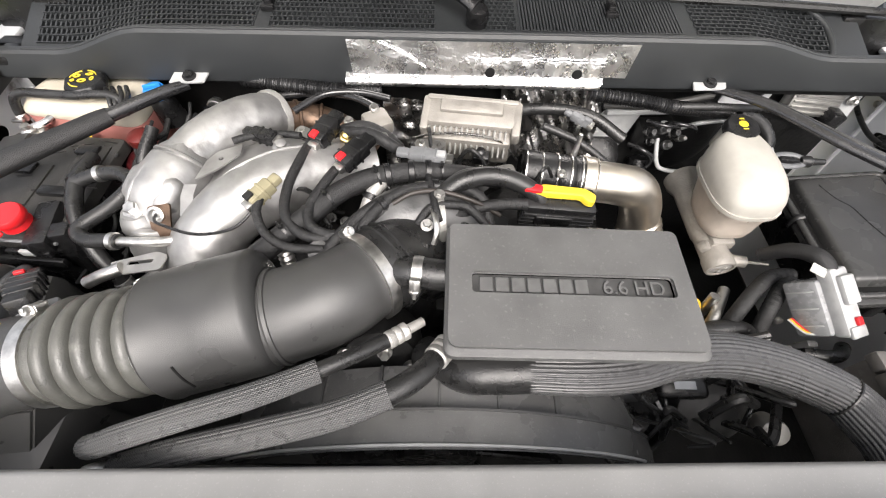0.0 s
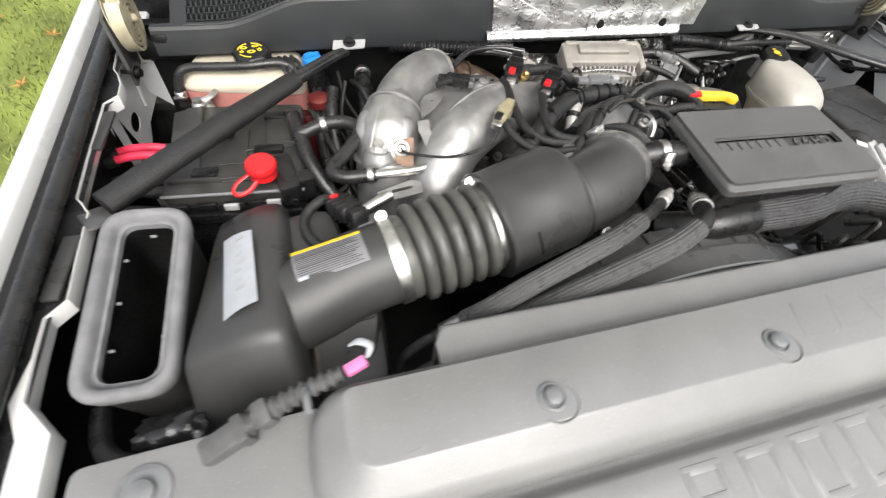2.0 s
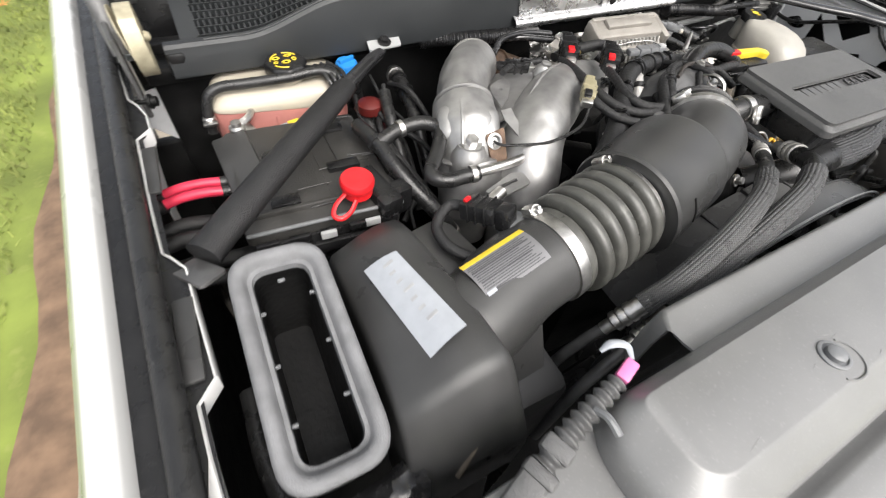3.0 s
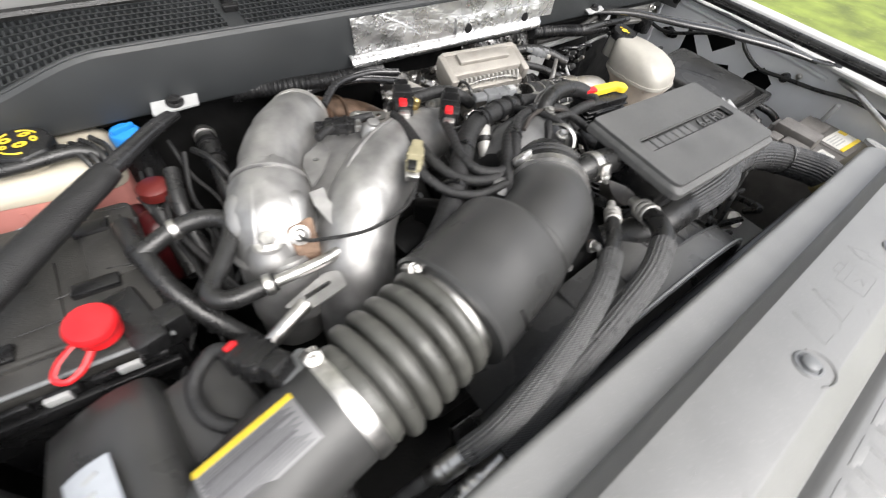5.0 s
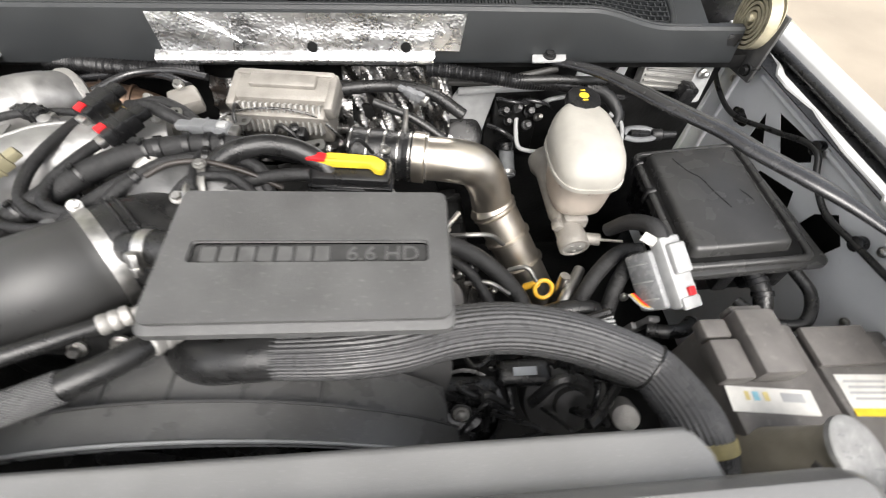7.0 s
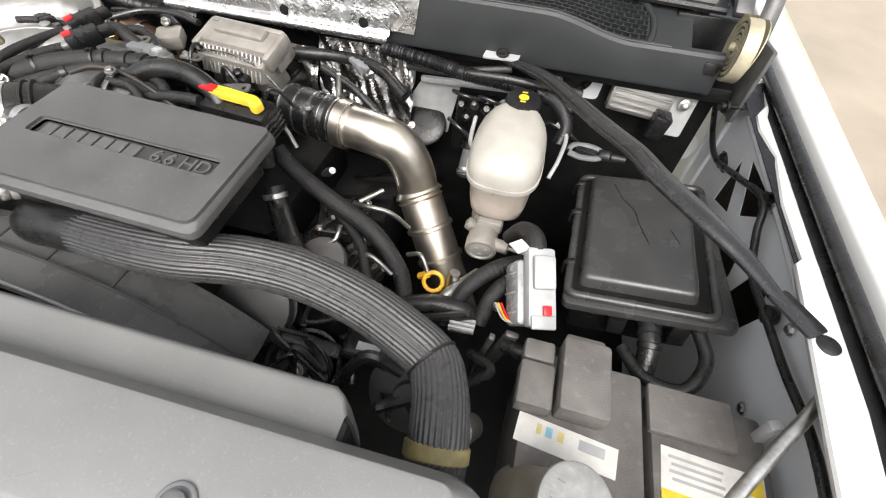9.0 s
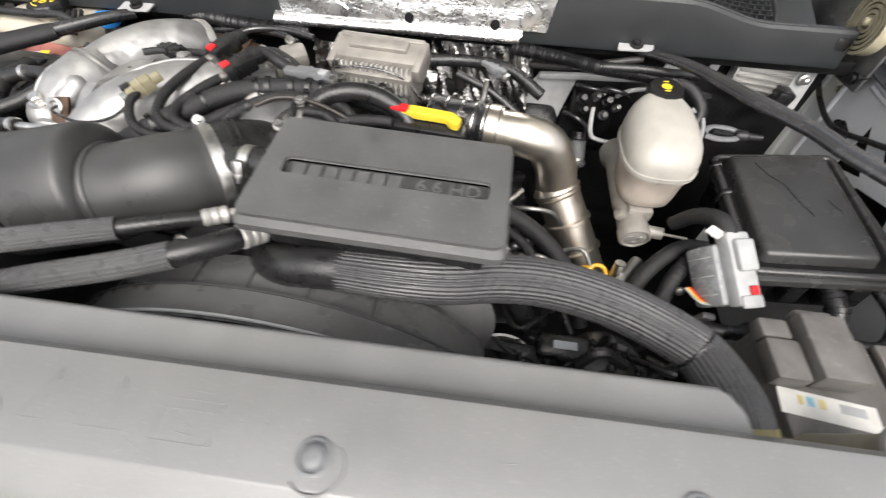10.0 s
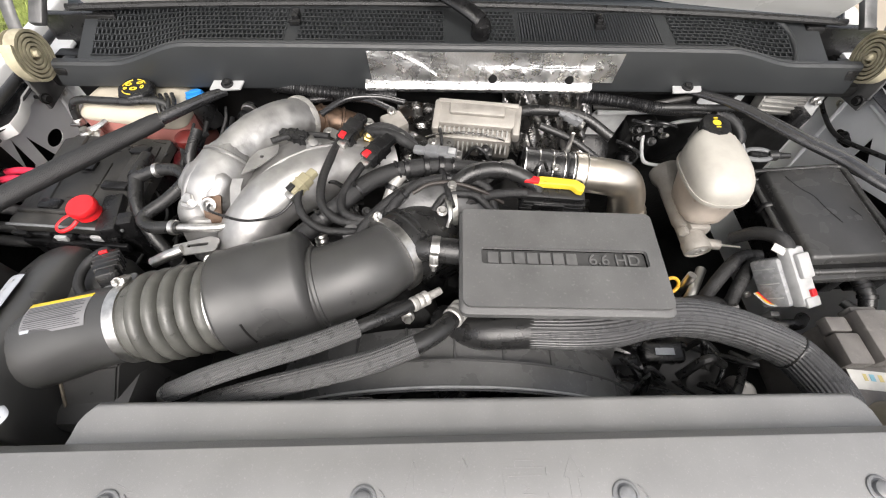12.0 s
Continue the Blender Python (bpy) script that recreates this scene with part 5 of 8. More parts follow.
# ---- two hoses in front of the engine ----
def sleeved_hose(name, label, bare, sleeve, rb, rs, fit_at, fit_dir):
    h = thing(name, sleeve[1], label, "hose", "sleeved hoses")
    bm = B()
    sweep(bm, sleeve, rs, 108, 10, flutes=18, amp=0.0005)
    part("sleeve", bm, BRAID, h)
    bm = B()
    sweep(bm, bare, rb, 24, 8)
    part("bare_hose", bm, RUBBER, h)
    bm = B()
    d = Vector(fit_dir).normalized()
    q = rb + 0.002
    lathe(bm, [(rb, -0.005), (q, -0.003), (q, 0.004), (q - 0.0015, 0.006), (q, 0.008), (q, 0.014), (q - 0.0015, 0.016), (q, 0.018), (q, 0.024), (rb * 0.7, 0.027), (rb * 0.65, 0.05)], fit_at, d, 24)
    part("crimp", bm, ALU, h, "dull grey crimped fitting")
    return h


sleeved_hose("refrigerant_hose", "black hose in braided sleeve with crimped end", [(-0.145, 0.189, 1.303), (-0.10, 0.214, 1.294), (-0.055, 0.244, 1.279)], [(-0.138, 0.192, 1.302), (-0.20, 0.162, 1.312), (-0.27, 0.139, 1.311), (-0.331, 0.125, 1.294), (-0.377, 0.120, 1.264), (-0.408, 0.124, 1.232)],
             0.0095, 0.0135, (-0.062, 0.239, 1.2815), (0.78, 0.58, -0.22))
sleeved_hose("heater_hose", "thick black hose in braided sleeve bending to the engine", [(-0.062, 0.165, 1.300), (-0.035, 0.182, 1.296), (-0.014, 0.203, 1.288), (0.005, 0.232, 1.276)], [(-0.057, 0.168, 1.299), (-0.114, 0.146, 1.296), (-0.19, 0.131, 1.282), (-0.267, 0.119, 1.262), (-0.33, 0.110, 1.238), (-0.372, 0.103, 1.220)],
                  0.0140, 0.0158, (-0.004, 0.217, 1.282), (0.5, 0.75, -0.35))

# ---- fan shroud ----
sh = thing("fan_shroud", (0.03, 0.17, 0.9), "black plastic radiator fan shroud with ribbed arch", "fan shroud")
FC = (0.0, 0.85)
def arch(y0, y1, r0, r1, a0=-0.95, a1=0.95, n=48):
    bm = B()
    loft(bm, [[(FC[0] + math.sin(a) * r, y, FC[1] + math.cos(a) * r) for y, r in ((y0, r0), ((y0 + y1) / 2, (r0 + r1) / 2 + 0.002), (y1, r1))] for a in np.linspace(a0, a1, n)])
    return thicken(bm, 0.004)


part("front_arch", arch(0.12, 0.165, 0.40, 0.398), SHROUD, sh)
part("rear_arch", arch(0.165, 0.225, 0.382, 0.378), SHROUD, sh)
bm = B()
loft(bm, [[(FC[0] + math.sin(a) * r, 0.166, FC[1] + math.cos(a) * r) for r in (0.375, 0.40)] for a in np.linspace(-0.95, 0.95, 48)])
part("step", thicken(bm, 0.003), SATIN, sh)
for a in (-0.42, -0.2, 0.0, 0.2, 0.42):
    bm = B()
    rbox(bm, (0.004, 0.056, 0.010), (FC[0] + math.sin(a) * 0.379, 0.197, FC[1] + math.cos(a) * 0.379, 0, math.degrees(a), 0), 0.0012)
    part("rib", bm, SATIN, sh)
bm = B()
sweep(bm, [(FC[0] + math.sin(a) * 0.404, 0.124, FC[1] + math.cos(a) * 0.404) for a in np.linspace(-0.8, 0.8, 14)], 0.0022, 6, 2)
part("bright_edge", bm, LAMPGREY, sh, "thin pale edge")
fan = thing("radiator_fan", (FC[0], 0.19, FC[1]), "black plastic radiator fan behind its shroud", "fan")
bm = B()
lathe(bm, [(0.08, -0.03), (0.08, 0.03)], (FC[0], 0.19, FC[1]), (0, 1, 0), 24)
part("hub", bm, BLACK, fan)
for i in range(9):
    bm = B()
    rbox(bm, (0.05, 0.012, 0.26), Matrix.Translation((FC[0], 0.19, FC[1])) @ pose(0, 0, 0, 0, i * 40, 0) @ pose(0, 0, 0.2, 0, 0, 35), 0.004)
    part("blade", bm, BLACK, fan)

# ---- foil heat shield on the cowl, brackets, corrugated loom ----
foil = thing("foil_heat_shield", (0.1, 0.79, 1.27), "crinkled silver foil heat shield on the cowl", "heat shield")
bm = B()
random.seed(11)
rows = []
for x in np.linspace(-0.178, 0.372, 70):
    row = []
    for k in np.linspace(0, 1, 14):
        z = 1.293 + (1.357 - 1.293) * k
        y = cowl_y(x) - 0.0165 + 0.008 * k + 0.0022 * noise.noise((x * 16, k * 2, 1.0)) + 0.0006 * noise.noise((x * 60, k * 7, 3.0))
        row.append((x + (1 - k) * (0.006 - 0.016 * (x + 0.178) / 0.55), y, z))
    rows.append(row)
loft(bm, rows)
part("sheet", thicken(bm, 0.0012), FOIL, foil, "", 70)
bm = B()
rows = []
for x in np.linspace(-0.186, 0.312, 60):
    q = 0.002 * noise.noise((x * 30, 0, 7.0))
    rows.append([(x, 0.781, 1.295), (x, 0.770 + q, 1.291), (x, 0.764 + q, 1.286 + q), (x, 0.763, 1.279 + q), (x, 0.770, 1.272), (x, 0.785, 1.272)])
loft(bm, rows)
part("rolled_edge", thicken(bm, 0.001), FOIL, foil, "", 70)
bm = B()
rows = []
for x in np.linspace(0.062, 0.315, 90):
    q = 0.0016 * noise.noise((x * 40, 2, 7.0))
    q2 = 0.0022 * noise.noise((x * 90, 5, 2.0))
    rows.append([(x, 0.7800, 1.326 + 2 * q), (x, 0.7780 + q2, 1.318), (x, 0.7770 + q, 1.310), (x, 0.7760 + q2, 1.301), (x, 0.7745 + q + q2, 1.293), (x, 0.768, 1.286 + q)])
loft(bm, rows)
tab = part("mount_tab", thicken(bm, 0.002), FOIL, foil, "", 70)
# near-black discs paint the shade of the two holes
for x in (0.093, 0.262):
    bm = B()
    lathe(bm, [(0.010, 0), (0.009, 0.003), (0.003, 0.004)], (x, 0.7750, 1.304), (0, -0.97, 0.2), 18)
    part("bolt_hole", bm, SHADEBLACK, tab)
for pts in ([(0.07, 0.7795, 1.356), (0.072, 0.777, 1.33), (0.069, 0.774, 1.30)], [(0.195, 0.7795, 1.356), (0.197, 0.777, 1.33), (0.194, 0.774, 1.30)],
            [(-0.12, 0.7815, 1.357), (-0.07, 0.779, 1.335), (-0.03, 0.776, 1.31)], [(-0.045, 0.780, 1.357), (-0.044, 0.778, 1.335), (-0.045, 0.775, 1.31)]):
    bm = B()
    sweep(bm, pts, 0.0011, 6, 4)
    part("crease", bm, FOIL, foil)

def cowl_bracket(x, y):
    b = thing("brace_bracket", (x, y, 1.28), "white painted steel bracket with black bolt under the cowl", "bracket", "brace brackets")
    bm = B()
    prism(bm, rounded([(-0.036, -0.017), (0.03, -0.013), (0.036, 0.018), (-0.03, 0.02)], 0.004), 0, 0.003, pose(x, y, 1.281, 12, 0, 0))
    part("plate", bm, LAMPGREY, b)
    bm = B()
    lathe(bm, [(0.013, 0), (0.013, 0.003), (0.009, 0.004), (0.008, 0.009), (0.003, 0.01)], (x, y, 1.284), (0, -0.2, 1), 18)
    part("bolt", bm, BLACK, b)


cowl_bracket(-0.489, 0.771)
cowl_bracket(0.538, 0.785)
for k, (pts, r) in enumerate(([[(-0.40, 0.80, 1.262), (-0.34, 0.785, 1.264), (-0.27, 0.772, 1.264), (-0.20, 0.768, 1.262), (-0.12, 0.775, 1.258)], 0.0145], [[(0.30, 0.775, 1.262), (0.40, 0.765, 1.255), (0.48, 0.755, 1.248), (0.56, 0.76, 1.24), (0.62, 0.78, 1.22)], 0.013])):
    bm = B()
    sweep(bm, pts, r, 20, 60, ripple=0.0014, pitch=0.0055)
    solo("corrugated_loom", bm, BLACK, "black corrugated wiring loom below the cowl", "cable loom", "corrugated looms", angle=70)

# crinkled foil on the firewall behind the pipes
bm = B()
rows = []
for x in np.linspace(0.13, 0.352, 64):
    row = []
    for k in np.linspace(0, 1, 34):
        z = 1.09 + 0.165 * k
        fold = abs(noise.noise((x * 34 + z * 14, z * 9 - x * 6, 4.0))) + 0.35 * abs(noise.noise((x * 60 + z * 25, z * 12, 9.0)))
        row.append((x + 0.004 * noise.noise((x * 40, z * 40, 2.0)), 0.838 - 0.05 * (1 - k) - 0.028 * fold, z))
    rows.append(row)
loft(bm, rows, smooth=False)
solo("firewall_insulation", thicken(bm, 0.002), DULLFOIL, "crumpled foil insulation on the firewall", "insulation", kind="structure", angle=25)
bm = B()
rows = []
for x in np.linspace(-0.12, 0.15, 44):
    rows.append([(x, 0.79 - 0.05 * (1 - k) - 0.02 * math.cos((x - 0.06) * 8), 1.08 + 0.16 * k) for k in np.linspace(0, 1, 26)])
loft(bm, rows)
crumple(bm, 0.02, 26, 8.0)
solo("turbo_shield", thicken(bm, 0.002), DULLFOIL, "crumpled silver foil shield round the turbo", "heat shield", angle=70)

# ---- coolant tank ----
tank = thing("coolant_tank", (-0.73, 0.74, 1.05), "milky plastic coolant tank half full of pink coolant", "coolant tank")
def tank_ring(z, grow=0.0, topcut=0.0):
    x0, x1 = -0.826 - grow + topcut, -0.588 + grow - topcut
    y0, y1 = 0.716 - grow + topcut, 0.838 + grow - topcut
    low = max(1 - abs(z - 1.215) / 0.03, 0)  # the coolant line slopes along the tank
    return [(x, y, z + low * 0.016 * (-0.585 - x) / 0.25) for x, y in rounded([(x0, y0), (x1, y0 - 0.02), (x1, y1), (x0 + 0.02, y1)], 0.035, 5)]


bm = B()
loft(bm, [tank_ring(1.216), tank_ring(1.22, 0.001), tank_ring(1.232), tank_ring(1.243, -0.004), tank_ring(1.254, -0.013), tank_ring(1.258, -0.03)], closed=True)
bmesh.ops.holes_fill(bm, edges=bm.edges[:], sides=0)
part("upper_shell", bm, TANKTOP, tank, "milky cream upper shell", 60)
bm = B()
loft(bm, [tank_ring(0.98, -0.03), tank_ring(1.0, -0.012), tank_ring(1.08, -0.006), tank_ring(1.19), tank_ring(1.215)], closed=True)
bmesh.ops.holes_fill(bm, edges=bm.edges[:], sides=0)
part("lower_shell", bm, TANKPINK, tank, "lower shell showing pink coolant", 60)
for x in (-0.78, -0.72, -0.66):
    bm = B()
    sweep(bm, [(x, 0.709, 1.02), (x, 0.707, 1.12), (x, 0.709, 1.213)], 0.004, 8, 4)
    part("seam", bm, TANKPINK, tank)
bm = B()
lathe(bm, [(0.028, 0), (0.028, 0.02)], (-0.681, 0.752, 1.255), (0, -0.05, 1), 24)
part("neck", bm, TANKTOP, tank)
bm = B()
lathe(bm, [(0.031, 0), (0.035, 0.004), (0.035, 0.017), (0.032, 0.021), (0.026, 0.022), (0.005, 0.0215)], (-0.681, 0.752, 1.266), (0, -0.05, 1), 48, 8, 0.05)
cap = part("cap", bm, BLACK, tank, "black lobed cap with yellow symbols")
CM = pose(-0.681, 0.7505, 1.2885, 3, 0, 10)
for dx, dy, a, b in ((-0.012, 0.010, 0.007, 0.0055), (0.010, 0.012, 0.007, 0.004), (0.0, -0.006, 0.008, 0.0055), (-0.017, -0.003, 0.004, 0.004), (0.016, -0.001, 0.004, 0.006)):
    bm = B()
    plate(bm, ellipse(dx, dy, a, b, 16), [ellipse(dx, dy, a * 0.45, b * 0.45, 8)], 0.0006, CM)
    part("symbol", bm, YELLOW, cap)
for a0, a1 in ((0.4, 1.4), (1.8, 2.9), (3.6, 4.6)):
    bm = B()
    sweep(bm, [CM @ Vector((0.024 * math.cos(a), 0.024 * math.sin(a), 0.0)) for a in np.linspace(a0, a1, 5)], 0.0012, 6, 3)
    part("symbol", bm, YELLOW, cap)
bm = B()
plate(bm, rounded([(-0.95, 1.20), (-0.95, 1.15), (-0.884, 1.085), (-0.80, 1.085), (-0.80, 1.215), (-0.90, 1.215)], 0.01), [], 0.003, aim((0, 0.872, 0), (1, 0, 0), (0, 0, 1)))
solo("side_sheet", bm, GREYPAINT, "grey painted sheet behind the coolant tank", "panel")
oh = thing("overflow_hose", (-0.74, 0.7, 1.26), "thin black overflow hose clipped along the coolant tank", "hose", "thin hoses")
bm = B()
sweep(bm, [(-0.60, 0.712, 1.262), (-0.63, 0.722, 1.274), (-0.69, 0.718, 1.274), (-0.75, 0.724, 1.272), (-0.795, 0.729, 1.270), (-0.816, 0.726, 1.260), (-0.826, 0.720, 1.232), (-0.828, 0.716, 1.20)], 0.0085, 18, 8)
part("hose", bm, RUBBER, oh)
bm = B()
lathe(bm, [(0.0085, -0.008), (0.0105, -0.006), (0.0105, 0.006), (0.0085, 0.008)], (-0.827, 0.718, 1.222), (0, 0, 1), 18)
rbox(bm, (0.022, 0.008, 0.005), (-0.827, 0.705, 1.223), 0.001)
part("spring_clip", bm, ZINC, oh)
for i in range(4):
    bm = B()
    sweep(bm, [(-0.645 + 0.012 * i, 0.745 + 0.002 * i, 1.272), (-0.632 + 0.012 * i, 0.728, 1.276 - 0.002 * i), (-0.622 + 0.010 * i, 0.706, 1.268), (-0.617 + 0.008 * i, 0.690, 1.252)], 0.0042, 10, 6)
    solo("thin_hose", bm, RUBBER, "thin black hose beside the coolant cap", "hose", "thin hoses")

bt = thing("washer_filler", (-0.569, 0.766, 1.25), "bright blue filler cap beside the coolant tank", "cap")
bm = B()
lathe(bm, [(0.016, 0), (0.021, 0.002), (0.021, 0.016), (0.0185, 0.020), (0.012, 0.021)], (-0.569, 0.766, 1.242), (0, -0.1, 1), 28)
part("cap", bm, BLUE, bt)
bm = B()
rbox(bm, (0.032, 0.007, 0.009), (-0.569, 0.764, 1.266, 0, 0, 20), 0.002)
part("grip", bm, BLUE, bt)
bm = B()
lathe(bm, [(0.03, -0.05), (0.024, 0), (0.018, 0.012)], (-0.569, 0.77, 1.23), (0, -0.1, 1), 24)
part("filler_neck", bm, BLACK, bt)

# ---- bay brace with tape sleeve ----
lb = thing("bay_brace", (-0.7, 0.55, 1.29), "black tubular bay brace wrapped in a tape sleeve", "brace", "bay braces")
bm = B()
sweep(bm, [(-0.497, 0.765, 1.270), (-0.53, 0.733, 1.274), (-0.585, 0.680, 1.273), (-0.62, 0.645, 1.272)], [0.010, 0.0115, 0.0125, 0.0125], 20, 6)
part("bar", bm, GLOSS, lb)
bm = B()
sweep(bm, [(-0.600, 0.664, 1.272), (-0.615, 0.650, 1.272), (-0.70, 0.555, 1.274), (-0.79, 0.457, 1.273), (-0.866, 0.378, 1.268)], [0.0165, 0.0195, 0.022, 0.0215, 0.021], 24, 8, flat=0.78, ripple=0.0004, pitch=0.017)
part("tape_sleeve", bm, CLOTH, lb)
bm = B()
prism(bm, rounded([(-0.018, -0.028), (0.016, -0.028), (0.016, 0.026), (-0.016, 0.026)], 0.006), 0, 0.004, pose(-0.876, 0.362, 1.258, -12, 10, 35), 0.001)
part("foot", bm, STEELGREY, lb)

# ---- battery under the brace ----
bat = thing("battery", (-0.71, 0.52, 1.05), "black car battery under a cover with red terminal cap", "battery", "batteries")
bm = B()
rbox(bm, (0.21, 0.25, 0.19), (-0.712, 0.525, 1.105), 0.008)
part("case", bm, BLACK, bat)
bm = B()
prism(bm, rounded([(-0.825, 0.41), (-0.602, 0.395), (-0.60, 0.64), (-0.815, 0.655)], 0.012), 1.20, 1.222, None, 0.006)
cov = part("cover", bm, DUSTY, bat)
for (a, b, w, d) in ((-0.745, 0.50, 0.10, 0.13), (-0.64, 0.56, 0.05, 0.11)):
    bm = B()
    rbox(bm, (w, d, 0.005), (a, b, 1.2225), 0.002)
    part("raised_panel", bm, DUSTY, cov)
bm = B()
rbox(bm, (0.205, 0.008, 0.012), (-0.712, 0.432, 1.224, 0, 0, -4), 0.003)
part("moulded_rib", bm, DUSTY, cov)
# grey bead painted as the highlight on the cover's front edge
bm = B()
sweep(bm, [(-0.822, 0.409, 1.221), (-0.71, 0.401, 1.2215), (-0.604, 0.394, 1.221)], 0.0028, 8, 4)
part("worn_or_lit_edge", bm, MIDGREY, cov, "grey front edge with its highlight painted in")
for x, y, w, d in ((-0.76, 0.452, 0.04, 0.022), (-0.66, 0.50, 0.05, 0.02), (-0.745, 0.555, 0.05, 0.026), (-0.65, 0.60, 0.04, 0.022)):
    bm = B()
    rbox(bm, (w, d, 0.010), (x, y, 1.226, 0, 0, -4), 0.003)
    part("vent_plug", bm, BLACK, cov)
bm = B()
random.seed(3)
for i in range(14):
    x, y = random.uniform(-0.78, -0.62), random.uniform(0.42, 0.63)
    sweep(bm, [(x, y, 1.2265), (x + random.uniform(0.01, 0.05), y + random.uniform(-0.01, 0.01), 1.2265)], 0.0009, 5, 2)
g = part("moulded_line", bm, BLACK, cov)
g["kind"] = "stuff"
bm = B()
for k in range(5):
    rbox(bm, (0.03, 0.008, 0.012), (-0.80 + 0.042 * k, 0.397 - 0.0028 * k, 1.206, 0, 0, -4), 0.002)
rbox(bm, (0.20, 0.010, 0.02), (-0.712, 0.392, 1.178, 0, 0, -4), 0.003)
g = part("front_rail", bm, BLACK, bat)
for x in (-0.72, -0.655):
    bm = B()
    rbox(bm, (0.022, 0.006, 0.012), (x, 0.386, 1.207, 0, 0, -4), 0.001)
    part("latch", bm, LAMPGREY, bat)
bm = B()
rbox(bm, (0.035, 0.09, 0.03), (-0.632, 0.425, 1.225, 0, 0, 12), 0.006)
rbox(bm, (0.05, 0.03, 0.045), (-0.612, 0.41, 1.215, 0, 0, 12), 0.005)
part("terminal_cover", bm, BLACK, bat)
bm = B()
rbox(bm, (0.055, 0.19, 0.014), (-0.80, 0.55, 1.217, 0, -10, 4), 0.004)
part("side_flap", bm, SATIN, bat)
bm = B()
lathe(bm, [(0.020, 0), (0.0215, 0.002), (0.0205, 0.012), (0.024, 0.016), (0.0245, 0.024), (0.022, 0.028), (0.012, 0.030), (0.004, 0.030)], (-0.664, 0.420, 1.238), (0.02, -0.08, 1), 32)
rc = part("terminal_cap", bm, RED, bat, "bright red terminal cap with strap")
bm = B()
sweep(bm, [(-0.684, 0.411, 1.250), (-0.702, 0.400, 1.244), (-0.709, 0.388, 1.238), (-0.700, 0.381, 1.235), (-0.685, 0.387, 1.237), (-0.673, 0.398, 1.244)], 0.0035, 8, 6, flat=0.5)
part("strap", bm, RED, rc)
bm = B()
rbox(bm, (0.03, 0.05, 0.012), (-0.775, 0.645, 1.215, 0, 0, 20), 0.003)
lathe(bm, [(0.013, 0), (0.013, 0.01), (0.008, 0.013), (0.008, 0.02)], (-0.79, 0.655, 1.216), (0, 0, 1), 16)
sweep(bm, [(-0.80, 0.66, 1.222), (-0.77, 0.672, 1.228), (-0.76, 0.69, 1.23)], 0.006, 8, 4)
part("terminal_clamp", bm, ZINC, bat, "bright terminal clamp")
bm = B()
rbox(bm, (0.042, 0.035, 0.001), (-0.725, 0.648, 1.205, 6, 0, 14), 0)
lab = part("label", bm, PAPER, bat, "white and yellow battery label")
bm = B()
rbox(bm, (0.02, 0.035, 0.001), (-0.694, 0.656, 1.2065, 6, 0, 14), 0)
part("corner", bm, YELLOW, lab)
bm = B()
sweep(bm, [(-0.765, 0.637, 1.209), (-0.70, 0.64, 1.207), (-0.64, 0.65, 1.205)], 0.006, 10, 5)
part("strut", bm, RUBBER, bat)
bat.location.y += 0.022
for k in range(2):
    c = thing("battery_cable", (-0.86, 0.57, 1.2), "red battery cable with black ends", "cable", "battery cables")
    bm = B()
    y = 0.575 - 0.022 * k
    sweep(bm, [(-0.918, y - 0.001, 1.206), (-0.89, y, 1.211), (-0.86, y - 0.002, 1.212), (-0.832, y - 0.004, 1.208)], 0.0072, 16, 6)
    part("red_sheath", bm, PINKRED, c)
    bm = B()
    sweep(bm, [(-0.838, y - 0.004, 1.2085), (-0.82, y - 0.003, 1.205), (-0.80, y, 1.20)], 0.0085, 14, 4)
    part("boot", bm, RUBBER, c)
    bm = B()
    sweep(bm, [(-0.965, y - 0.01, 1.19), (-0.94, y - 0.004, 1.20), (-0.914, y - 0.001, 1.206)], 0.0105, 14, 4)
    part("boot", bm, RUBBER, c)
for k, (dz, dy) in enumerate(((0.0, 0.0), (-0.02, -0.03), (-0.03, -0.055), (-0.01, 0.04))):
    bm = B()
    sweep(bm, [(-0.945, 0.49 + dy, 1.18 + dz), (-0.90, 0.495 + dy, 1.185 + dz), (-0.85, 0.50 + dy, 1.17 + dz), (-0.81, 0.52 + dy, 1.15 + dz)], 0.011, 14, 6)
    solo("taped_cable", bm, CLOTH, "thick black taped cable beside the battery", "cable", "taped cables")

# ---- open snorkel seal at the airbox ----
SN = aim((-0.796, 0.217, 1.270), (0.1, 0.0, -0.008), (0.002, 0.243, 0.033))
sn = thing("snorkel", (-0.79, 0.21, 1.15), "open air snorkel with grey foam seal round its mouth", "air snorkel")
def rr(w, h, r, z):
    return [SN @ Vector((x, y, z)) for x, y in rounded([(-w / 2, -h / 2), (w / 2, -h / 2), (w / 2, h / 2), (-w / 2, h / 2)], r, 7)]


bm = B()
sec = [rr(0.100, 0.246, 0.034, -0.016), rr(0.103, 0.249, 0.036, -0.004), rr(0.101, 0.247, 0.035, 0.003), rr(0.094, 0.240, 0.032, 0.007), rr(0.082, 0.228, 0.028, 0.007), rr(0.074, 0.220, 0.024, 0.003), rr(0.070, 0.216, 0.022, -0.004),
       rr(0.068, 0.214, 0.022, -0.006), rr(0.060, 0.206, 0.018, -0.006), rr(0.058, 0.204, 0.017, -0.014)]
loft(bm, sec, closed=True)
part("foam_seal", bm, SEAL, sn, "grey foam seal", 60)
bm = B()
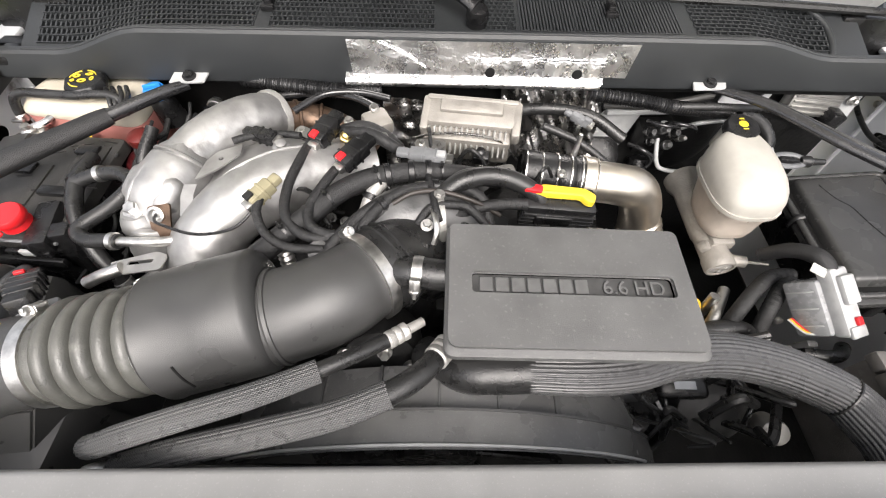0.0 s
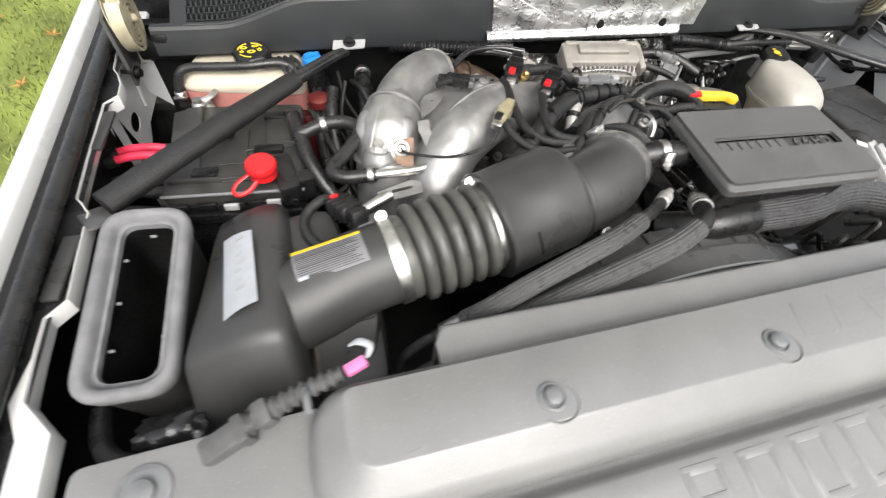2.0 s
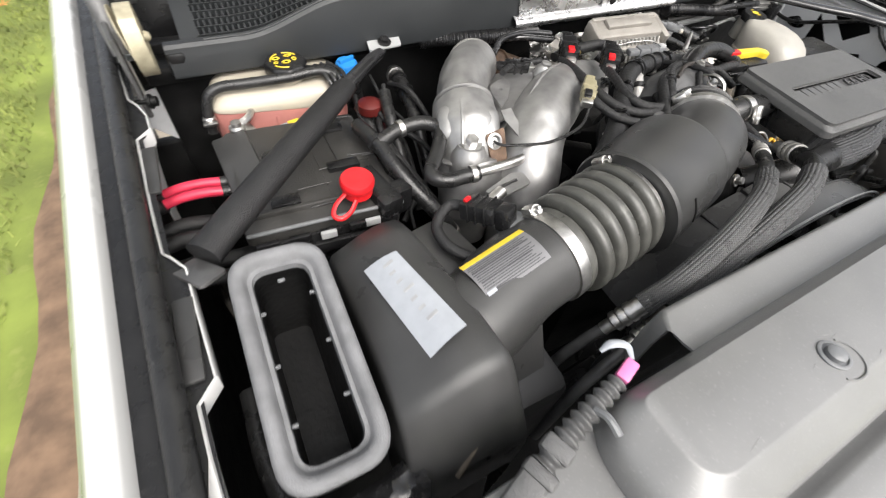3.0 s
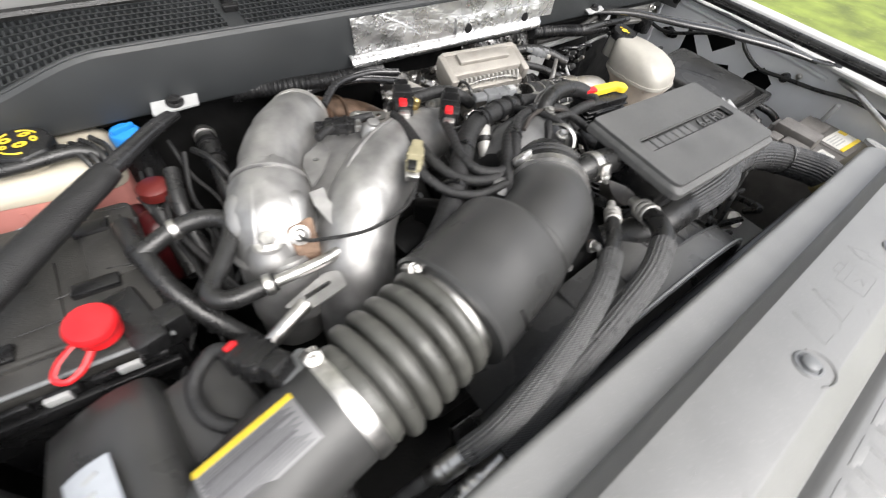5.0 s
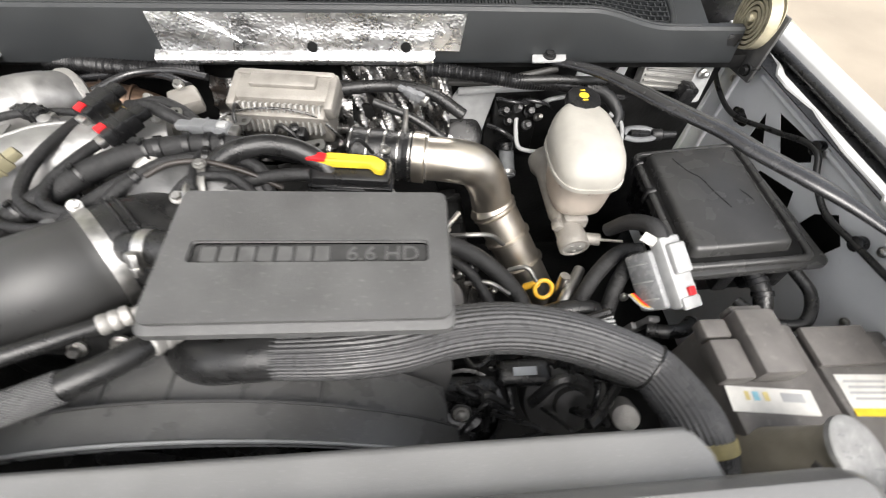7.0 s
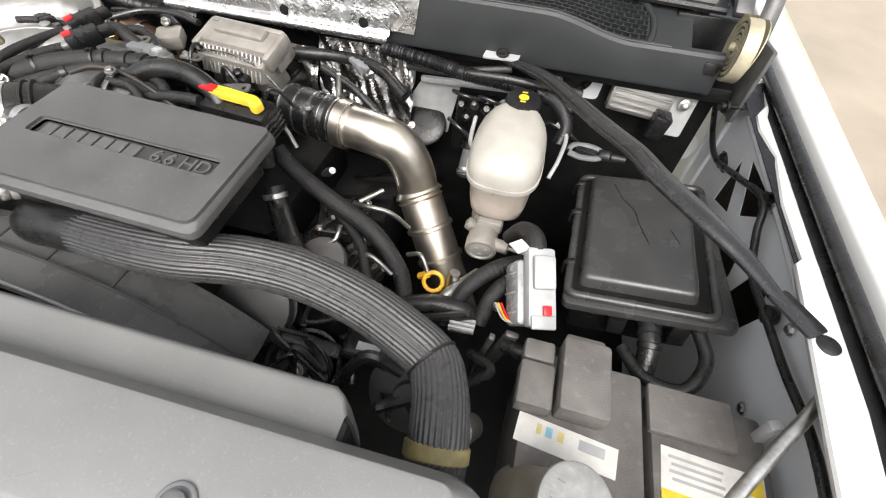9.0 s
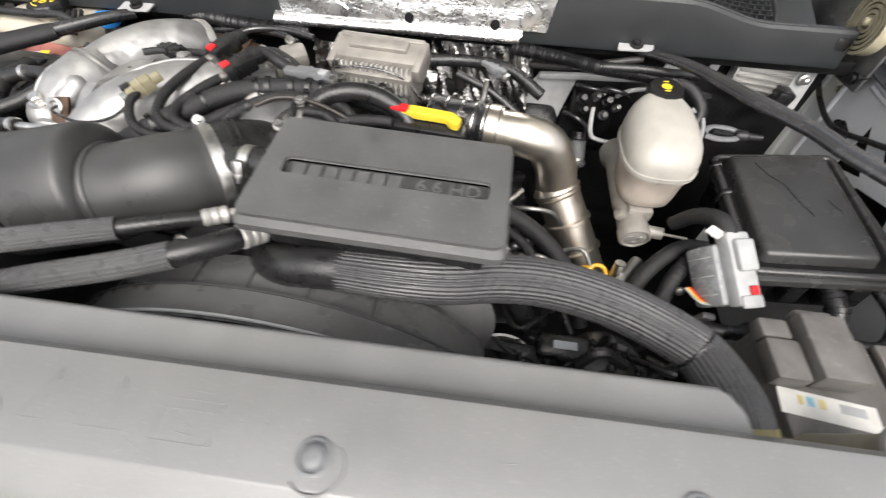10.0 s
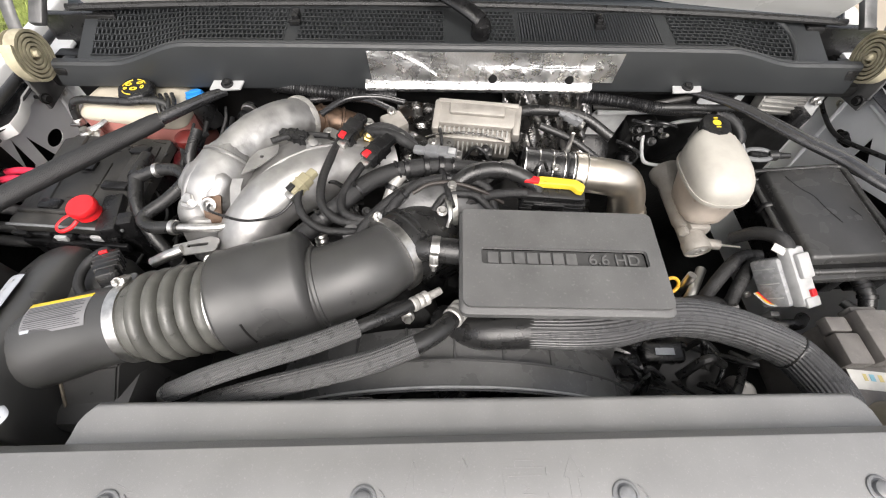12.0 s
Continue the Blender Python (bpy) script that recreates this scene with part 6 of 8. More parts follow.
loft(bm, [rr(0.060, 0.206, 0.018, -0.012), rr(0.056, 0.20, 0.016, -0.05), rr(0.05, 0.19, 0.012, -0.16)], closed=True)
bmesh.ops.holes_fill(bm, edges=[e for e in bm.edges if e.is_boundary and all((SN.inverted() @ v.co).z < -0.1 for v in e.verts)], sides=0)
part("throat", bm, DARK, sn)
for i, (x, y) in enumerate(((-0.028, 0.06), (-0.028, 0.0), (-0.027, -0.06), (0.028, 0.07), (0.028, 0.01), (0.027, -0.05), (0.0, 0.095))):
    bm = B()
    rbox(bm, (0.008, 0.004, 0.004), SN @ pose(x, y, -0.022), 0.001, 1)
    part("pin", bm, MIDGREY, sn)
bm = B()
loft(bm, [[SN @ Vector((x, y, z)) for x, y in rounded([(-w / 2, -h / 2), (w / 2, -h / 2), (w / 2, h / 2), (-w / 2, h / 2)], 0.03, 5)] for w, h, z in ((0.094, 0.24, -0.012), (0.09, 0.235, -0.06), (0.085, 0.22, -0.22))], closed=True)
part("outer_duct", bm, SATIN, sn)

# ---- front corner: wiring loom, connectors ----
LOOMGREY = material("dusty_loom_tape", (0.085, 0.085, 0.085), 0.5, 0, 0.25, 50, 0.4, 500, 0.2, 120, (0.2, 0.2, 0.19))
fl = thing("front_loom", (-0.62, 0.04, 1.28), "grey taped wiring loom with pink and white connectors", "cable loom")
bm = B()
random.seed(21)
sweep(bm, [(-0.655, 0.026, 1.300), (-0.63, 0.034, 1.308), (-0.60, 0.042, 1.314), (-0.565, 0.050, 1.318)], [0.0098, 0.0098, 0.0088, 0.0072], 14, 40, ripple=0.0018, pitch=0.0095)
part("taped_loom", bm, LOOMGREY, fl, "grey ridged loom", 50)
bm = B()
rbox(bm, (0.046, 0.024, 0.020), (-0.676, 0.018, 1.292, 0, -14, 21), 0.004)
rbox(bm, (0.012, 0.028, 0.024), (-0.660, 0.023, 1.297, 0, -14, 21), 0.003)
part("plug", bm, LOOMGREY, fl)
bm = B()
rbox(bm, (0.016, 0.026, 0.022), (-0.640, 0.031, 1.305, 0, -14, 21), 0.004)
part("plug", bm, LOOMGREY, fl)
bm = B()
rbox(bm, (0.022, 0.012, 0.010), (-0.551, 0.054, 1.320, 0, -6, 20), 0.002)
part("pink_connector", bm, PINK, fl)
bm = B()
sweep(bm, [(-0.539, 0.060, 1.321), (-0.535, 0.072, 1.322), (-0.546, 0.080, 1.320), (-0.556, 0.080, 1.314)], [0.002, 0.004, 0.0045, 0.002], 8, 5, flat=0.5)
part("white_tab", bm, PAPER, fl)
bm = B()
sweep(bm, [(-0.600, 0.040, 1.322), (-0.598, 0.030, 1.328), (-0.597, 0.016, 1.324)], 0.0035, 8, 4)
part("tie_end", bm, MIDGREY, fl)
for p, d in (((-0.408, 0.124, 1.232), (-0.55, 0.12, -0.75)), ((-0.385, 0.101, 1.216), (-0.75, -0.08, -0.45))):
    p, d = Vector(p), Vector(d).normalized()
    c = thing("pipe_fitting", p, "black pipe with ringed bright fitting below a sleeved hose", "fitting", "pipe fittings")
    bm = B()
    lathe(bm, [(0.012, -0.012), (0.012, 0.012), (0.0135, 0.014), (0.0135, 0.020), (0.0115, 0.022), (0.0135, 0.025), (0.0135, 0.031), (0.0115, 0.033), (0.0135, 0.036), (0.0135, 0.042), (0.009, 0.045), (0.009, 0.060)], p, d, 20)
    part("ringed_sleeve", bm, ZINC, c)
    bm = B()
    sweep(bm, [p + d * 0.05, p + d * 0.10, p + d * 0.14 + Vector((0, 0, -0.03)), p + d * 0.16 + Vector((0, 0, -0.16))], 0.008, 12, 4)
    part("pipe", bm, STEELGREY, c)
bm = B()
sweep(bm, [(-0.87, 0.25, 1.16), (-0.865, 0.15, 1.17), (-0.83, 0.06, 1.20), (-0.76, 0.03, 1.21), (-0.68, 0.02, 1.2)], 0.011, 14, 8)
solo("drain_hose", bm, RUBBER, "black rubber hose curling below the snorkel", "hose", "thin hoses")

# ---- air sensor with red lock beside the duct ----
ms = thing("air_flow_sensor", (-0.545, 0.31, 1.26), "dark sensor plug with red lock tab", "sensor")
SM = pose(-0.543, 0.307, 1.281, -18, 8, 28)
bm = B()
rbox(bm, (0.034, 0.05, 0.024), SM, 0.004)
rbox(bm, (0.026, 0.02, 0.03), SM @ pose(0, -0.034, -0.004), 0.003)
for k in range(3):
    rbox(bm, (0.037, 0.003, 0.026), SM @ pose(0, -0.012 + 0.012 * k, 0), 0.001)
part("plug", bm, BLACK, ms)
bm = B()
rbox(bm, (0.012, 0.006, 0.006), SM @ pose(-0.004, 0.018, 0.013), 0.0015)
part("lock_tab", bm, RED, ms)
bm = B()
sweep(bm, [SM @ Vector(p) for p in ((0, 0.025, 0), (-0.01, 0.045, 0.0), (-0.04, 0.045, -0.015), (-0.055, 0.015, -0.03), (-0.045, -0.02, -0.045))], 0.0075, 12, 6)
part("wire", bm, CLOTH, ms)
bm = B()
rbox(bm, (0.045, 0.04, 0.02), SM @ pose(0.012, -0.045, -0.02, 0, 0, 0), 0.005)
part("seat", bm, MIDGREY, ms)

# ---- hoses between battery and exhaust ----
def hose(name, label, pts, r, mat=None, group="thin hoses", n=18, cat="hose", rings=(), tape=0.0):
    bm = B()
    sweep(bm, pts, r, n, 24 if tape else 8, ripple=tape, pitch=0.009)
    if not rings:
        return solo(name, bm, mat or RUBBER, label, cat, group)
    th = thing(name, pts[0], label, cat, group)
    part("hose", bm, mat or RUBBER, th)
    line = catmull(pts, 8)
    r0 = r[0] if isinstance(r, list) else r
    for k in rings:
        i = min(int(k * (len(line) - 1)), len(line) - 2)
        p, d = line[i][0], (line[i + 1][0] - line[i][0]).normalized()
        bm = B()
        lathe(bm, [(r0, -0.005), (r0 + 0.0022, -0.004), (r0 + 0.0022, 0.004), (r0, 0.005)], p, d, 20)
        part("clip", bm, ZINC if k > 0.8 or k < 0.2 else BLACK, th)
    return th


hose("bypass_hose", "black rubber hose looping beside the exhaust shield", [(-0.602, 0.517, 1.255), (-0.56, 0.528, 1.264), (-0.522, 0.525, 1.267), (-0.502, 0.505, 1.262), (-0.524, 0.467, 1.253), (-0.551, 0.434, 1.25), (-0.553, 0.418, 1.248), (-0.536, 0.407, 1.246), (-0.51, 0.406, 1.246), (-0.485, 0.404, 1.248)], 0.0115, rings=(0.12, 0.97))
hose("feed_hose", "black rubber hose running down past the battery", [(-0.612, 0.585, 1.245), (-0.606, 0.54, 1.252), (-0.600, 0.505, 1.250), (-0.588, 0.46, 1.232), (-0.562, 0.42, 1.20), (-0.537, 0.395, 1.165), (-0.52, 0.38, 1.12)], 0.0125, rings=(0.25, 0.9))
hose("vent_hose", "black hose with ringed end below the cowl", [(-0.466, 0.785, 1.214), (-0.469, 0.735, 1.212), (-0.473, 0.68, 1.20), (-0.478, 0.62, 1.17), (-0.48, 0.55, 1.10)], [0.016, 0.015, 0.013, 0.012, 0.011], rings=(0.08, 0.2, 0.35))
hose("vent_hose", "black hose dropping behind the brace", [(-0.535, 0.66, 1.25), (-0.545, 0.60, 1.22), (-0.54, 0.55, 1.16), (-0.53, 0.5, 1.10)], 0.011)
hose("vent_hose", "black hose dropping behind the brace", [(-0.575, 0.68, 1.22), (-0.57, 0.62, 1.19), (-0.565, 0.55, 1.15)], 0.013)
hose("cooler_pipe", "bright metal coolant pipe beside the exhaust", [(-0.487, 0.404, 1.248), (-0.45, 0.402, 1.25), (-0.415, 0.404, 1.25), (-0.395, 0.41, 1.25)], 0.0075, ZINC, "metal pipes", cat="pipe")
hose("cooler_pipe", "grey metal pipe end with clip beside the battery", [(-0.52, 0.345, 1.225), (-0.495, 0.352, 1.235), (-0.468, 0.362, 1.24)], 0.0095, ZINC, "metal pipes", cat="pipe")
random.seed(31)
for i in range(9):
    x, y = -0.60 + 0.022 * i * 0.6, 0.60 + random.uniform(-0.08, 0.1)
    hose("thin_wire", "thin black wire between battery and firewall", [(x, y + 0.10, 1.22), (x + random.uniform(-0.03, 0.03), y + 0.04, 1.20 + random.uniform(-0.02, 0.03)), (x + random.uniform(-0.04, 0.05), y - 0.03, 1.17), (x + random.uniform(-0.05, 0.05), y - 0.12, 1.12)], random.uniform(0.003, 0.006), CLOTH, "thin wires", 8, "wire")
# dark panel with red reservoir behind the brace
rp = thing("fluid_reservoir", (-0.56, 0.62, 1.1), "dark red translucent reservoir behind the battery, also painted as shade before the coolant tank", "reservoir")
# body enlarged: its dark red also paints the coolant tank's shaded lower shell
bm = B()
rbox(bm, (0.075, 0.06, 0.13), (-0.572, 0.640, 1.135, 0, 0, 10), 0.02, 3)
rbox(bm, (0.05, 0.05, 0.12), (-0.61, 0.672, 1.13, 0, 0, 10), 0.015, 3)
part("body", bm, material("dark_red_tank_and_shade", (0.05, 0.006, 0.007), 0.35, 0, 0.2, 30), rp)
bm = B()
lathe(bm, [(0.022, 0), (0.022, 0.015), (0.018, 0.018)], (-0.565, 0.655, 1.222), (0, 0, 1), 20)
part("cap", bm, material("dull_red_cap", (0.10, 0.012, 0.01), 0.45, 0, 0.2, 30), rp, "dull red cap")

# ---- brake fluid tank, master cylinder, booster ----
br = thing("brake_fluid_tank", (0.592, 0.6, 1.06), "milky white brake fluid tank with black cap", "brake fluid tank")
def egg(z, cy, hx, hy, n=36, pw=2.6):
    out = []
    for i in range(n):
        a = 2 * math.pi * i / n
        c, s = math.cos(a), math.sin(a)
        out.append((0.592 + math.copysign(abs(c) ** (2 / pw), c) * hx, cy + math.copysign(abs(s) ** (2 / pw), s) * hy, z))
    return out


bm = B()
loft(bm, [egg(1.178, 0.612, 0.0655, 0.086, pw=3.0), egg(1.186, 0.613, 0.0660, 0.0865, pw=3.0), egg(1.198, 0.615, 0.0655, 0.086, pw=3.0), egg(1.212, 0.620, 0.0630, 0.083, pw=2.9), egg(1.224, 0.628, 0.0575, 0.077, pw=2.8), egg(1.234, 0.638, 0.0485, 0.067, pw=2.7), egg(1.240, 0.649, 0.038, 0.054, pw=2.6), egg(1.243, 0.660, 0.025, 0.036, pw=2.5)], closed=True)
bmesh.ops.holes_fill(bm, edges=bm.edges[:], sides=0)
part("upper_shell", bm, BRAKEPL, br, "milky white upper shell", 60)
bm = B()
loft(bm, [egg(1.171, 0.611, 0.065, 0.0855, pw=3.0), egg(1.171, 0.612, 0.0680, 0.089, pw=3.0), egg(1.1785, 0.612, 0.0680, 0.089, pw=3.0), egg(1.1785, 0.612, 0.065, 0.0855, pw=3.0)], closed=True, smooth=False)
part("seam", bm, BRAKEPL, br)
bm = B()
loft(bm, [egg(1.092, 0.595, 0.046, 0.053, pw=3.2), egg(1.097, 0.596, 0.051, 0.058, pw=3.2), egg(1.115, 0.600, 0.0545, 0.064, pw=3.2), egg(1.150, 0.606, 0.0575, 0.0715, pw=3.2), egg(1.163, 0.610, 0.0625, 0.083, pw=3.0), egg(1.173, 0.612, 0.0645, 0.085, pw=3.0)], closed=True)
bmesh.ops.holes_fill(bm, edges=bm.edges[:], sides=0)
part("lower_shell", bm, BRAKELOW, br, "lower shell with amber fluid", 60)
bm = B()
lathe(bm, [(0.027, 0), (0.0325, 0.002), (0.0325, 0.016), (0.030, 0.020), (0.012, 0.021), (0.003, 0.021)], (0.597, 0.706, 1.228), (0, -0.12, 1), 40, 10, 0.04)
cap = part("cap", bm, BLACK, br, "black cap with yellow symbol")
bm = B()
plate(bm, ellipse(0, 0, 0.0095, 0.0085, 18), [], 0.0006, pose(0.597, 0.7065, 1.2496, 7, 0, 0))
part("symbol", bm, YELLOW, cap)
for dy in (0.0135, -0.013):
    bm = B()
    rbox(bm, (0.010, 0.003, 0.0006), pose(0.597, 0.7065 + dy, 1.2498 + dy * 0.11, 7, 0, 0), 0)
    part("print_bar", bm, YELLOW, cap)
bm = B()
lathe(bm, [(0.026, -0.05), (0.025, 0.0)], (0.597, 0.713, 1.23), (0, -0.1, 1), 24)
part("neck", bm, BRAKEPL, br)

mc = thing("master_cylinder", (0.59, 0.6, 1.03), "grey cast aluminium brake master cylinder under the tank", "brake cylinder")
bm = B()
d = Vector((-0.06, 1, 0.10))
lathe(bm, [(0.020, 0.003), (0.024, -0.002), (0.0285, -0.001), (0.030, 0.003), (0.030, 0.022), (0.028, 0.03), (0.028, 0.075), (0.031, 0.085), (0.031, 0.2), (0.04, 0.22), (0.04, 0.24)], (0.583, 0.492, 1.052), d, 32)
rbox(bm, (0.05, 0.05, 0.03), (0.588, 0.555, 1.075), 0.008)
rbox(bm, (0.018, 0.022, 0.02), (0.553, 0.535, 1.072, 0, 30, 0), 0.005)
part("bore", bm, CAST, mc)
bm = B()
lathe(bm, [(0.0205, -0.002), (0.0215, 0.001), (0.018, 0.0022), (0.004, 0.0022)], (0.583, 0.494, 1.052), -d, 26)
for k in range(3):
    q = Vector((math.cos(k * 2.094 + 0.5), 0, math.sin(k * 2.094 + 0.5)))
    lathe(bm, [(0.0042, 0), (0.0042, 0.0016), (0.003, 0.002)], Vector((0.583, 0.4915, 1.052)) + q * 0.0095, -d, 10)
part("end_plug", bm, ALU, mc)
for p, q in (((0.60, 0.51, 1.06), (0.632, 0.504, 1.062)),):
    bm = B()
    sweep(bm, [p, q], 0.0125, 12, 2)
    sweep(bm, [q, tuple(Vector(q) + (Vector(q) - Vector(p)).normalized() * 0.045)], 0.003, 8, 2)
    part("port", bm, CAST, mc)
bs = thing("brake_booster", (0.57, 0.8, 1.1), "grey brake booster drum on the firewall", "brake booster")
bm = B()
lathe(bm, [(0.13, -0.02), (0.135, 0.0), (0.135, 0.02), (0.125, 0.035), (0.10, 0.05), (0.05, 0.058)], (0.56, 0.895, 1.10), (-0.05, -1, 0.08), 44)
part("drum", bm, DARK, bs)
bm = B()
prism(bm, rounded([(-0.06, -0.05), (0.06, -0.05), (0.06, 0.05), (-0.06, 0.05)], 0.015), 0, 0.012, aim((0.50, 0.84, 1.06), (1, 0, 0), (0, 0.1, 1)) @ pose(0, 0, 0, 0, 0, 0), 0.003)
part("mount", bm, DARK, bs)
vc = thing("vacuum_valve", (0.494, 0.78, 1.0), "grey cylinder valve beside the brake tank", "valve")
bm = B()
lathe(bm, [(0.012, -0.002), (0.0125, 0), (0.019, 0.002), (0.0195, 0.012), (0.018, 0.016), (0.018, 0.075)], (0.494, 0.742, 1.008), (0.0, 0.85, 0.5), 26)
vb = part("body", bm, MIDGREY, vc)
bm = B()
lathe(bm, [(0.0185, 0), (0.0205, 0.002), (0.0205, 0.008), (0.0185, 0.01)], (0.494, 0.7455, 1.01), (0.0, 0.85, 0.5), 26)
part("rim", bm, ZINC, vb)
bm = B()
lathe(bm, [(0.021, 0), (0.026, 0.004), (0.025, 0.02), (0.012, 0.026)], (0.493, 0.80, 1.042), (0.0, 0.5, 0.85), 26)
part("cap", bm, BLACK, vc, "black rubber cap")
hose("brake_line", "pale steel brake line bent beside the tank", [(0.522, 0.80, 1.155), (0.513, 0.812, 1.165), (0.503, 0.81, 1.158), (0.499, 0.775, 1.125), (0.501, 0.745, 1.103), (0.515, 0.733, 1.097), (0.56, 0.725, 1.096)], 0.0048, LAMPGREY, "brake lines", 12, "pipe", rings=(0.04,))
hose("brake_line", "pale steel brake line bent beside the tank", [(0.54, 0.79, 1.17), (0.56, 0.775, 1.195), (0.60, 0.765, 1.21), (0.62, 0.765, 1.205)], 0.0048, LAMPGREY, "brake lines", 12, "pipe")
hose("brake_line", "pale steel brake line bent round the tank", [(0.668, 0.72, 1.20), (0.69, 0.70, 1.19), (0.686, 0.66, 1.165), (0.675, 0.63, 1.14)], 0.004, LAMPGREY, "brake lines", 12, "pipe")
fs = thing("mount_plate", (0.4, 0.83, 1.1), "pale grey painted sheet with black round mount on the firewall", "panel")
bm = B()
plate(bm, rounded([(0.318, 1.06), (0.345, 1.15), (0.371, 1.19), (0.455, 1.192), (0.437, 1.105), (0.43, 1.06)], 0.006), [], 0.003, aim((0, 0.822, 0), (1, 0, 0), (0, 0, 1)))
part("sheet", bm, LAMPGREY, fs)
bm = B()
rbox(bm, (0.22, 0.014, 0.014), (0.477, 0.812, 1.197, 0, -3, 0), 0.005)
part("rail", bm, LAMPGREY, fs)
bm = B()
lathe(bm, [(0.052, -0.006), (0.052, 0.006), (0.046, 0.01), (0.02, 0.011)], (0.378, 0.80, 1.085), (0, -0.6, 0.8), 30)
mt = part("round_mount", bm, BLACK, fs, "black round mount")
bm = B()
hex_bolt(bm, (0.352, 0.785, 1.087), (0, -0.6, 0.8), 0.006, 0.008)
part("bolt", bm, ZINC, mt)

# ---- fuse box ----
FB = aim((0.839, 0.543, 1.151), (0.175, -0.004, 0.024), (-0.002, 0.25, 0.0))
fb = thing("fuse_box", (0.846, 0.53, 1.05), "black plastic fuse box with smooth lid", "fuse box")
bm = B()
prism(bm, rounded([(-0.089, -0.131), (0.084, -0.131), (0.086, 0.13), (-0.087, 0.13)], 0.014, 5), -0.022, 0.0, FB, 0.008, 3, 0.006)
lid = part("lid", bm, FUSE, fb)
bm = B()
sweep(bm, [FB @ Vector(p) for p in ((-0.045, 0.10, 0.0004), (-0.028, 0.06, 0.0004), (-0.012, 0.04, 0.0004), (-0.002, 0.0, 0.0004), (0.012, -0.04, 0.0004))], 0.0008, 6, 3)
sweep(bm, [FB @ Vector(p) for p in ((0.045, 0.0, 0.0004), (0.058, -0.03, 0.0004))], 0.0007, 6, 3)
part("scratch_line", bm, BLACK, lid)
# near-black plate paints the shade in the gap round the lid
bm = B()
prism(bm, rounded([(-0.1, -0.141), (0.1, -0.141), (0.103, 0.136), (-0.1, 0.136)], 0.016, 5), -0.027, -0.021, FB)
part("groove", bm, SHADEBLACK, fb)
bm = B()
prism(bm, rounded([(-0.110, -0.165), (0.138, -0.160), (0.118, 0.148), (-0.108, 0.150)], 0.016, 5), -0.040, -0.026, FB, 0.005)
part("tray", bm, FUSE, fb)
bm = B()
ring = rounded([(-0.104, -0.148), (0.108, -0.148), (0.108, 0.141), (-0.102, 0.141)], 0.016, 5)
sweep(bm, [FB @ Vector((x, y, -0.022)) for x, y in ring + ring[:1]], 0.007, 10, 1, cap=False)
part("tray_rim", bm, FUSE, fb)
bm = B()
prism(bm, rounded([(-0.095, -0.13), (0.095, -0.13), (0.095, 0.13), (-0.095, 0.13)], 0.012, 4), -0.14, -0.042, FB)
part("body", bm, BLACK, fb)
bm = B()
rbox(bm, (0.05, 0.008, 0.02), FB @ pose(-0.06, -0.137, -0.058), 0.003)
part("green_plug", bm, GREEN, fb, "green connector under the lid")
for x in (-0.02, 0.03, 0.07):
    bm = B()
    rbox(bm, (0.028, 0.03, 0.05), FB @ pose(x, -0.142, -0.075), 0.005)
    part("connector", bm, BLACK, fb)
for y in (0.11, 0.03, -0.09):
    bm = B()
    sweep(bm, [FB @ Vector((-0.098, y, -0.01)), FB @ Vector((-0.112, y, -0.016)), FB @ Vector((-0.115, y, -0.04))], 0.006, 8, 4, flat=0.5)
    part("lid_clip", bm, BLACK, fb)
hose("fuse_cable", "thick black cable leaving the fuse box", [FB @ Vector((0.09, -0.15, -0.05)), FB @ Vector((0.10, -0.20, -0.06)), FB @ Vector((0.07, -0.245, -0.07)), FB @ Vector((0.02, -0.235, -0.075)), FB @ Vector((-0.01, -0.19, -0.08))], 0.010, RUBBER, "thick cables", 14, "cable")
hose("fuse_cable", "thick black ribbed cable in front of the fuse box", [FB @ Vector((0.02, -0.15, -0.05)), FB @ Vector((0.025, -0.19, -0.06)), FB @ Vector((0.02, -0.23, -0.09))], 0.015, RUBBER, "thick cables", 14, "cable", rings=(0.3, 0.5))

# ---- right bay brace ----
rb = thing("bay_brace", (0.75, 0.55, 1.27), "satin black tubular bay brace over the fuse box", "brace", "bay braces")
bm = B()
sweep(bm, [(0.545, 0.79, 1.270), (0.58, 0.765, 1.277), (0.637, 0.715, 1.283), (0.722, 0.611, 1.283), (0.775, 0.553, 1.283), (0.808, 0.505, 1.281), (0.866, 0.439, 1.277), (0.91, 0.394, 1.270), (0.948, 0.34, 1.262)], [0.009, 0.012, 0.0145, 0.0145, 0.0145, 0.0145, 0.0145, 0.013, 0.009], 22, 8, flat=0.6)
part("bar", bm, GLOSS, rb)
# slim paler ridge along the bar that paints its long highlight
bm = B()
sweep(bm, [(0.652, 0.716, 1.286), (0.736, 0.612, 1.2865), (0.788, 0.555, 1.2865), (0.820, 0.508, 1.2845), (0.876, 0.443, 1.2805), (0.918, 0.398, 1.273)], [0.003, 0.0055, 0.006, 0.006, 0.0055, 0.003], 12, 8)
part("highlight_ridge", bm, SATIN, rb, "grey ridge standing in for the bar's highlight")
bm = B()
prism(bm, rounded([(-0.016, -0.028), (0.016, -0.028), (0.016, 0.03), (-0.016, 0.03)], 0.006), 0, 0.004, pose(0.957, 0.332, 1.2625, 0, 6, 35), 0.001)
part("foot", bm, GLOSS, rb)

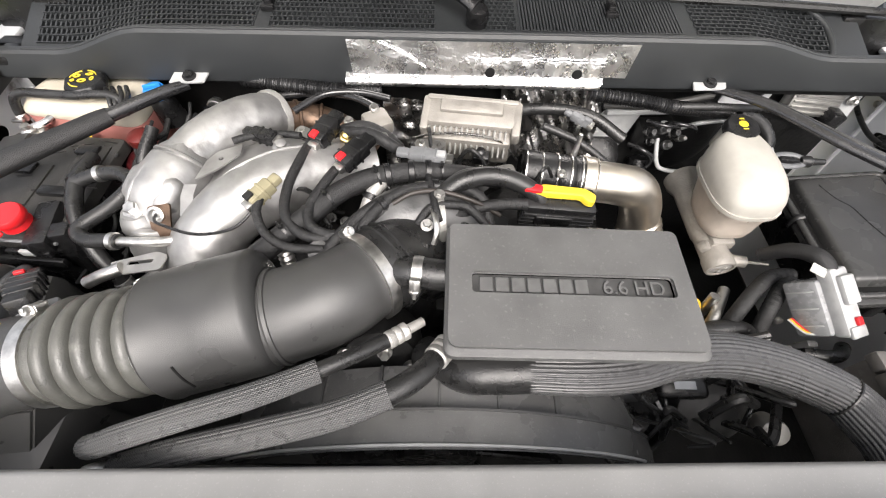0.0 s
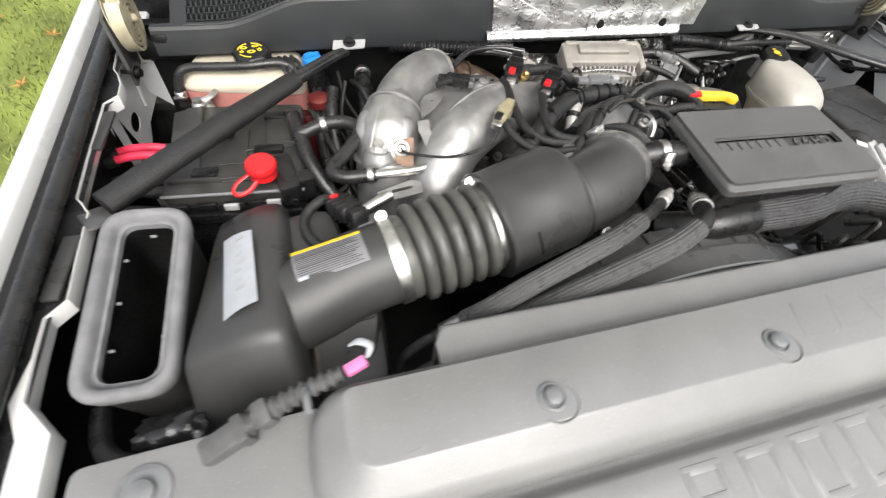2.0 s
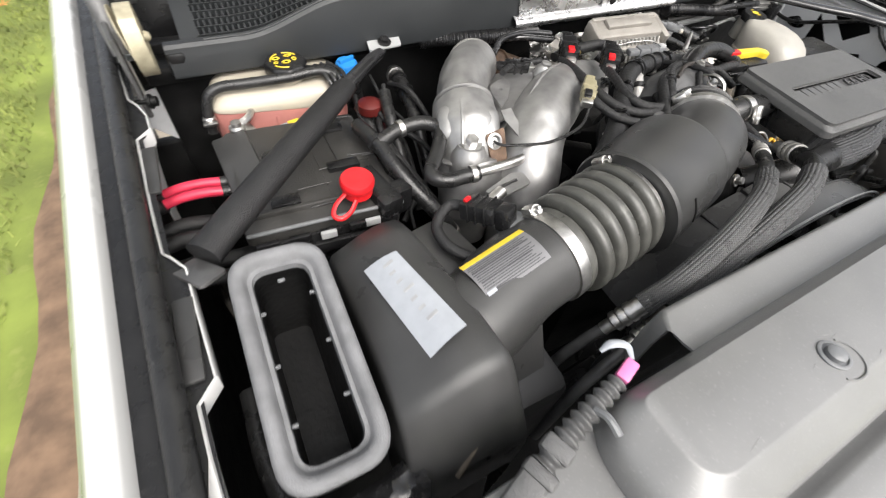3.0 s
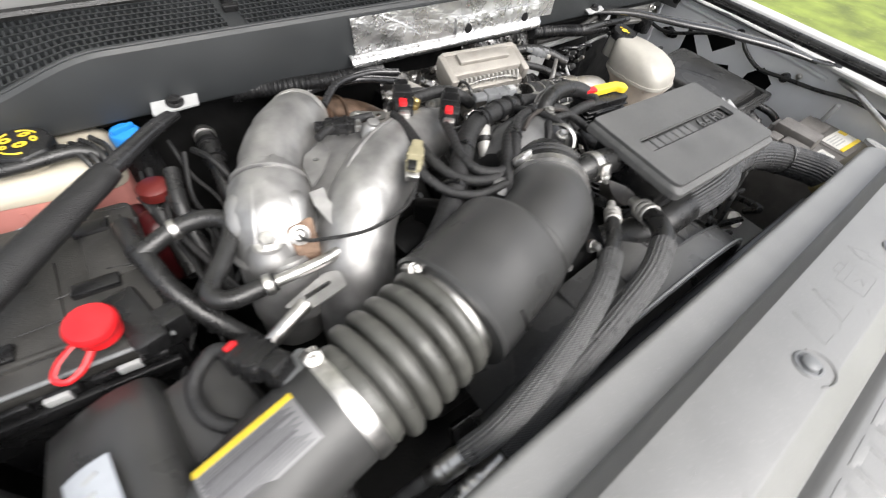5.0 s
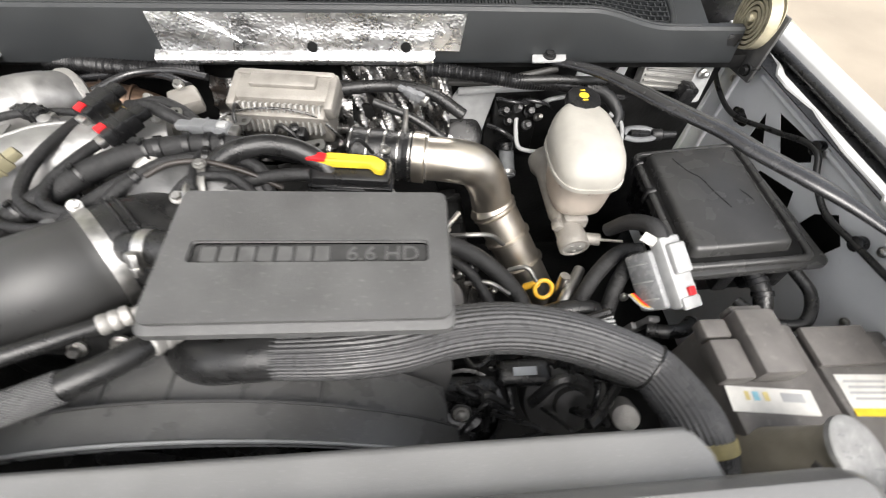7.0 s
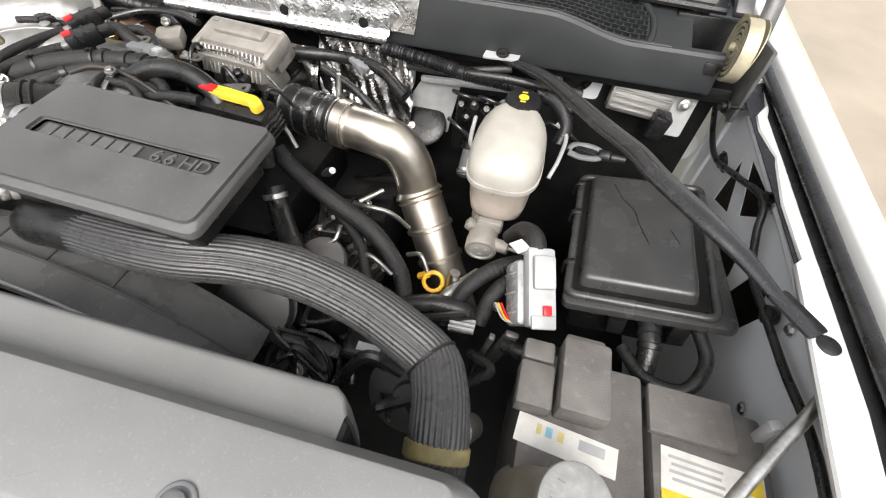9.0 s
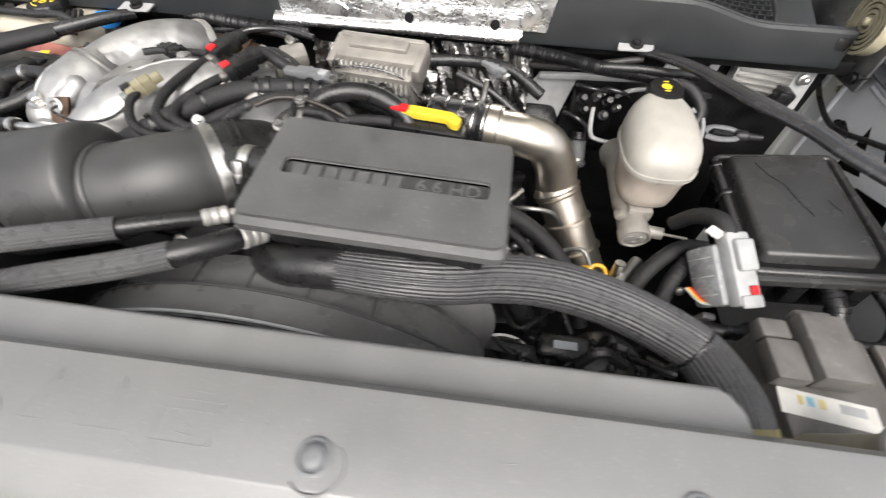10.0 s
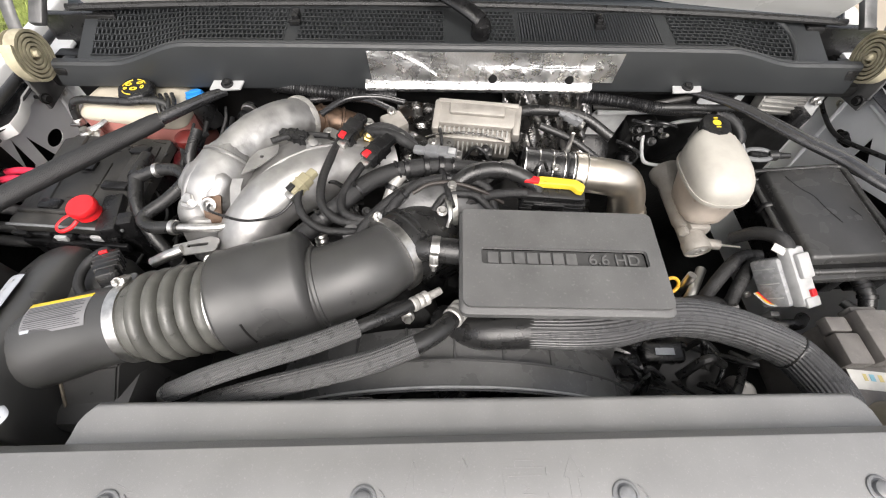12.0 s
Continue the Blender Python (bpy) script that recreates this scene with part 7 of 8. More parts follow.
# ---- second battery ----
b2 = thing("battery", (0.82, 0.16, 0.95), "grey car battery with printed labels and clip-on terminal covers", "battery", "batteries")
bm = B()
rbox(bm, (0.148, 0.24, 0.2), (0.7635, 0.155, 1.022), 0.008)
rbox(bm, (0.135, 0.22, 0.2), (0.912, 0.150, 1.020), 0.008)
part("case", bm, BATGREY, b2)
bm = B()
rbox(bm, (0.060, 0.096, 0.040), (0.756, 0.235, 1.142), 0.006)
rbox(bm, (0.05, 0.012, 0.03), (0.756, 0.288, 1.135), 0.004)
part("terminal_cover", bm, BATGREY, b2)
bm = B()
rbox(bm, (0.044, 0.058, 0.030), (0.700, 0.215, 1.134), 0.005)
rbox(bm, (0.040, 0.03, 0.026), (0.700, 0.262, 1.132), 0.005)
part("side_cover", bm, BATGREY, b2)
bm = B()
rbox(bm, (0.10, 0.06, 0.012), (0.89, 0.235, 1.124), 0.003)
part("strap", bm, BATGREY, b2)
bm = B()
rbox(bm, (0.118, 0.034, 0.001), (0.746, 0.163, 1.1226, 0, 0, -6), 0)
l1 = part("label", bm, WHITEPAPER, b2, "white printed battery label")
PALECYAN = material("pale_cyan_print", (0.22, 0.46, 0.56), 0.45, 0, 0.15, 60)
PALEYELLOW = material("pale_yellow_print", (0.62, 0.52, 0.22), 0.45, 0, 0.15, 60)
for dx, mat, w in ((-0.02, PALECYAN, 0.008), (-0.032, PALEYELLOW, 0.006), (-0.006, PALEYELLOW, 0.007), (0.03, LAMPGREY, 0.03)):
    bm = B()
    rbox(bm, (w, 0.012, 0.001), (0.746 + dx, 0.168 - dx * 0.1, 1.1232, 0, 0, -6), 0)
    part("print_bar", bm, mat, l1)
bm = B()
rbox(bm, (0.112, 0.05, 0.001), (0.91, 0.167, 1.1208, 0, 0, -3), 0)
l2 = part("label", bm, WHITEPAPER, b2, "white label with yellow edge")
bm = B()
rbox(bm, (0.112, 0.010, 0.001), (0.909, 0.140, 1.1214, 0, 0, -3), 0)
part("stripe", bm, YELLOW, l2)
bm = B()
rbox(bm, (0.018, 0.02, 0.001), (0.955, 0.176, 1.1216, 0, 0, -3), 0)
part("stripe", bm, YELLOW, l2)
for k in range(4):
    bm = B()
    rbox(bm, (0.06 - 0.006 * (k % 2), 0.0035, 0.0008), (0.893, 0.183 - 0.008 * k, 1.1213, 0, 0, -3), 0)
    part("print_bar", bm, LAMPGREY, l2)
b2.location.z += 0.019
TAN = material("dusty_tan_rubber", (0.26, 0.235, 0.19), 0.6, 0, 0.2, 30, 0.3, 400)
bs2 = thing("bump_stop", (0.728, 0.092, 1.12), "tan rubber hood bump stop with a pale scuffed cap", "bump stop")
BA = Vector((0.25, -0.12, 1)).normalized()
bm = B()
lathe(bm, [(0.040, -0.03), (0.034, 0.03), (0.030, 0.07), (0.033, 0.085), (0.028, 0.088)], (0.718, 0.095, 1.135), BA, 36)
part("body", bm, TAN, bs2)
bm = B()
lathe(bm, [(0.034, 0.0), (0.038, 0.002), (0.038, 0.008), (0.035, 0.0105), (0.01, 0.0108)], Vector((0.718, 0.095, 1.135)) + BA * 0.086, BA, 36)
bcap = part("cap", bm, material("scuffed_grey_cap", (0.27, 0.27, 0.265), 0.45, 0, 0.2, 60, 0.3, 300, 0.4, 120), bs2, "pale scuffed cap")
bm = B()
random.seed(9)
for k in range(6):
    q = Vector((0.718, 0.095, 1.135)) + BA * 0.0968 + Vector((random.uniform(-0.022, 0.022), random.uniform(-0.022, 0.022), 0))
    q -= BA * (q - Vector((0.718, 0.095, 1.135)) - BA * 0.0968).dot(BA)
    sweep(bm, [q, q + BA.cross(Vector((0.2, 1, 0))).normalized() * 0.008], 0.0007, 5, 2)
part("scuff", bm, MIDGREY, bcap)
# strut cable over the battery
hose("hood_cable", "thin bright metal rod crossing the battery corner", [(1.0, 0.275, 1.232), (0.958, 0.225, 1.235), (0.915, 0.175, 1.232), (0.868, 0.115, 1.225), (0.84, 0.06, 1.21)], 0.0065, ZINC, "thin wires", 14, "cable")
wr = thing("bracket_clip", (0.965, 0.25, 1.15), "grey steel clip bracket on the apron", "bracket")
bm = B()
rbox(bm, (0.015, 0.012, 0.09), (0.968, 0.235, 1.15, 0, -14, 20), 0.003)
rbox(bm, (0.03, 0.03, 0.012), (0.96, 0.23, 1.12, 0, 0, 20), 0.003)
rbox(bm, (0.02, 0.02, 0.04), (0.965, 0.215, 1.105, 20, 0, 20), 0.004)
part("clip", bm, LAMPGREY, wr)

vb2 = thing("valve_block", (0.50, 0.80, 1.1), "black hydraulic valve block with fittings behind the brake tank", "valve block")
bm = B()
rbox(bm, (0.085, 0.05, 0.07), (0.495, 0.815, 1.13, 12, 0, 6), 0.006)
part("block", bm, DARK, vb2)
for x, z, r, h, mt_ in ((0.468, 1.166, 0.012, 0.03, BLACK), (0.495, 1.172, 0.009, 0.034, STEELGREY), (0.522, 1.165, 0.013, 0.03, BLACK), (0.545, 1.15, 0.008, 0.03, MODULE), (0.48, 1.14, 0.010, 0.022, BLACK), (0.525, 1.13, 0.011, 0.022, STEELGREY)):
    bm = B()
    lathe(bm, [(r, 0), (r, h * 0.5), (r * 0.8, h * 0.55), (r * 0.8, h * 0.8), (r * 0.5, h)], (x, 0.79, z - 0.01), (0.05, -0.75, 0.65), 16)
    part("fitting", bm, mt_, vb2)
for pts, r in (([(0.46, 0.80, 1.18), (0.45, 0.77, 1.20), (0.48, 0.75, 1.205), (0.52, 0.77, 1.19)], 0.004), ([(0.50, 0.79, 1.18), (0.51, 0.765, 1.20), (0.545, 0.76, 1.195), (0.57, 0.78, 1.17)], 0.0045), ([(0.44, 0.79, 1.12), (0.46, 0.76, 1.13), (0.49, 0.755, 1.11), (0.50, 0.77, 1.07)], 0.005), ([(0.63, 0.76, 1.17), (0.66, 0.74, 1.185), (0.70, 0.735, 1.17), (0.73, 0.75, 1.14)], 0.006), ([(0.64, 0.79, 1.20), (0.68, 0.77, 1.205), (0.72, 0.79, 1.19), (0.75, 0.82, 1.17)], 0.007)):
    hose("thin_hose", "thin black hose among the brake lines", pts, r, GLOSS, "thin hoses", 12)
# ---- lever connector with pale cover ----
lc = thing("lever_connector", (0.68, 0.36, 1.1), "pale grey lever-lock wiring connector with red tab", "connector")
LM = pose(0.684, 0.372, 1.141, 27, 8, 18)
bm = B()
rbox(bm, (0.044, 0.118, 0.026), LM @ pose(0.003, 0, 0.008), 0.006)
rbox(bm, (0.034, 0.05, 0.012), LM @ pose(0.004, 0.02, 0.024), 0.004)
rbox(bm, (0.038, 0.02, 0.008), LM @ pose(0.003, -0.052, 0.02), 0.003)
part("lever_cover", bm, LAMPGREY, lc, "white lever cover")
bm = B()
rbox(bm, (0.042, 0.100, 0.058), LM @ pose(-0.008, -0.006, -0.029), 0.008)
part("body", bm, material("grey_clear_housing", (0.26, 0.265, 0.27), 0.25, 0, 0.15, 60), lc, "grey clear housing")
for k in range(3):
    bm = B()
    rbox(bm, (0.043, 0.003, 0.046), LM @ pose(-0.0085, -0.036 + 0.03 * k, -0.03), 0.001, 1)
    part("rib", bm, LAMPGREY, lc)
bm = B()
rbox(bm, (0.013, 0.014, 0.006), LM @ pose(0.008, -0.035, 0.0235), 0.0015)
part("red_tab", bm, RED, lc)
bm = B()
sweep(bm, [LM @ Vector(p) for p in ((0, 0.05, 0.004), (0, 0.068, 0.004), (-0.002, 0.085, -0.006), (-0.006, 0.10, -0.04), (-0.01, 0.10, -0.09))], [0.016, 0.016, 0.015, 0.014, 0.013], 16, 6)
part("wire_boot", bm, CLOTH, lc)
bm = B()
rbox(bm, (0.024, 0.002, 0.022), LM @ pose(-0.028, 0.06, 0.010, 60, 10, 25), 0)
part("paper_tag", bm, WHITEPAPER, lc, "white paper tag")
for k, (mat, dx) in enumerate(((AMBER, 0), (RED, 0.005), (LAMPGREY, -0.005))):
    bm = B()
    sweep(bm, [LM @ Vector(p) for p in ((-0.02 + dx, -0.052, -0.026), (-0.034 + dx, -0.045, -0.036), (-0.042 + dx, -0.02, -0.05))], 0.0018, 6, 4)
    part("wire", bm, mat, lc)

# ---- dipstick ring ----
dp = thing("dipstick", (0.514, 0.42, 1.0), "amber plastic dipstick ring on a metal tube", "dipstick")
bm = B()
c, n = Vector((0.513, 0.42, 1.02)), Vector((0.1, -0.75, 0.65)).normalized()
s, o = n.orthogonal().normalized(), n.cross(n.orthogonal().normalized())
pts = [c + (s * math.cos(a) + o * math.sin(a)) * 0.0175 for a in np.linspace(0, 2 * math.pi, 22)]
sweep(bm, pts, 0.0042, 10, 2, cap=False)
part("ring", bm, AMBER, dp)
bm = B()
sweep(bm, [c + o * -0.018, c + o * -0.03 + Vector((0.01, 0, -0.01)), c + o * -0.05 + Vector((0.01, 0, -0.04))], 0.007, 12, 4)
part("stem", bm, AMBER, dp)
bm = B()
sweep(bm, [(0.55, 0.43, 1.05), (0.545, 0.42, 1.0), (0.54, 0.41, 0.9)], 0.010, 12, 4)
part("tube", bm, ZINC, dp)

# ---- cables and hoses low on this side ----
hose("taped_harness", "thick black taped harness running down past the charge pipe", [(0.20, 0.50, 1.19), (0.225, 0.488, 1.165), (0.30, 0.467, 1.13), (0.385, 0.455, 1.08), (0.445, 0.418, 1.04), (0.47, 0.38, 1.02), (0.49, 0.33, 0.97)], [0.013, 0.015, 0.016, 0.016, 0.016, 0.015, 0.015], CLOTH, "thick cables", 18, "cable", rings=(0.35, 0.55), tape=0.0003)
hose("rubber_hose", "thick black rubber hose beside the engine cover", [(0.22, 0.435, 1.16), (0.238, 0.411, 1.13), (0.285, 0.357, 1.115), (0.34, 0.325, 1.08), (0.38, 0.30, 1.02)], 0.019, RUBBER, "thick cables", 20, rings=(0.12,))
hose("taped_harness", "black taped branch of the harness", [(0.285, 0.49, 1.10), (0.305, 0.48, 1.075), (0.365, 0.437, 1.065), (0.395, 0.39, 1.05), (0.415, 0.355, 1.02), (0.42, 0.33, 0.96)], 0.010, CLOTH, "thick cables", 14, "cable", tape=0.0002)
for pts, rr_ in (([(0.25, 0.458, 1.03), (0.28, 0.46, 1.06), (0.305, 0.462, 1.085)], 0.0045), ([(0.285, 0.410, 1.055), (0.308, 0.414, 1.064), (0.323, 0.421, 1.070), (0.326, 0.434, 1.077), (0.324, 0.450, 1.08)], 0.0048), ([(0.325, 0.531, 1.066), (0.342, 0.553, 1.067), (0.359, 0.576, 1.068)], 0.0055)):
    hose("fuel_line", "bright steel fuel line low beside the engine", pts, rr_, ZINC, "fuel lines", 12, "pipe")
cb = thing("crimped_coupling", (0.35, 0.405, 1.08), "bright ringed hose coupling low beside the engine", "coupling")
d = (Vector((0.375, 0.448, 1.058)) - Vector((0.329, 0.454, 1.010))).normalized()
bm = B()
lathe(bm, [(0.005, -0.004), (0.0075, 0), (0.0075, 0.010), (0.006, 0.012), (0.0085, 0.015), (0.0085, 0.022), (0.0065, 0.025), (0.009, 0.03), (0.009, 0.04), (0.0065, 0.043), (0.010, 0.047), (0.010, 0.058), (0.006, 0.06)], (0.329, 0.454, 1.010), d, 18)
part("ringed_sleeve", bm, ZINC, cb)
bm = B()
lathe(bm, [(0.012, -0.006), (0.013, 0.0), (0.013, 0.008), (0.009, 0.012)], (0.372, 0.449, 1.055), d, 16)
part("collar", bm, BLACK, cb)
bm = B()
lathe(bm, [(0.04, -0.08), (0.044, -0.006), (0.041, 0.0), (0.02, 0.006), (0.004, 0.007)], (0.312, 0.385, 1.055), (0.1, -0.4, 0.9), 30)
solo("oil_filter_housing", bm, BATGREY, "dark grey round housing low beside the engine", "housing")
bm = B()
sweep(bm, [(0.262, 0.527, 1.125), (0.282, 0.513, 1.146), (0.300, 0.500, 1.165)], [0.005, 0.0085, 0.006], 12, 4)
solo("pipe_union", bm, ZINC, "bright metal pipe union below the charge pipe", "fitting")
hose("drain_tube", "dull steel tube beside the dipstick", [(0.59, 0.456, 1.03), (0.568, 0.424, 1.03), (0.544, 0.391, 1.028), (0.53, 0.37, 1.0)], 0.011, MODULE, "metal pipes", 16, "pipe")
hose("thick_cable", "thick black taped cable running to the lever connector", [(0.555, 0.36, 1.0), (0.578, 0.395, 1.06), (0.616, 0.432, 1.082), (0.655, 0.457, 1.085), (0.69, 0.455, 1.09)], 0.014, CLOTH, "thick cables", 16, "cable", tape=0.0003)
hose("thick_cable", "thick black taped cable below the connector", [(0.612, 0.355, 1.03), (0.625, 0.388, 1.07), (0.645, 0.415, 1.082), (0.664, 0.435, 1.085), (0.685, 0.45, 1.085)], 0.014, CLOTH, "thick cables", 16, "cable", tape=0.0003)
hose("thick_cable", "black corrugated cable under the lever connector", [(0.66, 0.31, 1.06), (0.69, 0.30, 1.07), (0.72, 0.305, 1.065), (0.75, 0.325, 1.05)], 0.012, RUBBER, "thick cables", 16, "cable")
hose("lower_radiator_hose", "black rubber hose behind the radiator", [(0.46, 0.345, 1.02), (0.52, 0.362, 1.035), (0.57, 0.365, 1.038), (0.60, 0.36, 1.03)], 0.018, RUBBER, "thick cables", 18)
pst = thing("support_post", (0.65, 0.34, 0.8), "dull grey steel post beside the battery", "post")
bm = B()
rbox(bm, (0.022, 0.012, 0.30), (0.650, 0.346, 0.935, 10, 7, 0), 0.004)
part("post", bm, STEELGREY, pst)
bm = B()
rbox(bm, (0.010, 0.012, 0.26), (0.626, 0.336, 0.935, 8, 6, 0), 0.003)
part("strip", bm, STEELGREY, pst)
bm = B()
lathe(bm, [(0.008, 0), (0.008, 0.005), (0.004, 0.007)], (0.636, 0.372, 1.068), (0, -1, 0.3), 14)
part("rivet", bm, ZINC, pst)
pp = thing("pale_plug", (0.588, 0.325, 1.05), "pale ribbed wiring plug low beside the battery post", "wiring plug")
for k in range(3):
    bm = B()
    rbox(bm, (0.042, 0.005, 0.014), (0.588, 0.318 + 0.008 * k, 1.058, 0, 0, 4), 0.0015)
    part("rib", bm, LAMPGREY, pp)
bm = B()
rbox(bm, (0.036, 0.026, 0.010), (0.588, 0.326, 1.052, 0, 0, 4), 0.002)
part("body", bm, BLACK, pp)
# apron wiring with clips
aw = thing("apron_wiring", (0.99, 0.5, 1.18), "black wire clipped along the grey apron", "wire")
PTS = [(0.985, 0.93, 1.20), (0.985, 0.85, 1.165), (0.985, 0.77, 1.158), (0.985, 0.66, 1.20), (0.985, 0.566, 1.235), (0.984, 0.52, 1.205), (0.982, 0.46, 1.18), (0.98, 0.387, 1.187), (0.98, 0.30, 1.195), (0.978, 0.2, 1.21), (0.97, 0.05, 1.2)]
bm = B()
sweep(bm, PTS, 0.0055, 12, 8)
part("wire", bm, RUBBER, aw)
for p in (PTS[2], PTS[4], PTS[7]):
    bm = B()
    lathe(bm, [(0.016, 0), (0.016, 0.003), (0.008, 0.008)] if p == PTS[2] else [(0.013, 0), (0.013, 0.012), (0.008, 0.015)], (p[0] + 0.012, p[1], p[2]), (-1, 0, 0), 18)
    part("clip", bm, BLACK, aw)
# hinge-side module and bracket on the firewall
md = thing("control_module", (0.815, 0.83, 1.2), "ribbed grey metal control module on the firewall", "control module")
MM = pose(0.817, 0.828, 1.221, -14, 5, 0)
bm = B()
rbox(bm, (0.118, 0.03, 0.062), MM, 0.004)
part("case", bm, MODULE, md)
for k in range(5):
    bm = B()
    rbox(bm, (0.108, 0.006, 0.0045), MM @ pose(0, -0.016, -0.022 + 0.011 * k), 0.001, 1)
    part("rib", bm, MODULE, md)
bm = B()
rbox(bm, (0.035, 0.04, 0.05), (0.862, 0.80, 1.190, 0, 10, 0), 0.006)
part("plug", bm, BLACK, md)
bb = thing("firewall_bracket", (0.895, 0.83, 1.2), "pale grey painted bracket with bright bolt on the firewall", "bracket", "firewall brackets")
bm = B()
plate(bm, rounded([(-0.022, -0.045), (0.012, -0.05), (0.03, 0.03), (0.0, 0.045), (-0.018, 0.03)], 0.006), [], 0.003, aim((0.895, 0.825, 1.21), (1, 0, 0.15), (0, 0.25, 1)))
part("plate", bm, LAMPGREY, bb)
bm = B()
lathe(bm, [(0.011, 0), (0.011, 0.003), (0.006, 0.004), (0.006, 0.014), (0.003, 0.016)], (0.897, 0.82, 1.228), (0, -1, 0.2), 16)
part("bolt", bm, ZINC, bb)
bg = thing("firewall_bracket", (0.94, 0.78, 1.1), "grey painted corner bracket with a hole on the apron", "bracket", "firewall brackets")
bm = B()
plate(bm, rounded([(0.878, 1.158), (0.955, 1.162), (0.998, 1.10), (0.985, 1.06), (0.90, 1.085)], 0.012), [ellipse(0.915, 1.13, 0.011, 0.011, 16)], 0.003, aim((0, 0.795, 0), (1, 0, 0), (0, 0.1, 1)))
part("plate", bm, GREYPAINT, bg)
gr = thing("firewall_grommet", (0.69, 0.85, 1.24), "black rubber grommet in the firewall", "grommet")
bm = B()
lathe(bm, [(0.030, 0), (0.031, 0.006), (0.024, 0.010), (0.018, 0.004), (0.016, -0.004)], (0.69, 0.852, 1.235), (0, -1, 0.1), 24)
part("ring", bm, RUBBER, gr)
bm = B()
plate(bm, rounded([(0.63, 1.19), (0.74, 1.19), (0.745, 1.262), (0.64, 1.262)], 0.01), [ellipse(0.69, 1.235, 0.028, 0.028, 20)], 0.003, aim((0, 0.852, 0), (1, 0, 0), (0, 0, 1)))
part("surround", bm, GREYPAINT, gr, "pale painted surround")
ec = thing("electric_connector", (0.69, 0.68, 1.17), "pale connector with black plug behind the fuse box", "connector")
bm = B()
sweep(bm, [(0.70, 0.69, 1.170), (0.71, 0.70, 1.176), (0.74, 0.70, 1.178), (0.762, 0.69, 1.176), (0.755, 0.676, 1.172), (0.725, 0.676, 1.168), (0.702, 0.684, 1.168)], 0.006, 10, 5, flat=0.7)
part("shell", bm, MIDGREY, ec)
bm = B()
rbox(bm, (0.04, 0.014, 0.014), (0.733, 0.688, 1.172, 0, 0, -8), 0.003)
part("insert", bm, BLACK, ec)
bm = B()
lathe(bm, [(0.010, 0), (0.012, 0.004), (0.012, 0.02), (0.008, 0.024), (0.006, 0.05)], (0.755, 0.686, 1.172), (1, -0.05, 0.05), 16)
part("plug", bm, BLACK, ec)
# washer filler in the corner
wf = thing("washer_filler", (0.745, 0.095, 1.1), "olive washer filler neck with worn grey cap", "filler")
bm = B()
lathe(bm, [(0.026, -0.12), (0.028, -0.03), (0.034, 0)], (0.735, 0.075, 1.185), (0.15, 0.1, 1), 28)
part("neck", bm, material("olive_tank", (0.26, 0.25, 0.17), 0.5, 0, 0.2, 40), wf)
bm = B()
lathe(bm, [(0.036, 0), (0.0375, 0.003), (0.0375, 0.012), (0.034, 0.015), (0.004, 0.015)], (0.74, 0.08, 1.188), (0.15, 0.1, 1), 36)
part("cap", bm, BATGREY, wf, "worn grey cap")

# ---- wiring on top of the engine ----
def wire(pts, r, label="black taped wire on top of the engine", mat=None, group="engine wires", rings=()):
    return hose("engine_wire", label, pts, r, mat or CLOTH, group, 14, "wire", rings, 0.0002 if mat is None else 0.0)


# main harness from the duct to behind the cover
wire([(-0.30, 0.345, 1.25), (-0.25, 0.375, 1.275), (-0.20, 0.42, 1.29), (-0.15, 0.47, 1.297), (-0.10, 0.50, 1.297), (-0.03, 0.515, 1.295), (0.04, 0.52, 1.285), (0.10, 0.53, 1.26)], [0.016, 0.017, 0.0165, 0.016, 0.016, 0.015, 0.014, 0.013], rings=(0.62, 0.68, 0.74))
wire([(-0.215, 0.575, 1.30), (-0.222, 0.53, 1.305), (-0.23, 0.47, 1.305), (-0.225, 0.42, 1.30), (-0.20, 0.39, 1.297), (-0.165, 0.38, 1.297), (-0.135, 0.395, 1.296), (-0.12, 0.42, 1.294)], 0.0075)
wire([(-0.16, 0.515, 1.305), (-0.175, 0.475, 1.308), (-0.19, 0.43, 1.306), (-0.185, 0.40, 1.303), (-0.16, 0.385, 1.30), (-0.13, 0.385, 1.298)], 0.0075)
wire([(-0.262, 0.44, 1.312), (-0.262, 0.415, 1.308), (-0.245, 0.385, 1.30), (-0.21, 0.365, 1.296), (-0.16, 0.362, 1.296)], 0.0065)
wire([(-0.13, 0.395, 1.295), (-0.10, 0.42, 1.30), (-0.06, 0.435, 1.30), (-0.02, 0.445, 1.297), (0.03, 0.44, 1.29)], 0.011)
wire([(-0.17, 0.34, 1.285), (-0.14, 0.385, 1.30), (-0.10, 0.43, 1.306), (-0.06, 0.455, 1.305), (-0.02, 0.46, 1.30)], 0.009)
wire([(0.0, 0.46, 1.300), (0.03, 0.475, 1.315), (0.07, 0.485, 1.318), (0.11, 0.482, 1.312), (0.145, 0.47, 1.295), (0.16, 0.455, 1.27)], 0.0145, "thick black hose arching over the engine", RUBBER)
wire([(0.0, 0.44, 1.285), (0.005, 0.465, 1.298), (0.03, 0.485, 1.31), (0.06, 0.492, 1.313)], 0.013, "thick black hose arching over the engine", RUBBER)
wire([(0.02, 0.43, 1.29), (0.06, 0.445, 1.293), (0.10, 0.45, 1.295), (0.13, 0.45, 1.295)], 0.009)
wire([(-0.02, 0.50, 1.30), (-0.015, 0.46, 1.315), (-0.008, 0.42, 1.32), (-0.002, 0.40, 1.315)], 0.005)
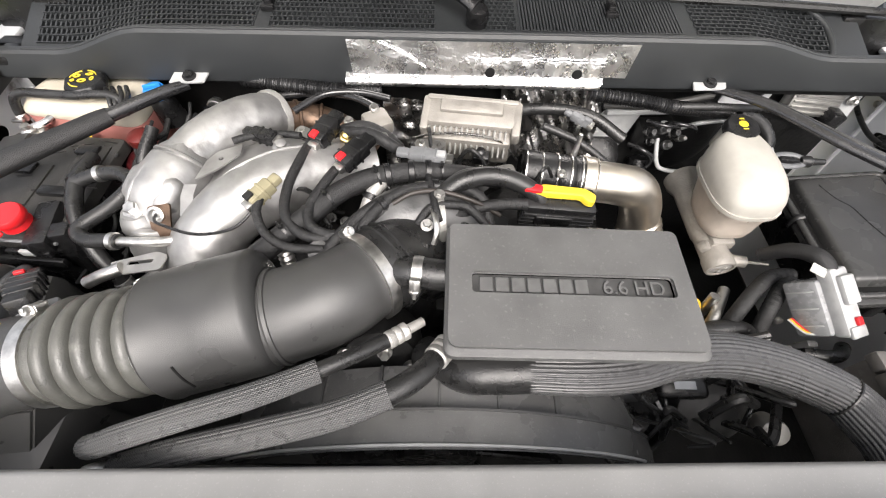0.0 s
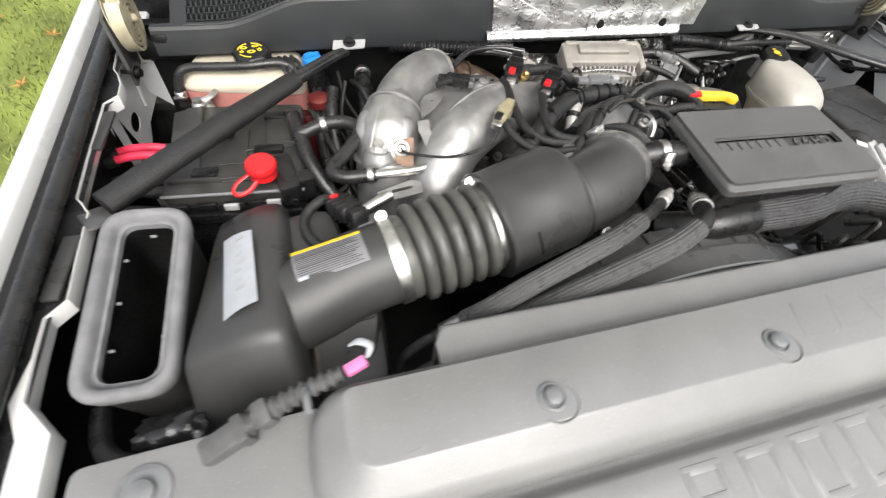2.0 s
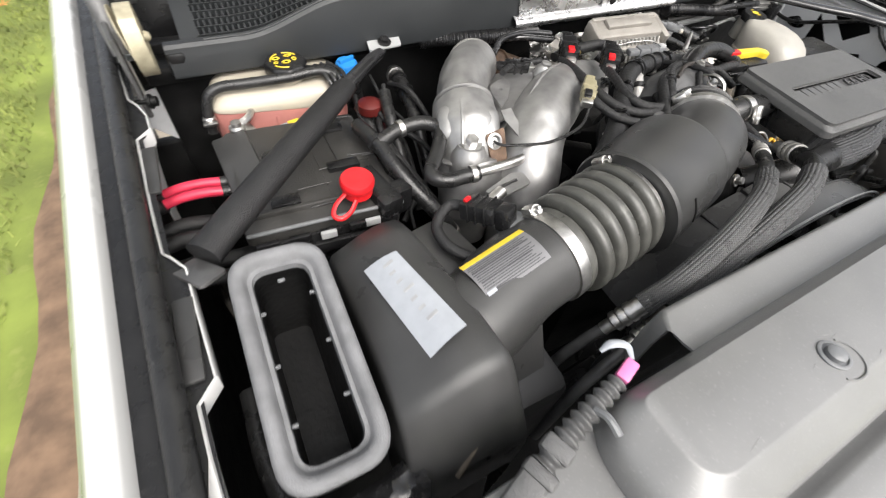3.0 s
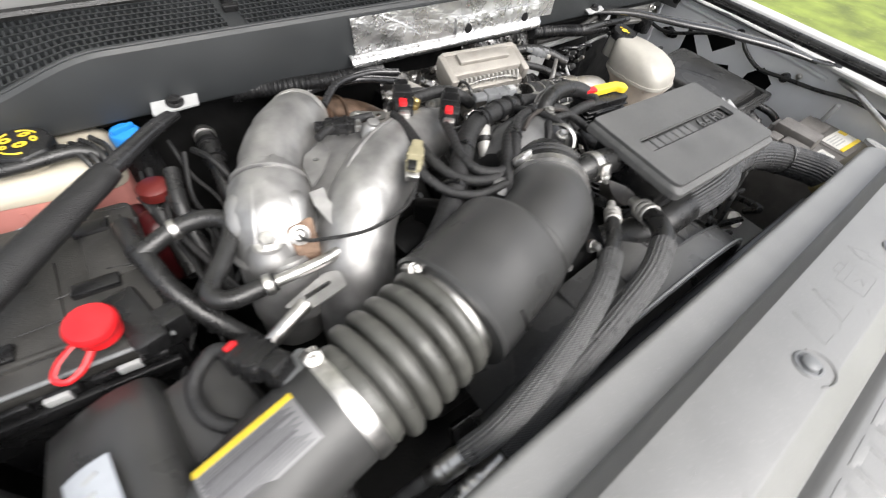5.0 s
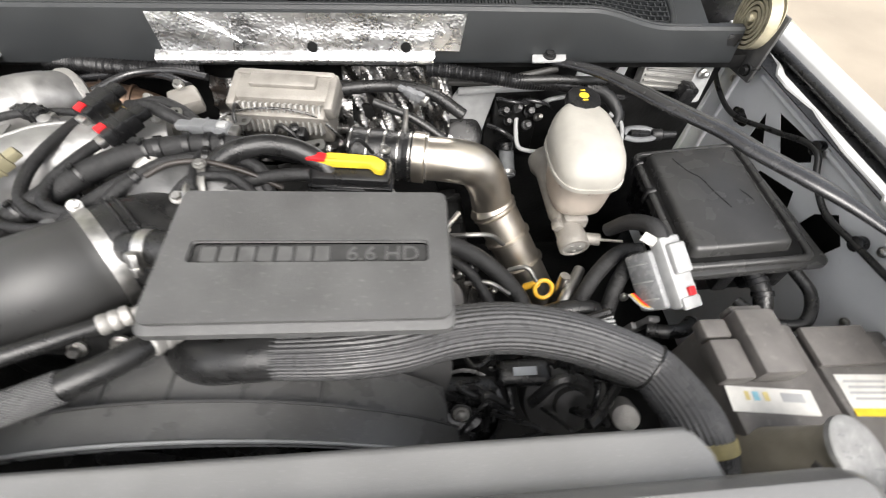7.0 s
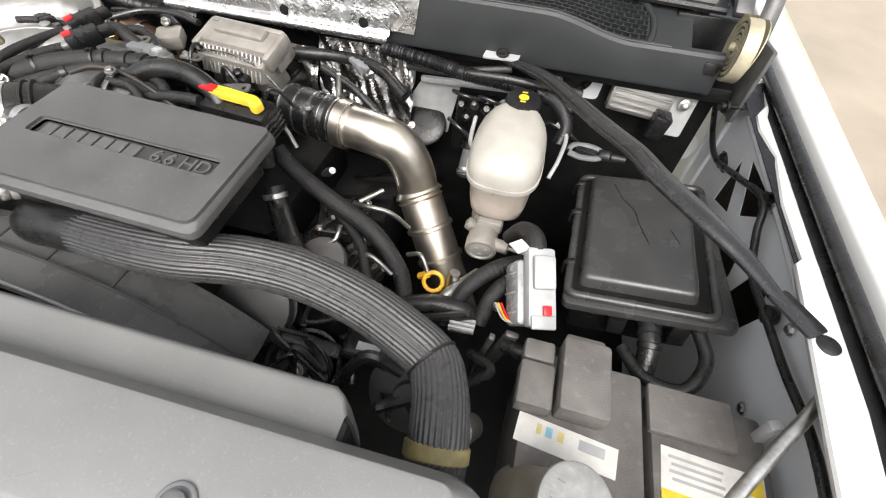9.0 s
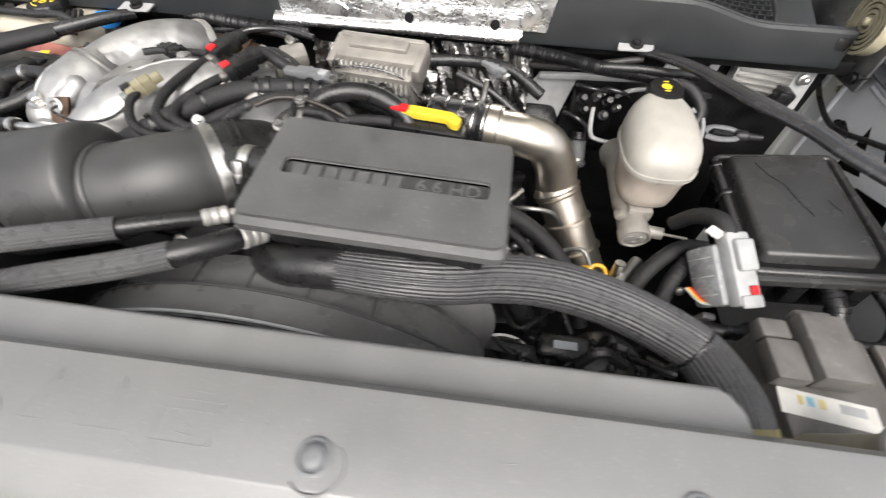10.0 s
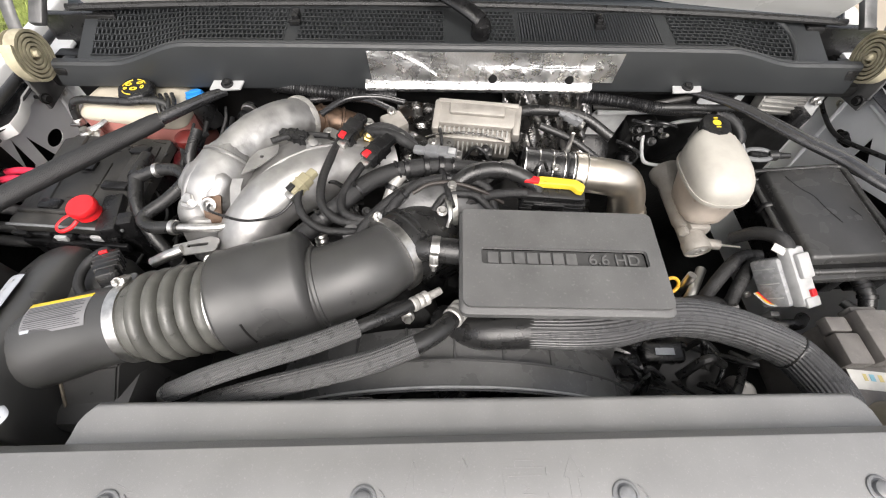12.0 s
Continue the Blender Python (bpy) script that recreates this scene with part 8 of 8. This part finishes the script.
wire([(-0.16, 0.60, 1.30), (-0.12, 0.585, 1.31), (-0.09, 0.57, 1.305), (-0.06, 0.57, 1.28)], 0.010)
wire([(-0.19, 0.62, 1.28), (-0.14, 0.635, 1.285), (-0.10, 0.62, 1.28), (-0.07, 0.60, 1.265)], 0.009)
wire([(-0.24, 0.60, 1.29), (-0.28, 0.605, 1.288), (-0.32, 0.59, 1.295), (-0.345, 0.575, 1.297)], 0.006)
wire([(0.20, 0.47, 1.275), (0.215, 0.455, 1.24), (0.22, 0.44, 1.20)], 0.011)
wire([(0.06, 0.72, 1.24), (0.20, 0.76, 1.235), (0.30, 0.74, 1.235), (0.37, 0.70, 1.21)], 0.012, "black cable along the firewall", RUBBER)
wire([(0.37, 0.78, 1.245), (0.45, 0.755, 1.25), (0.55, 0.75, 1.255), (0.62, 0.755, 1.25), (0.70, 0.77, 1.24)], 0.008, "black cable along the firewall", RUBBER)
wire([(0.345, 0.79, 1.225), (0.43, 0.775, 1.235), (0.50, 0.775, 1.25), (0.56, 0.785, 1.258)], 0.007, "grey cable along the firewall", DUSTY)
wire([(0.62, 0.76, 1.235), (0.66, 0.745, 1.225), (0.685, 0.72, 1.20), (0.68, 0.70, 1.17)], 0.013, "black corrugated hose behind the brake tank", RUBBER)
wire([(0.20, 0.70, 1.24), (0.27, 0.68, 1.22), (0.33, 0.655, 1.19), (0.37, 0.64, 1.16)], 0.008, "thick black cable across the firewall foil", RUBBER)

# thinner loose wires
random.seed(55)
for i in range(26):
    x, y = random.uniform(-0.22, 0.16), random.uniform(0.40, 0.66)
    z = 1.265 + random.uniform(-0.03, 0.02)
    dx, dy = random.uniform(-0.07, 0.07), random.uniform(-0.06, 0.06)
    hose("thin_wire", "thin black wire across the engine top", [(x, y, z - 0.03), (x + dx * 0.4, y + dy * 0.3, z + 0.008), (x + dx * 0.8, y + dy * 0.8, z + 0.004), (x + dx * 1.3, y + dy * 1.2, z - 0.03)], random.uniform(0.0022, 0.0045), RUBBER, "thin wires", 8, "wire")

# injector plugs with red locks
def plug(at, turn, tilt, size=(0.03, 0.052, 0.026), lock=RED, body=None, label="black wiring plug with red lock"):
    p = thing("wiring_plug", at, label, "wiring plug", "wiring plugs")
    m = pose(*at, tilt, 0, turn)
    bm = B()
    rbox(bm, size, m, 0.004)
    rbox(bm, (size[0] * 0.75, size[1] * 0.5, size[2] * 0.6), m @ pose(0, size[1] * 0.6, 0), 0.003)
    for k in (-0.2, 0.1):
        rbox(bm, (size[0] * 1.08, 0.004, size[2] * 1.06), m @ pose(0, size[1] * k, 0), 0.001)
    part("body", bm, body or BLACK, p)
    bm = B()
    rbox(bm, (0.012, 0.014, 0.007), m @ pose(-0.002, -size[1] * 0.36, size[2] * 0.5), 0.0015)
    part("lock", bm, lock, p)
    bm = B()
    rbox(bm, (0.018, 0.012, 0.012), m @ pose(0, -size[1] * 0.58, -0.002), 0.002)
    part("latch", bm, ZINC, p)
    return p


plug((-0.193, 0.585, 1.312), -28, 10)
plug((-0.140, 0.530, 1.314), -38, 8)
plug((-0.262, 0.447, 1.314), -40, 12, (0.022, 0.042, 0.02), BLACK, OLIVE, "olive sensor plug on the exhaust shield")
plug((-0.022, 0.540, 1.305), 80, 0, (0.022, 0.06, 0.018), LAMPGREY, MIDGREY, "grey wiring plug behind the harness")
plug((-0.30, 0.595, 1.292), 70, 0, (0.022, 0.045, 0.02), BLACK, BLACK, "black wiring plug between the exhaust shields")
plug((0.275, 0.715, 1.245), 60, 10, (0.016, 0.04, 0.016), MIDGREY, MIDGREY, "grey wiring plug on the firewall")

# injector connector with yellow lever
yc = thing("yellow_connector", (0.17, 0.46, 1.27), "black multi-pin connector with yellow and red lever", "connector")
YM = pose(0.176, 0.463, 1.292, 8, 2, -3) @ Matrix.Diagonal((1.15, 1.1, 1.0, 1.0))
bm = B()
rbox(bm, (0.096, 0.042, 0.05), YM @ pose(0.006, 0.002, -0.022), 0.006)
for k in range(4):
    rbox(bm, (0.100, 0.046, 0.003), YM @ pose(0.006, 0.001, -0.042 + 0.010 * k), 0.001, 1)
rbox(bm, (0.05, 0.006, 0.02), YM @ pose(0.0, -0.022, -0.022), 0.003)
part("body", bm, BLACK, yc)
bm = B()
prism(bm, rounded([(-0.038, 0.004), (-0.02, 0.014), (0.036, 0.012), (0.05, 0.002), (0.046, -0.012), (0.036, -0.010), (0.03, -0.002), (-0.03, -0.002)], 0.004), 0.006, 0.018, YM, 0.003)
part("lever", bm, YELLOW, yc)
bm = B()
prism(bm, rounded([(-0.046, 0.0), (-0.036, 0.012), (-0.020, 0.010), (-0.022, -0.002)], 0.003), 0.008, 0.020, YM, 0.002)
part("red_tab", bm, RED, yc)

# steel and plastic bits around the duct coupling
bm = B()
sweep(bm, [(-0.235, 0.395, 1.262), (-0.232, 0.385, 1.24), (-0.23, 0.375, 1.215)], 0.011, 16, 10, ripple=0.0014, pitch=0.008)
solo("spring_fitting", bm, ZINC, "bright coiled spring fitting behind the duct", "fitting")
bm = B()
sweep(bm, [(-0.012, 0.42, 1.315), (-0.008, 0.40, 1.322), (-0.006, 0.38, 1.315), (-0.01, 0.37, 1.30)], 0.004, 8, 5, flat=0.5)
solo("metal_clip", bm, ZINC, "pale metal clip behind the engine cover", "clip")
bm = B()
lathe(bm, [(0.05, 0), (0.062, 0.01), (0.06, 0.03), (0.04, 0.045), (0.02, 0.05)], (-0.06, 0.475, 1.225), (0, -0.1, 1), 36)
solo("intake_housing", bm, STEELGREY, "dull aluminium intake housing under the wiring", "housing")
bm = B()
sweep(bm, [(-0.10, 0.42, 1.25), (-0.06, 0.44, 1.265), (0.0, 0.45, 1.26), (0.05, 0.45, 1.24)], [0.045, 0.05, 0.05, 0.045], 28, 6)
solo("intake_manifold", bm, STEELGREY, "dull aluminium intake runner under the wiring", "manifold")
bm = B()
rbox(bm, (0.09, 0.05, 0.04), (-0.17, 0.64, 1.228, 5, 0, 15), 0.012)
rbox(bm, (0.05, 0.05, 0.03), (-0.12, 0.68, 1.255, 5, 0, 30), 0.008)
solo("turbo_housing", bm, CAST, "cast turbo housing behind the exhaust pipes", "turbo")
for x, y, z in ((-0.02, 0.395, 1.31), (-0.17, 0.665, 1.27), (-0.125, 0.69, 1.28), (0.02, 0.46, 1.28)):
    bm = B()
    hex_bolt(bm, (x, y, z), (0.1, -0.3, 1), 0.006, 0.01)
    solo("hex_bolt", bm, ZINC, "small bright hexagon bolt", "bolt", "hex bolts")
bm = B()
sweep(bm, [(0.255, 0.64, 1.205), (0.258, 0.645, 1.235), (0.26, 0.65, 1.262)], [0.007, 0.005, 0.004], 10, 4)
solo("sensor_probe", bm, ZINC, "slim metal sensor standing by the charge pipe", "sensor")

# between shroud and engine: bracket, plug, sensor bodies
lowm = thing("alternator", (-0.1, 0.28, 1.1), "aluminium alternator with bolts below the hoses", "alternator")
bm = B()
lathe(bm, [(0.05, -0.03), (0.065, -0.025), (0.068, 0.02), (0.055, 0.04), (0.02, 0.045)], (-0.09, 0.27, 1.17), (0.1, -0.8, 0.5), 30)
part("housing", bm, DARK, lowm)
for a in range(5):
    bm = B()
    hex_bolt(bm, (-0.09 + 0.05 * math.cos(a * 1.25), 0.235 + 0.01 * math.sin(a), 1.195 + 0.035 * math.sin(a * 1.25)), (0.1, -0.8, 0.5), 0.007, 0.014)
    part("bolt", bm, ZINC, lowm)
cs = thing("crank_sensor", (0.449, 0.26, 0.95), "black sensor with white barcode label beside the fan", "sensor")
bm = B()
rbox(bm, (0.095, 0.045, 0.03), (0.449, 0.265, 1.004, 10, 0, 0), 0.012, 3)
rbox(bm, (0.030, 0.03, 0.13), (0.486, 0.272, 0.925, 10, 0, 0), 0.005)
part("body", bm, BLACK, cs)
bm = B()
rbox(bm, (0.04, 0.014, 0.001), (0.449, 0.262, 1.0205, 10, 0, 0), 0)
part("label", bm, PAPER, cs, "white label")
bm = B()
rbox(bm, (0.024, 0.001, 0.018), (0.486, 0.2525, 0.942, 10, 0, 0), 0)
part("label", bm, WHITEPAPER, cs, "white label")
random.seed(77)
for i in range(22):
    x, y = random.uniform(0.20, 0.62), random.uniform(0.14, 0.34)
    z = random.uniform(0.95, 1.08)
    hose("thin_wire", "thin black wire low beside the fan shroud", [(x, y, z), (x + random.uniform(-0.05, 0.05), y + random.uniform(-0.04, 0.04), z + 0.03), (x + random.uniform(-0.09, 0.09), y + random.uniform(-0.06, 0.06), z - 0.02)], random.uniform(0.003, 0.009), RUBBER, "thin wires", 8, "wire")
# round bodies low beside the fan: pump, tensioner, filter
for at, ax, prof, mt, lab in (((0.53, 0.25, 0.94), (0.05, -0.75, 0.66), [(0.05, -0.04), (0.075, -0.03), (0.08, 0.0), (0.076, 0.02), (0.05, 0.032), (0.03, 0.034), (0.028, 0.045), (0.01, 0.047)], SATIN, "black domed pump housing low beside the fan"),
                              ((0.347, 0.215, 0.99), (0.0, -0.15, 1), [(0.06, -0.07), (0.066, -0.004), (0.064, 0.002), (0.058, 0.0), (0.055, -0.03), (0.035, -0.034), (0.033, -0.018), (0.006, -0.016)], GLOSS, "black round cup low behind the fan shroud"),
                              ((0.55, 0.24, 0.95), (0.2, -0.3, 0.9), [(0.034, -0.08), (0.036, 0.0), (0.032, 0.012), (0.012, 0.016)], DARK, "dark canister low beside the battery")):
    bm = B()
    lathe(bm, prof, at, ax, 32)
    solo("engine_ancillary", bm, mt, lab, "engine part", "engine parts")

# grimy ribbed castings low between the engine cover and the charge pipe
GRIME = material("oily_cast_iron", (0.028, 0.027, 0.026), 0.24, 0.3, 0.5, 40, 0.8, 120, 0.3, 70, (0.12, 0.115, 0.105))
for at, size, turn in (((0.30, 0.50, 1.03), (0.10, 0.09, 0.05), (8, 14, 20)), ((0.37, 0.40, 1.0), (0.08, 0.07, 0.06), (-6, 10, -15)), ((0.27, 0.42, 1.01), (0.07, 0.08, 0.05), (10, -8, 35))):
    c = thing("engine_casting", at, "oily black ribbed casting low on the engine", "engine part", "engine parts")
    M = pose(*at, *turn)
    bm = B()
    rbox(bm, size, M, 0.008)
    part("body", bm, GRIME, c)
    for k in range(4):
        bm = B()
        rbox(bm, (0.006, size[1] * 0.9, 0.012), M @ pose(-size[0] * 0.36 + k * size[0] * 0.24, 0, size[2] / 2 + 0.003), 0.002)
        part("rib", bm, GRIME, c)
    for sx, sy in ((-1, -1), (1, 1)):
        bm = B()
        hex_bolt(bm, M @ Vector((sx * size[0] * 0.44, sy * size[1] * 0.42, size[2] / 2)), M.to_3x3() @ Vector((0, 0, 1)), 0.005, 0.006)
        part("bolt", bm, ZINC, c)

# ---- fittings and brackets among the engine wiring ----
BRASS = material("brass_fitting", (0.5, 0.38, 0.16), 0.35, 1.0, 0.2, 60, 0.2, 400)
def fitting(name, label, at, ax, prof, mt, cat, n=18, group=""):
    bm = B()
    lathe(bm, prof, at, ax, n)
    return solo(name, bm, mt, label, cat, group)


fitting("brass_fitting", "brass hexagon fitting behind the wiring plugs", (-0.165, 0.60, 1.285), (0.3, -0.4, 0.9), [(0.011, 0), (0.011, 0.010), (0.008, 0.011), (0.008, 0.02), (0.005, 0.022)], BRASS, "fitting", 6, "brass fittings")
fitting("brass_fitting", "brass hexagon fitting beside the intake", (0.005, 0.545, 1.272), (0.2, -0.6, 0.7), [(0.009, 0), (0.009, 0.012), (0.006, 0.013), (0.006, 0.024)], BRASS, "fitting", 6, "brass fittings")
for x, y, z, turn, w, d in ((-0.115, 0.60, 1.282, 30, 0.05, 0.022), (-0.235, 0.625, 1.272, -35, 0.06, 0.02), (0.10, 0.56, 1.25, 10, 0.06, 0.025), (-0.02, 0.615, 1.262, -12, 0.055, 0.02), (0.225, 0.60, 1.225, 80, 0.05, 0.018)):
    b2 = thing("pipe_bracket", (x, y, z - 0.02), "small steel pipe bracket with a bolt on the engine", "bracket", "pipe brackets")
    bm = B()
    plate(bm, rounded([(-w / 2, -d / 2), (w / 2, -d / 2), (w / 2, d / 2), (-w / 2, d / 2)], d * 0.45), [ellipse(w * 0.3, 0, 0.0045, 0.0045, 12)], 0.0025, pose(x, y, z, 8, -6, turn))
    part("strip", bm, MODULE, b2)
    bm = B()
    hex_bolt(bm, pose(x, y, z, 8, -6, turn) @ Vector((-w * 0.28, 0, 0.001)), (0.1, -0.15, 1), 0.005, 0.008)
    part("bolt", bm, ZINC, b2)
for pts, r in (([(0.13, 0.525, 1.245), (0.17, 0.515, 1.25), (0.215, 0.51, 1.235), (0.24, 0.50, 1.20)], 0.004), ([(0.33, 0.50, 1.09), (0.37, 0.485, 1.11), (0.41, 0.49, 1.10), (0.44, 0.50, 1.06)], 0.0045),
               ([(0.45, 0.46, 1.03), (0.48, 0.45, 1.05), (0.50, 0.43, 1.03)], 0.0045), ([(0.36, 0.42, 1.05), (0.40, 0.41, 1.065), (0.44, 0.40, 1.04)], 0.0045)):
    hose("fuel_line", "thin dull steel line across the engine", pts, r, MODULE, "fuel lines", 10, "pipe")
for pts in ([(-0.28, 0.70, 1.262), (-0.23, 0.745, 1.268), (-0.16, 0.755, 1.268), (-0.10, 0.745, 1.262)], [(-0.33, 0.76, 1.25), (-0.26, 0.765, 1.256), (-0.18, 0.75, 1.262), (-0.12, 0.71, 1.266)]):
    hose("heater_line", "dull black metal pipe under the cowl", pts, 0.007, GLOSS, "metal pipes", 12, "pipe")
# cable ties round the harness
for x, y, z, ax, r in ((-0.225, 0.40, 1.284, (0.7, 0.65, 0.2), 0.0185), (-0.10, 0.50, 1.297, (0.9, 0.4, 0), 0.0178), (0.0, 0.5175, 1.293, (1, 0.1, -0.1), 0.0165), (-0.17, 0.455, 1.2945, (0.75, 0.65, 0.1), 0.0182)):
    bm = B()
    lathe(bm, [(r - 0.001, -0.002), (r + 0.0012, -0.002), (r + 0.0012, 0.002), (r - 0.001, 0.002)], (x, y, z), ax, 24)
    rbox(bm, (0.006, 0.006, 0.006), (x, y - 0.3 * r, z + r + 0.001), 0.001)
    solo("cable_tie", bm, BLACK, "black plastic cable tie round the harness", "cable tie", "cable ties")

# cables over the intake manifold beside the engine cover
wire([(-0.118, 0.385, 1.285), (-0.108, 0.402, 1.303), (-0.085, 0.432, 1.31), (-0.055, 0.457, 1.312), (-0.014, 0.471, 1.308), (0.029, 0.475, 1.302), (0.062, 0.459, 1.295), (0.075, 0.43, 1.27)], 0.0085, rings=(0.3, 0.6))
wire([(-0.04, 0.395, 1.29), (-0.029, 0.41, 1.305), (-0.012, 0.428, 1.312), (0.02, 0.432, 1.312), (0.043, 0.427, 1.308), (0.075, 0.405, 1.285)], 0.0065)
wire([(-0.07, 0.43, 1.315), (-0.04, 0.445, 1.322), (0.0, 0.452, 1.318), (0.05, 0.445, 1.305), (0.09, 0.44, 1.28)], 0.0035, "thin dark taped wire on top of the engine", material("dark_wire_tape", (0.030, 0.025, 0.022), 0.5, 0, 0.3, 60))
hose("manifold_pipe", "dull silver pipe arching over the intake manifold", [(-0.118, 0.45, 1.265), (-0.105, 0.478, 1.286), (-0.085, 0.502, 1.292), (-0.055, 0.514, 1.29), (-0.025, 0.514, 1.28)], 0.011, ALU, "metal pipes", 18, "pipe", rings=(0.2,))
bk = thing("sensor_bracket", (0.004, 0.41, 1.3), "bent steel strip bracket with a bolt beside the engine cover", "bracket")
bm = B()
loft(bm, [[(x - 0.005, y, z), (x + 0.006, y + 0.002, z)] for x, y, z in ((-0.004, 0.452, 1.318), (-0.003, 0.44, 1.322), (0.0, 0.415, 1.314), (0.002, 0.395, 1.30), (0.002, 0.388, 1.28))])
part("strip", thicken(bm, 0.002), MODULE, bk)
bm = B()
hex_bolt(bm, (-0.003, 0.442, 1.3225), (0.1, -0.2, 1), 0.0055, 0.007)
part("bolt", bm, MODULE, bk)
bm = B()
lathe(bm, [(0.0145, 0), (0.015, 0.006), (0.0125, 0.008), (0.0125, 0.012), (0.015, 0.014), (0.015, 0.02), (0.0125, 0.022), (0.0125, 0.026), (0.015, 0.028), (0.015, 0.036), (0.009, 0.038)], (-0.165, 0.372, 1.262), (-0.1, -0.3, 0.9), 20)
solo("hose_union", bm, STEELGREY, "dark ribbed hose union behind the intake duct", "fitting")
# labelled parts and pulley low behind the radiator
py = thing("belt_pulley", (0.342, 0.22, 0.97), "black ribbed belt pulley behind the fan shroud", "pulley")
bm = B()
lathe(bm, [(0.02, -0.004), (0.045, -0.002), (0.052, 0.006), (0.058, 0.008), (0.058, 0.012), (0.055, 0.014), (0.058, 0.016), (0.058, 0.02), (0.055, 0.022), (0.058, 0.024), (0.06, 0.03), (0.052, 0.032), (0.046, 0.022), (0.02, 0.018), (0.018, 0.026), (0.006, 0.028)], (0.342, 0.228, 0.965), (-0.1, -0.75, 0.65), 40)
part("wheel", bm, BLACK, py)
bm = B()
hex_bolt(bm, (0.3398, 0.2085, 0.9825), (-0.1, -0.75, 0.65), 0.009, 0.009)
part("bolt", bm, MODULE, py)
bm = B()
lathe(bm, [(0.022, -0.05), (0.024, 0.0), (0.022, 0.006), (0.014, 0.009), (0.004, 0.01)], (0.625, 0.195, 0.96), (-0.3, -0.5, 0.8), 26)
solo("compressor_end", bm, ALU, "dull silver round housing behind the coolant hose", "housing")
for pts, r in (([(0.40, 0.30, 0.98), (0.42, 0.26, 0.99), (0.43, 0.22, 0.96)], 0.006), ([(0.52, 0.29, 0.98), (0.535, 0.25, 0.985), (0.53, 0.21, 0.95)], 0.008), ([(0.24, 0.30, 1.03), (0.28, 0.27, 1.03), (0.32, 0.255, 1.01)], 0.007), ([(0.56, 0.28, 1.0), (0.575, 0.24, 1.0), (0.565, 0.20, 0.96)], 0.005)):
    hose("thin_hose", "thin black hose low behind the radiator", pts, r, GLOSS, "thin hoses", 12, rings=(0.5,))
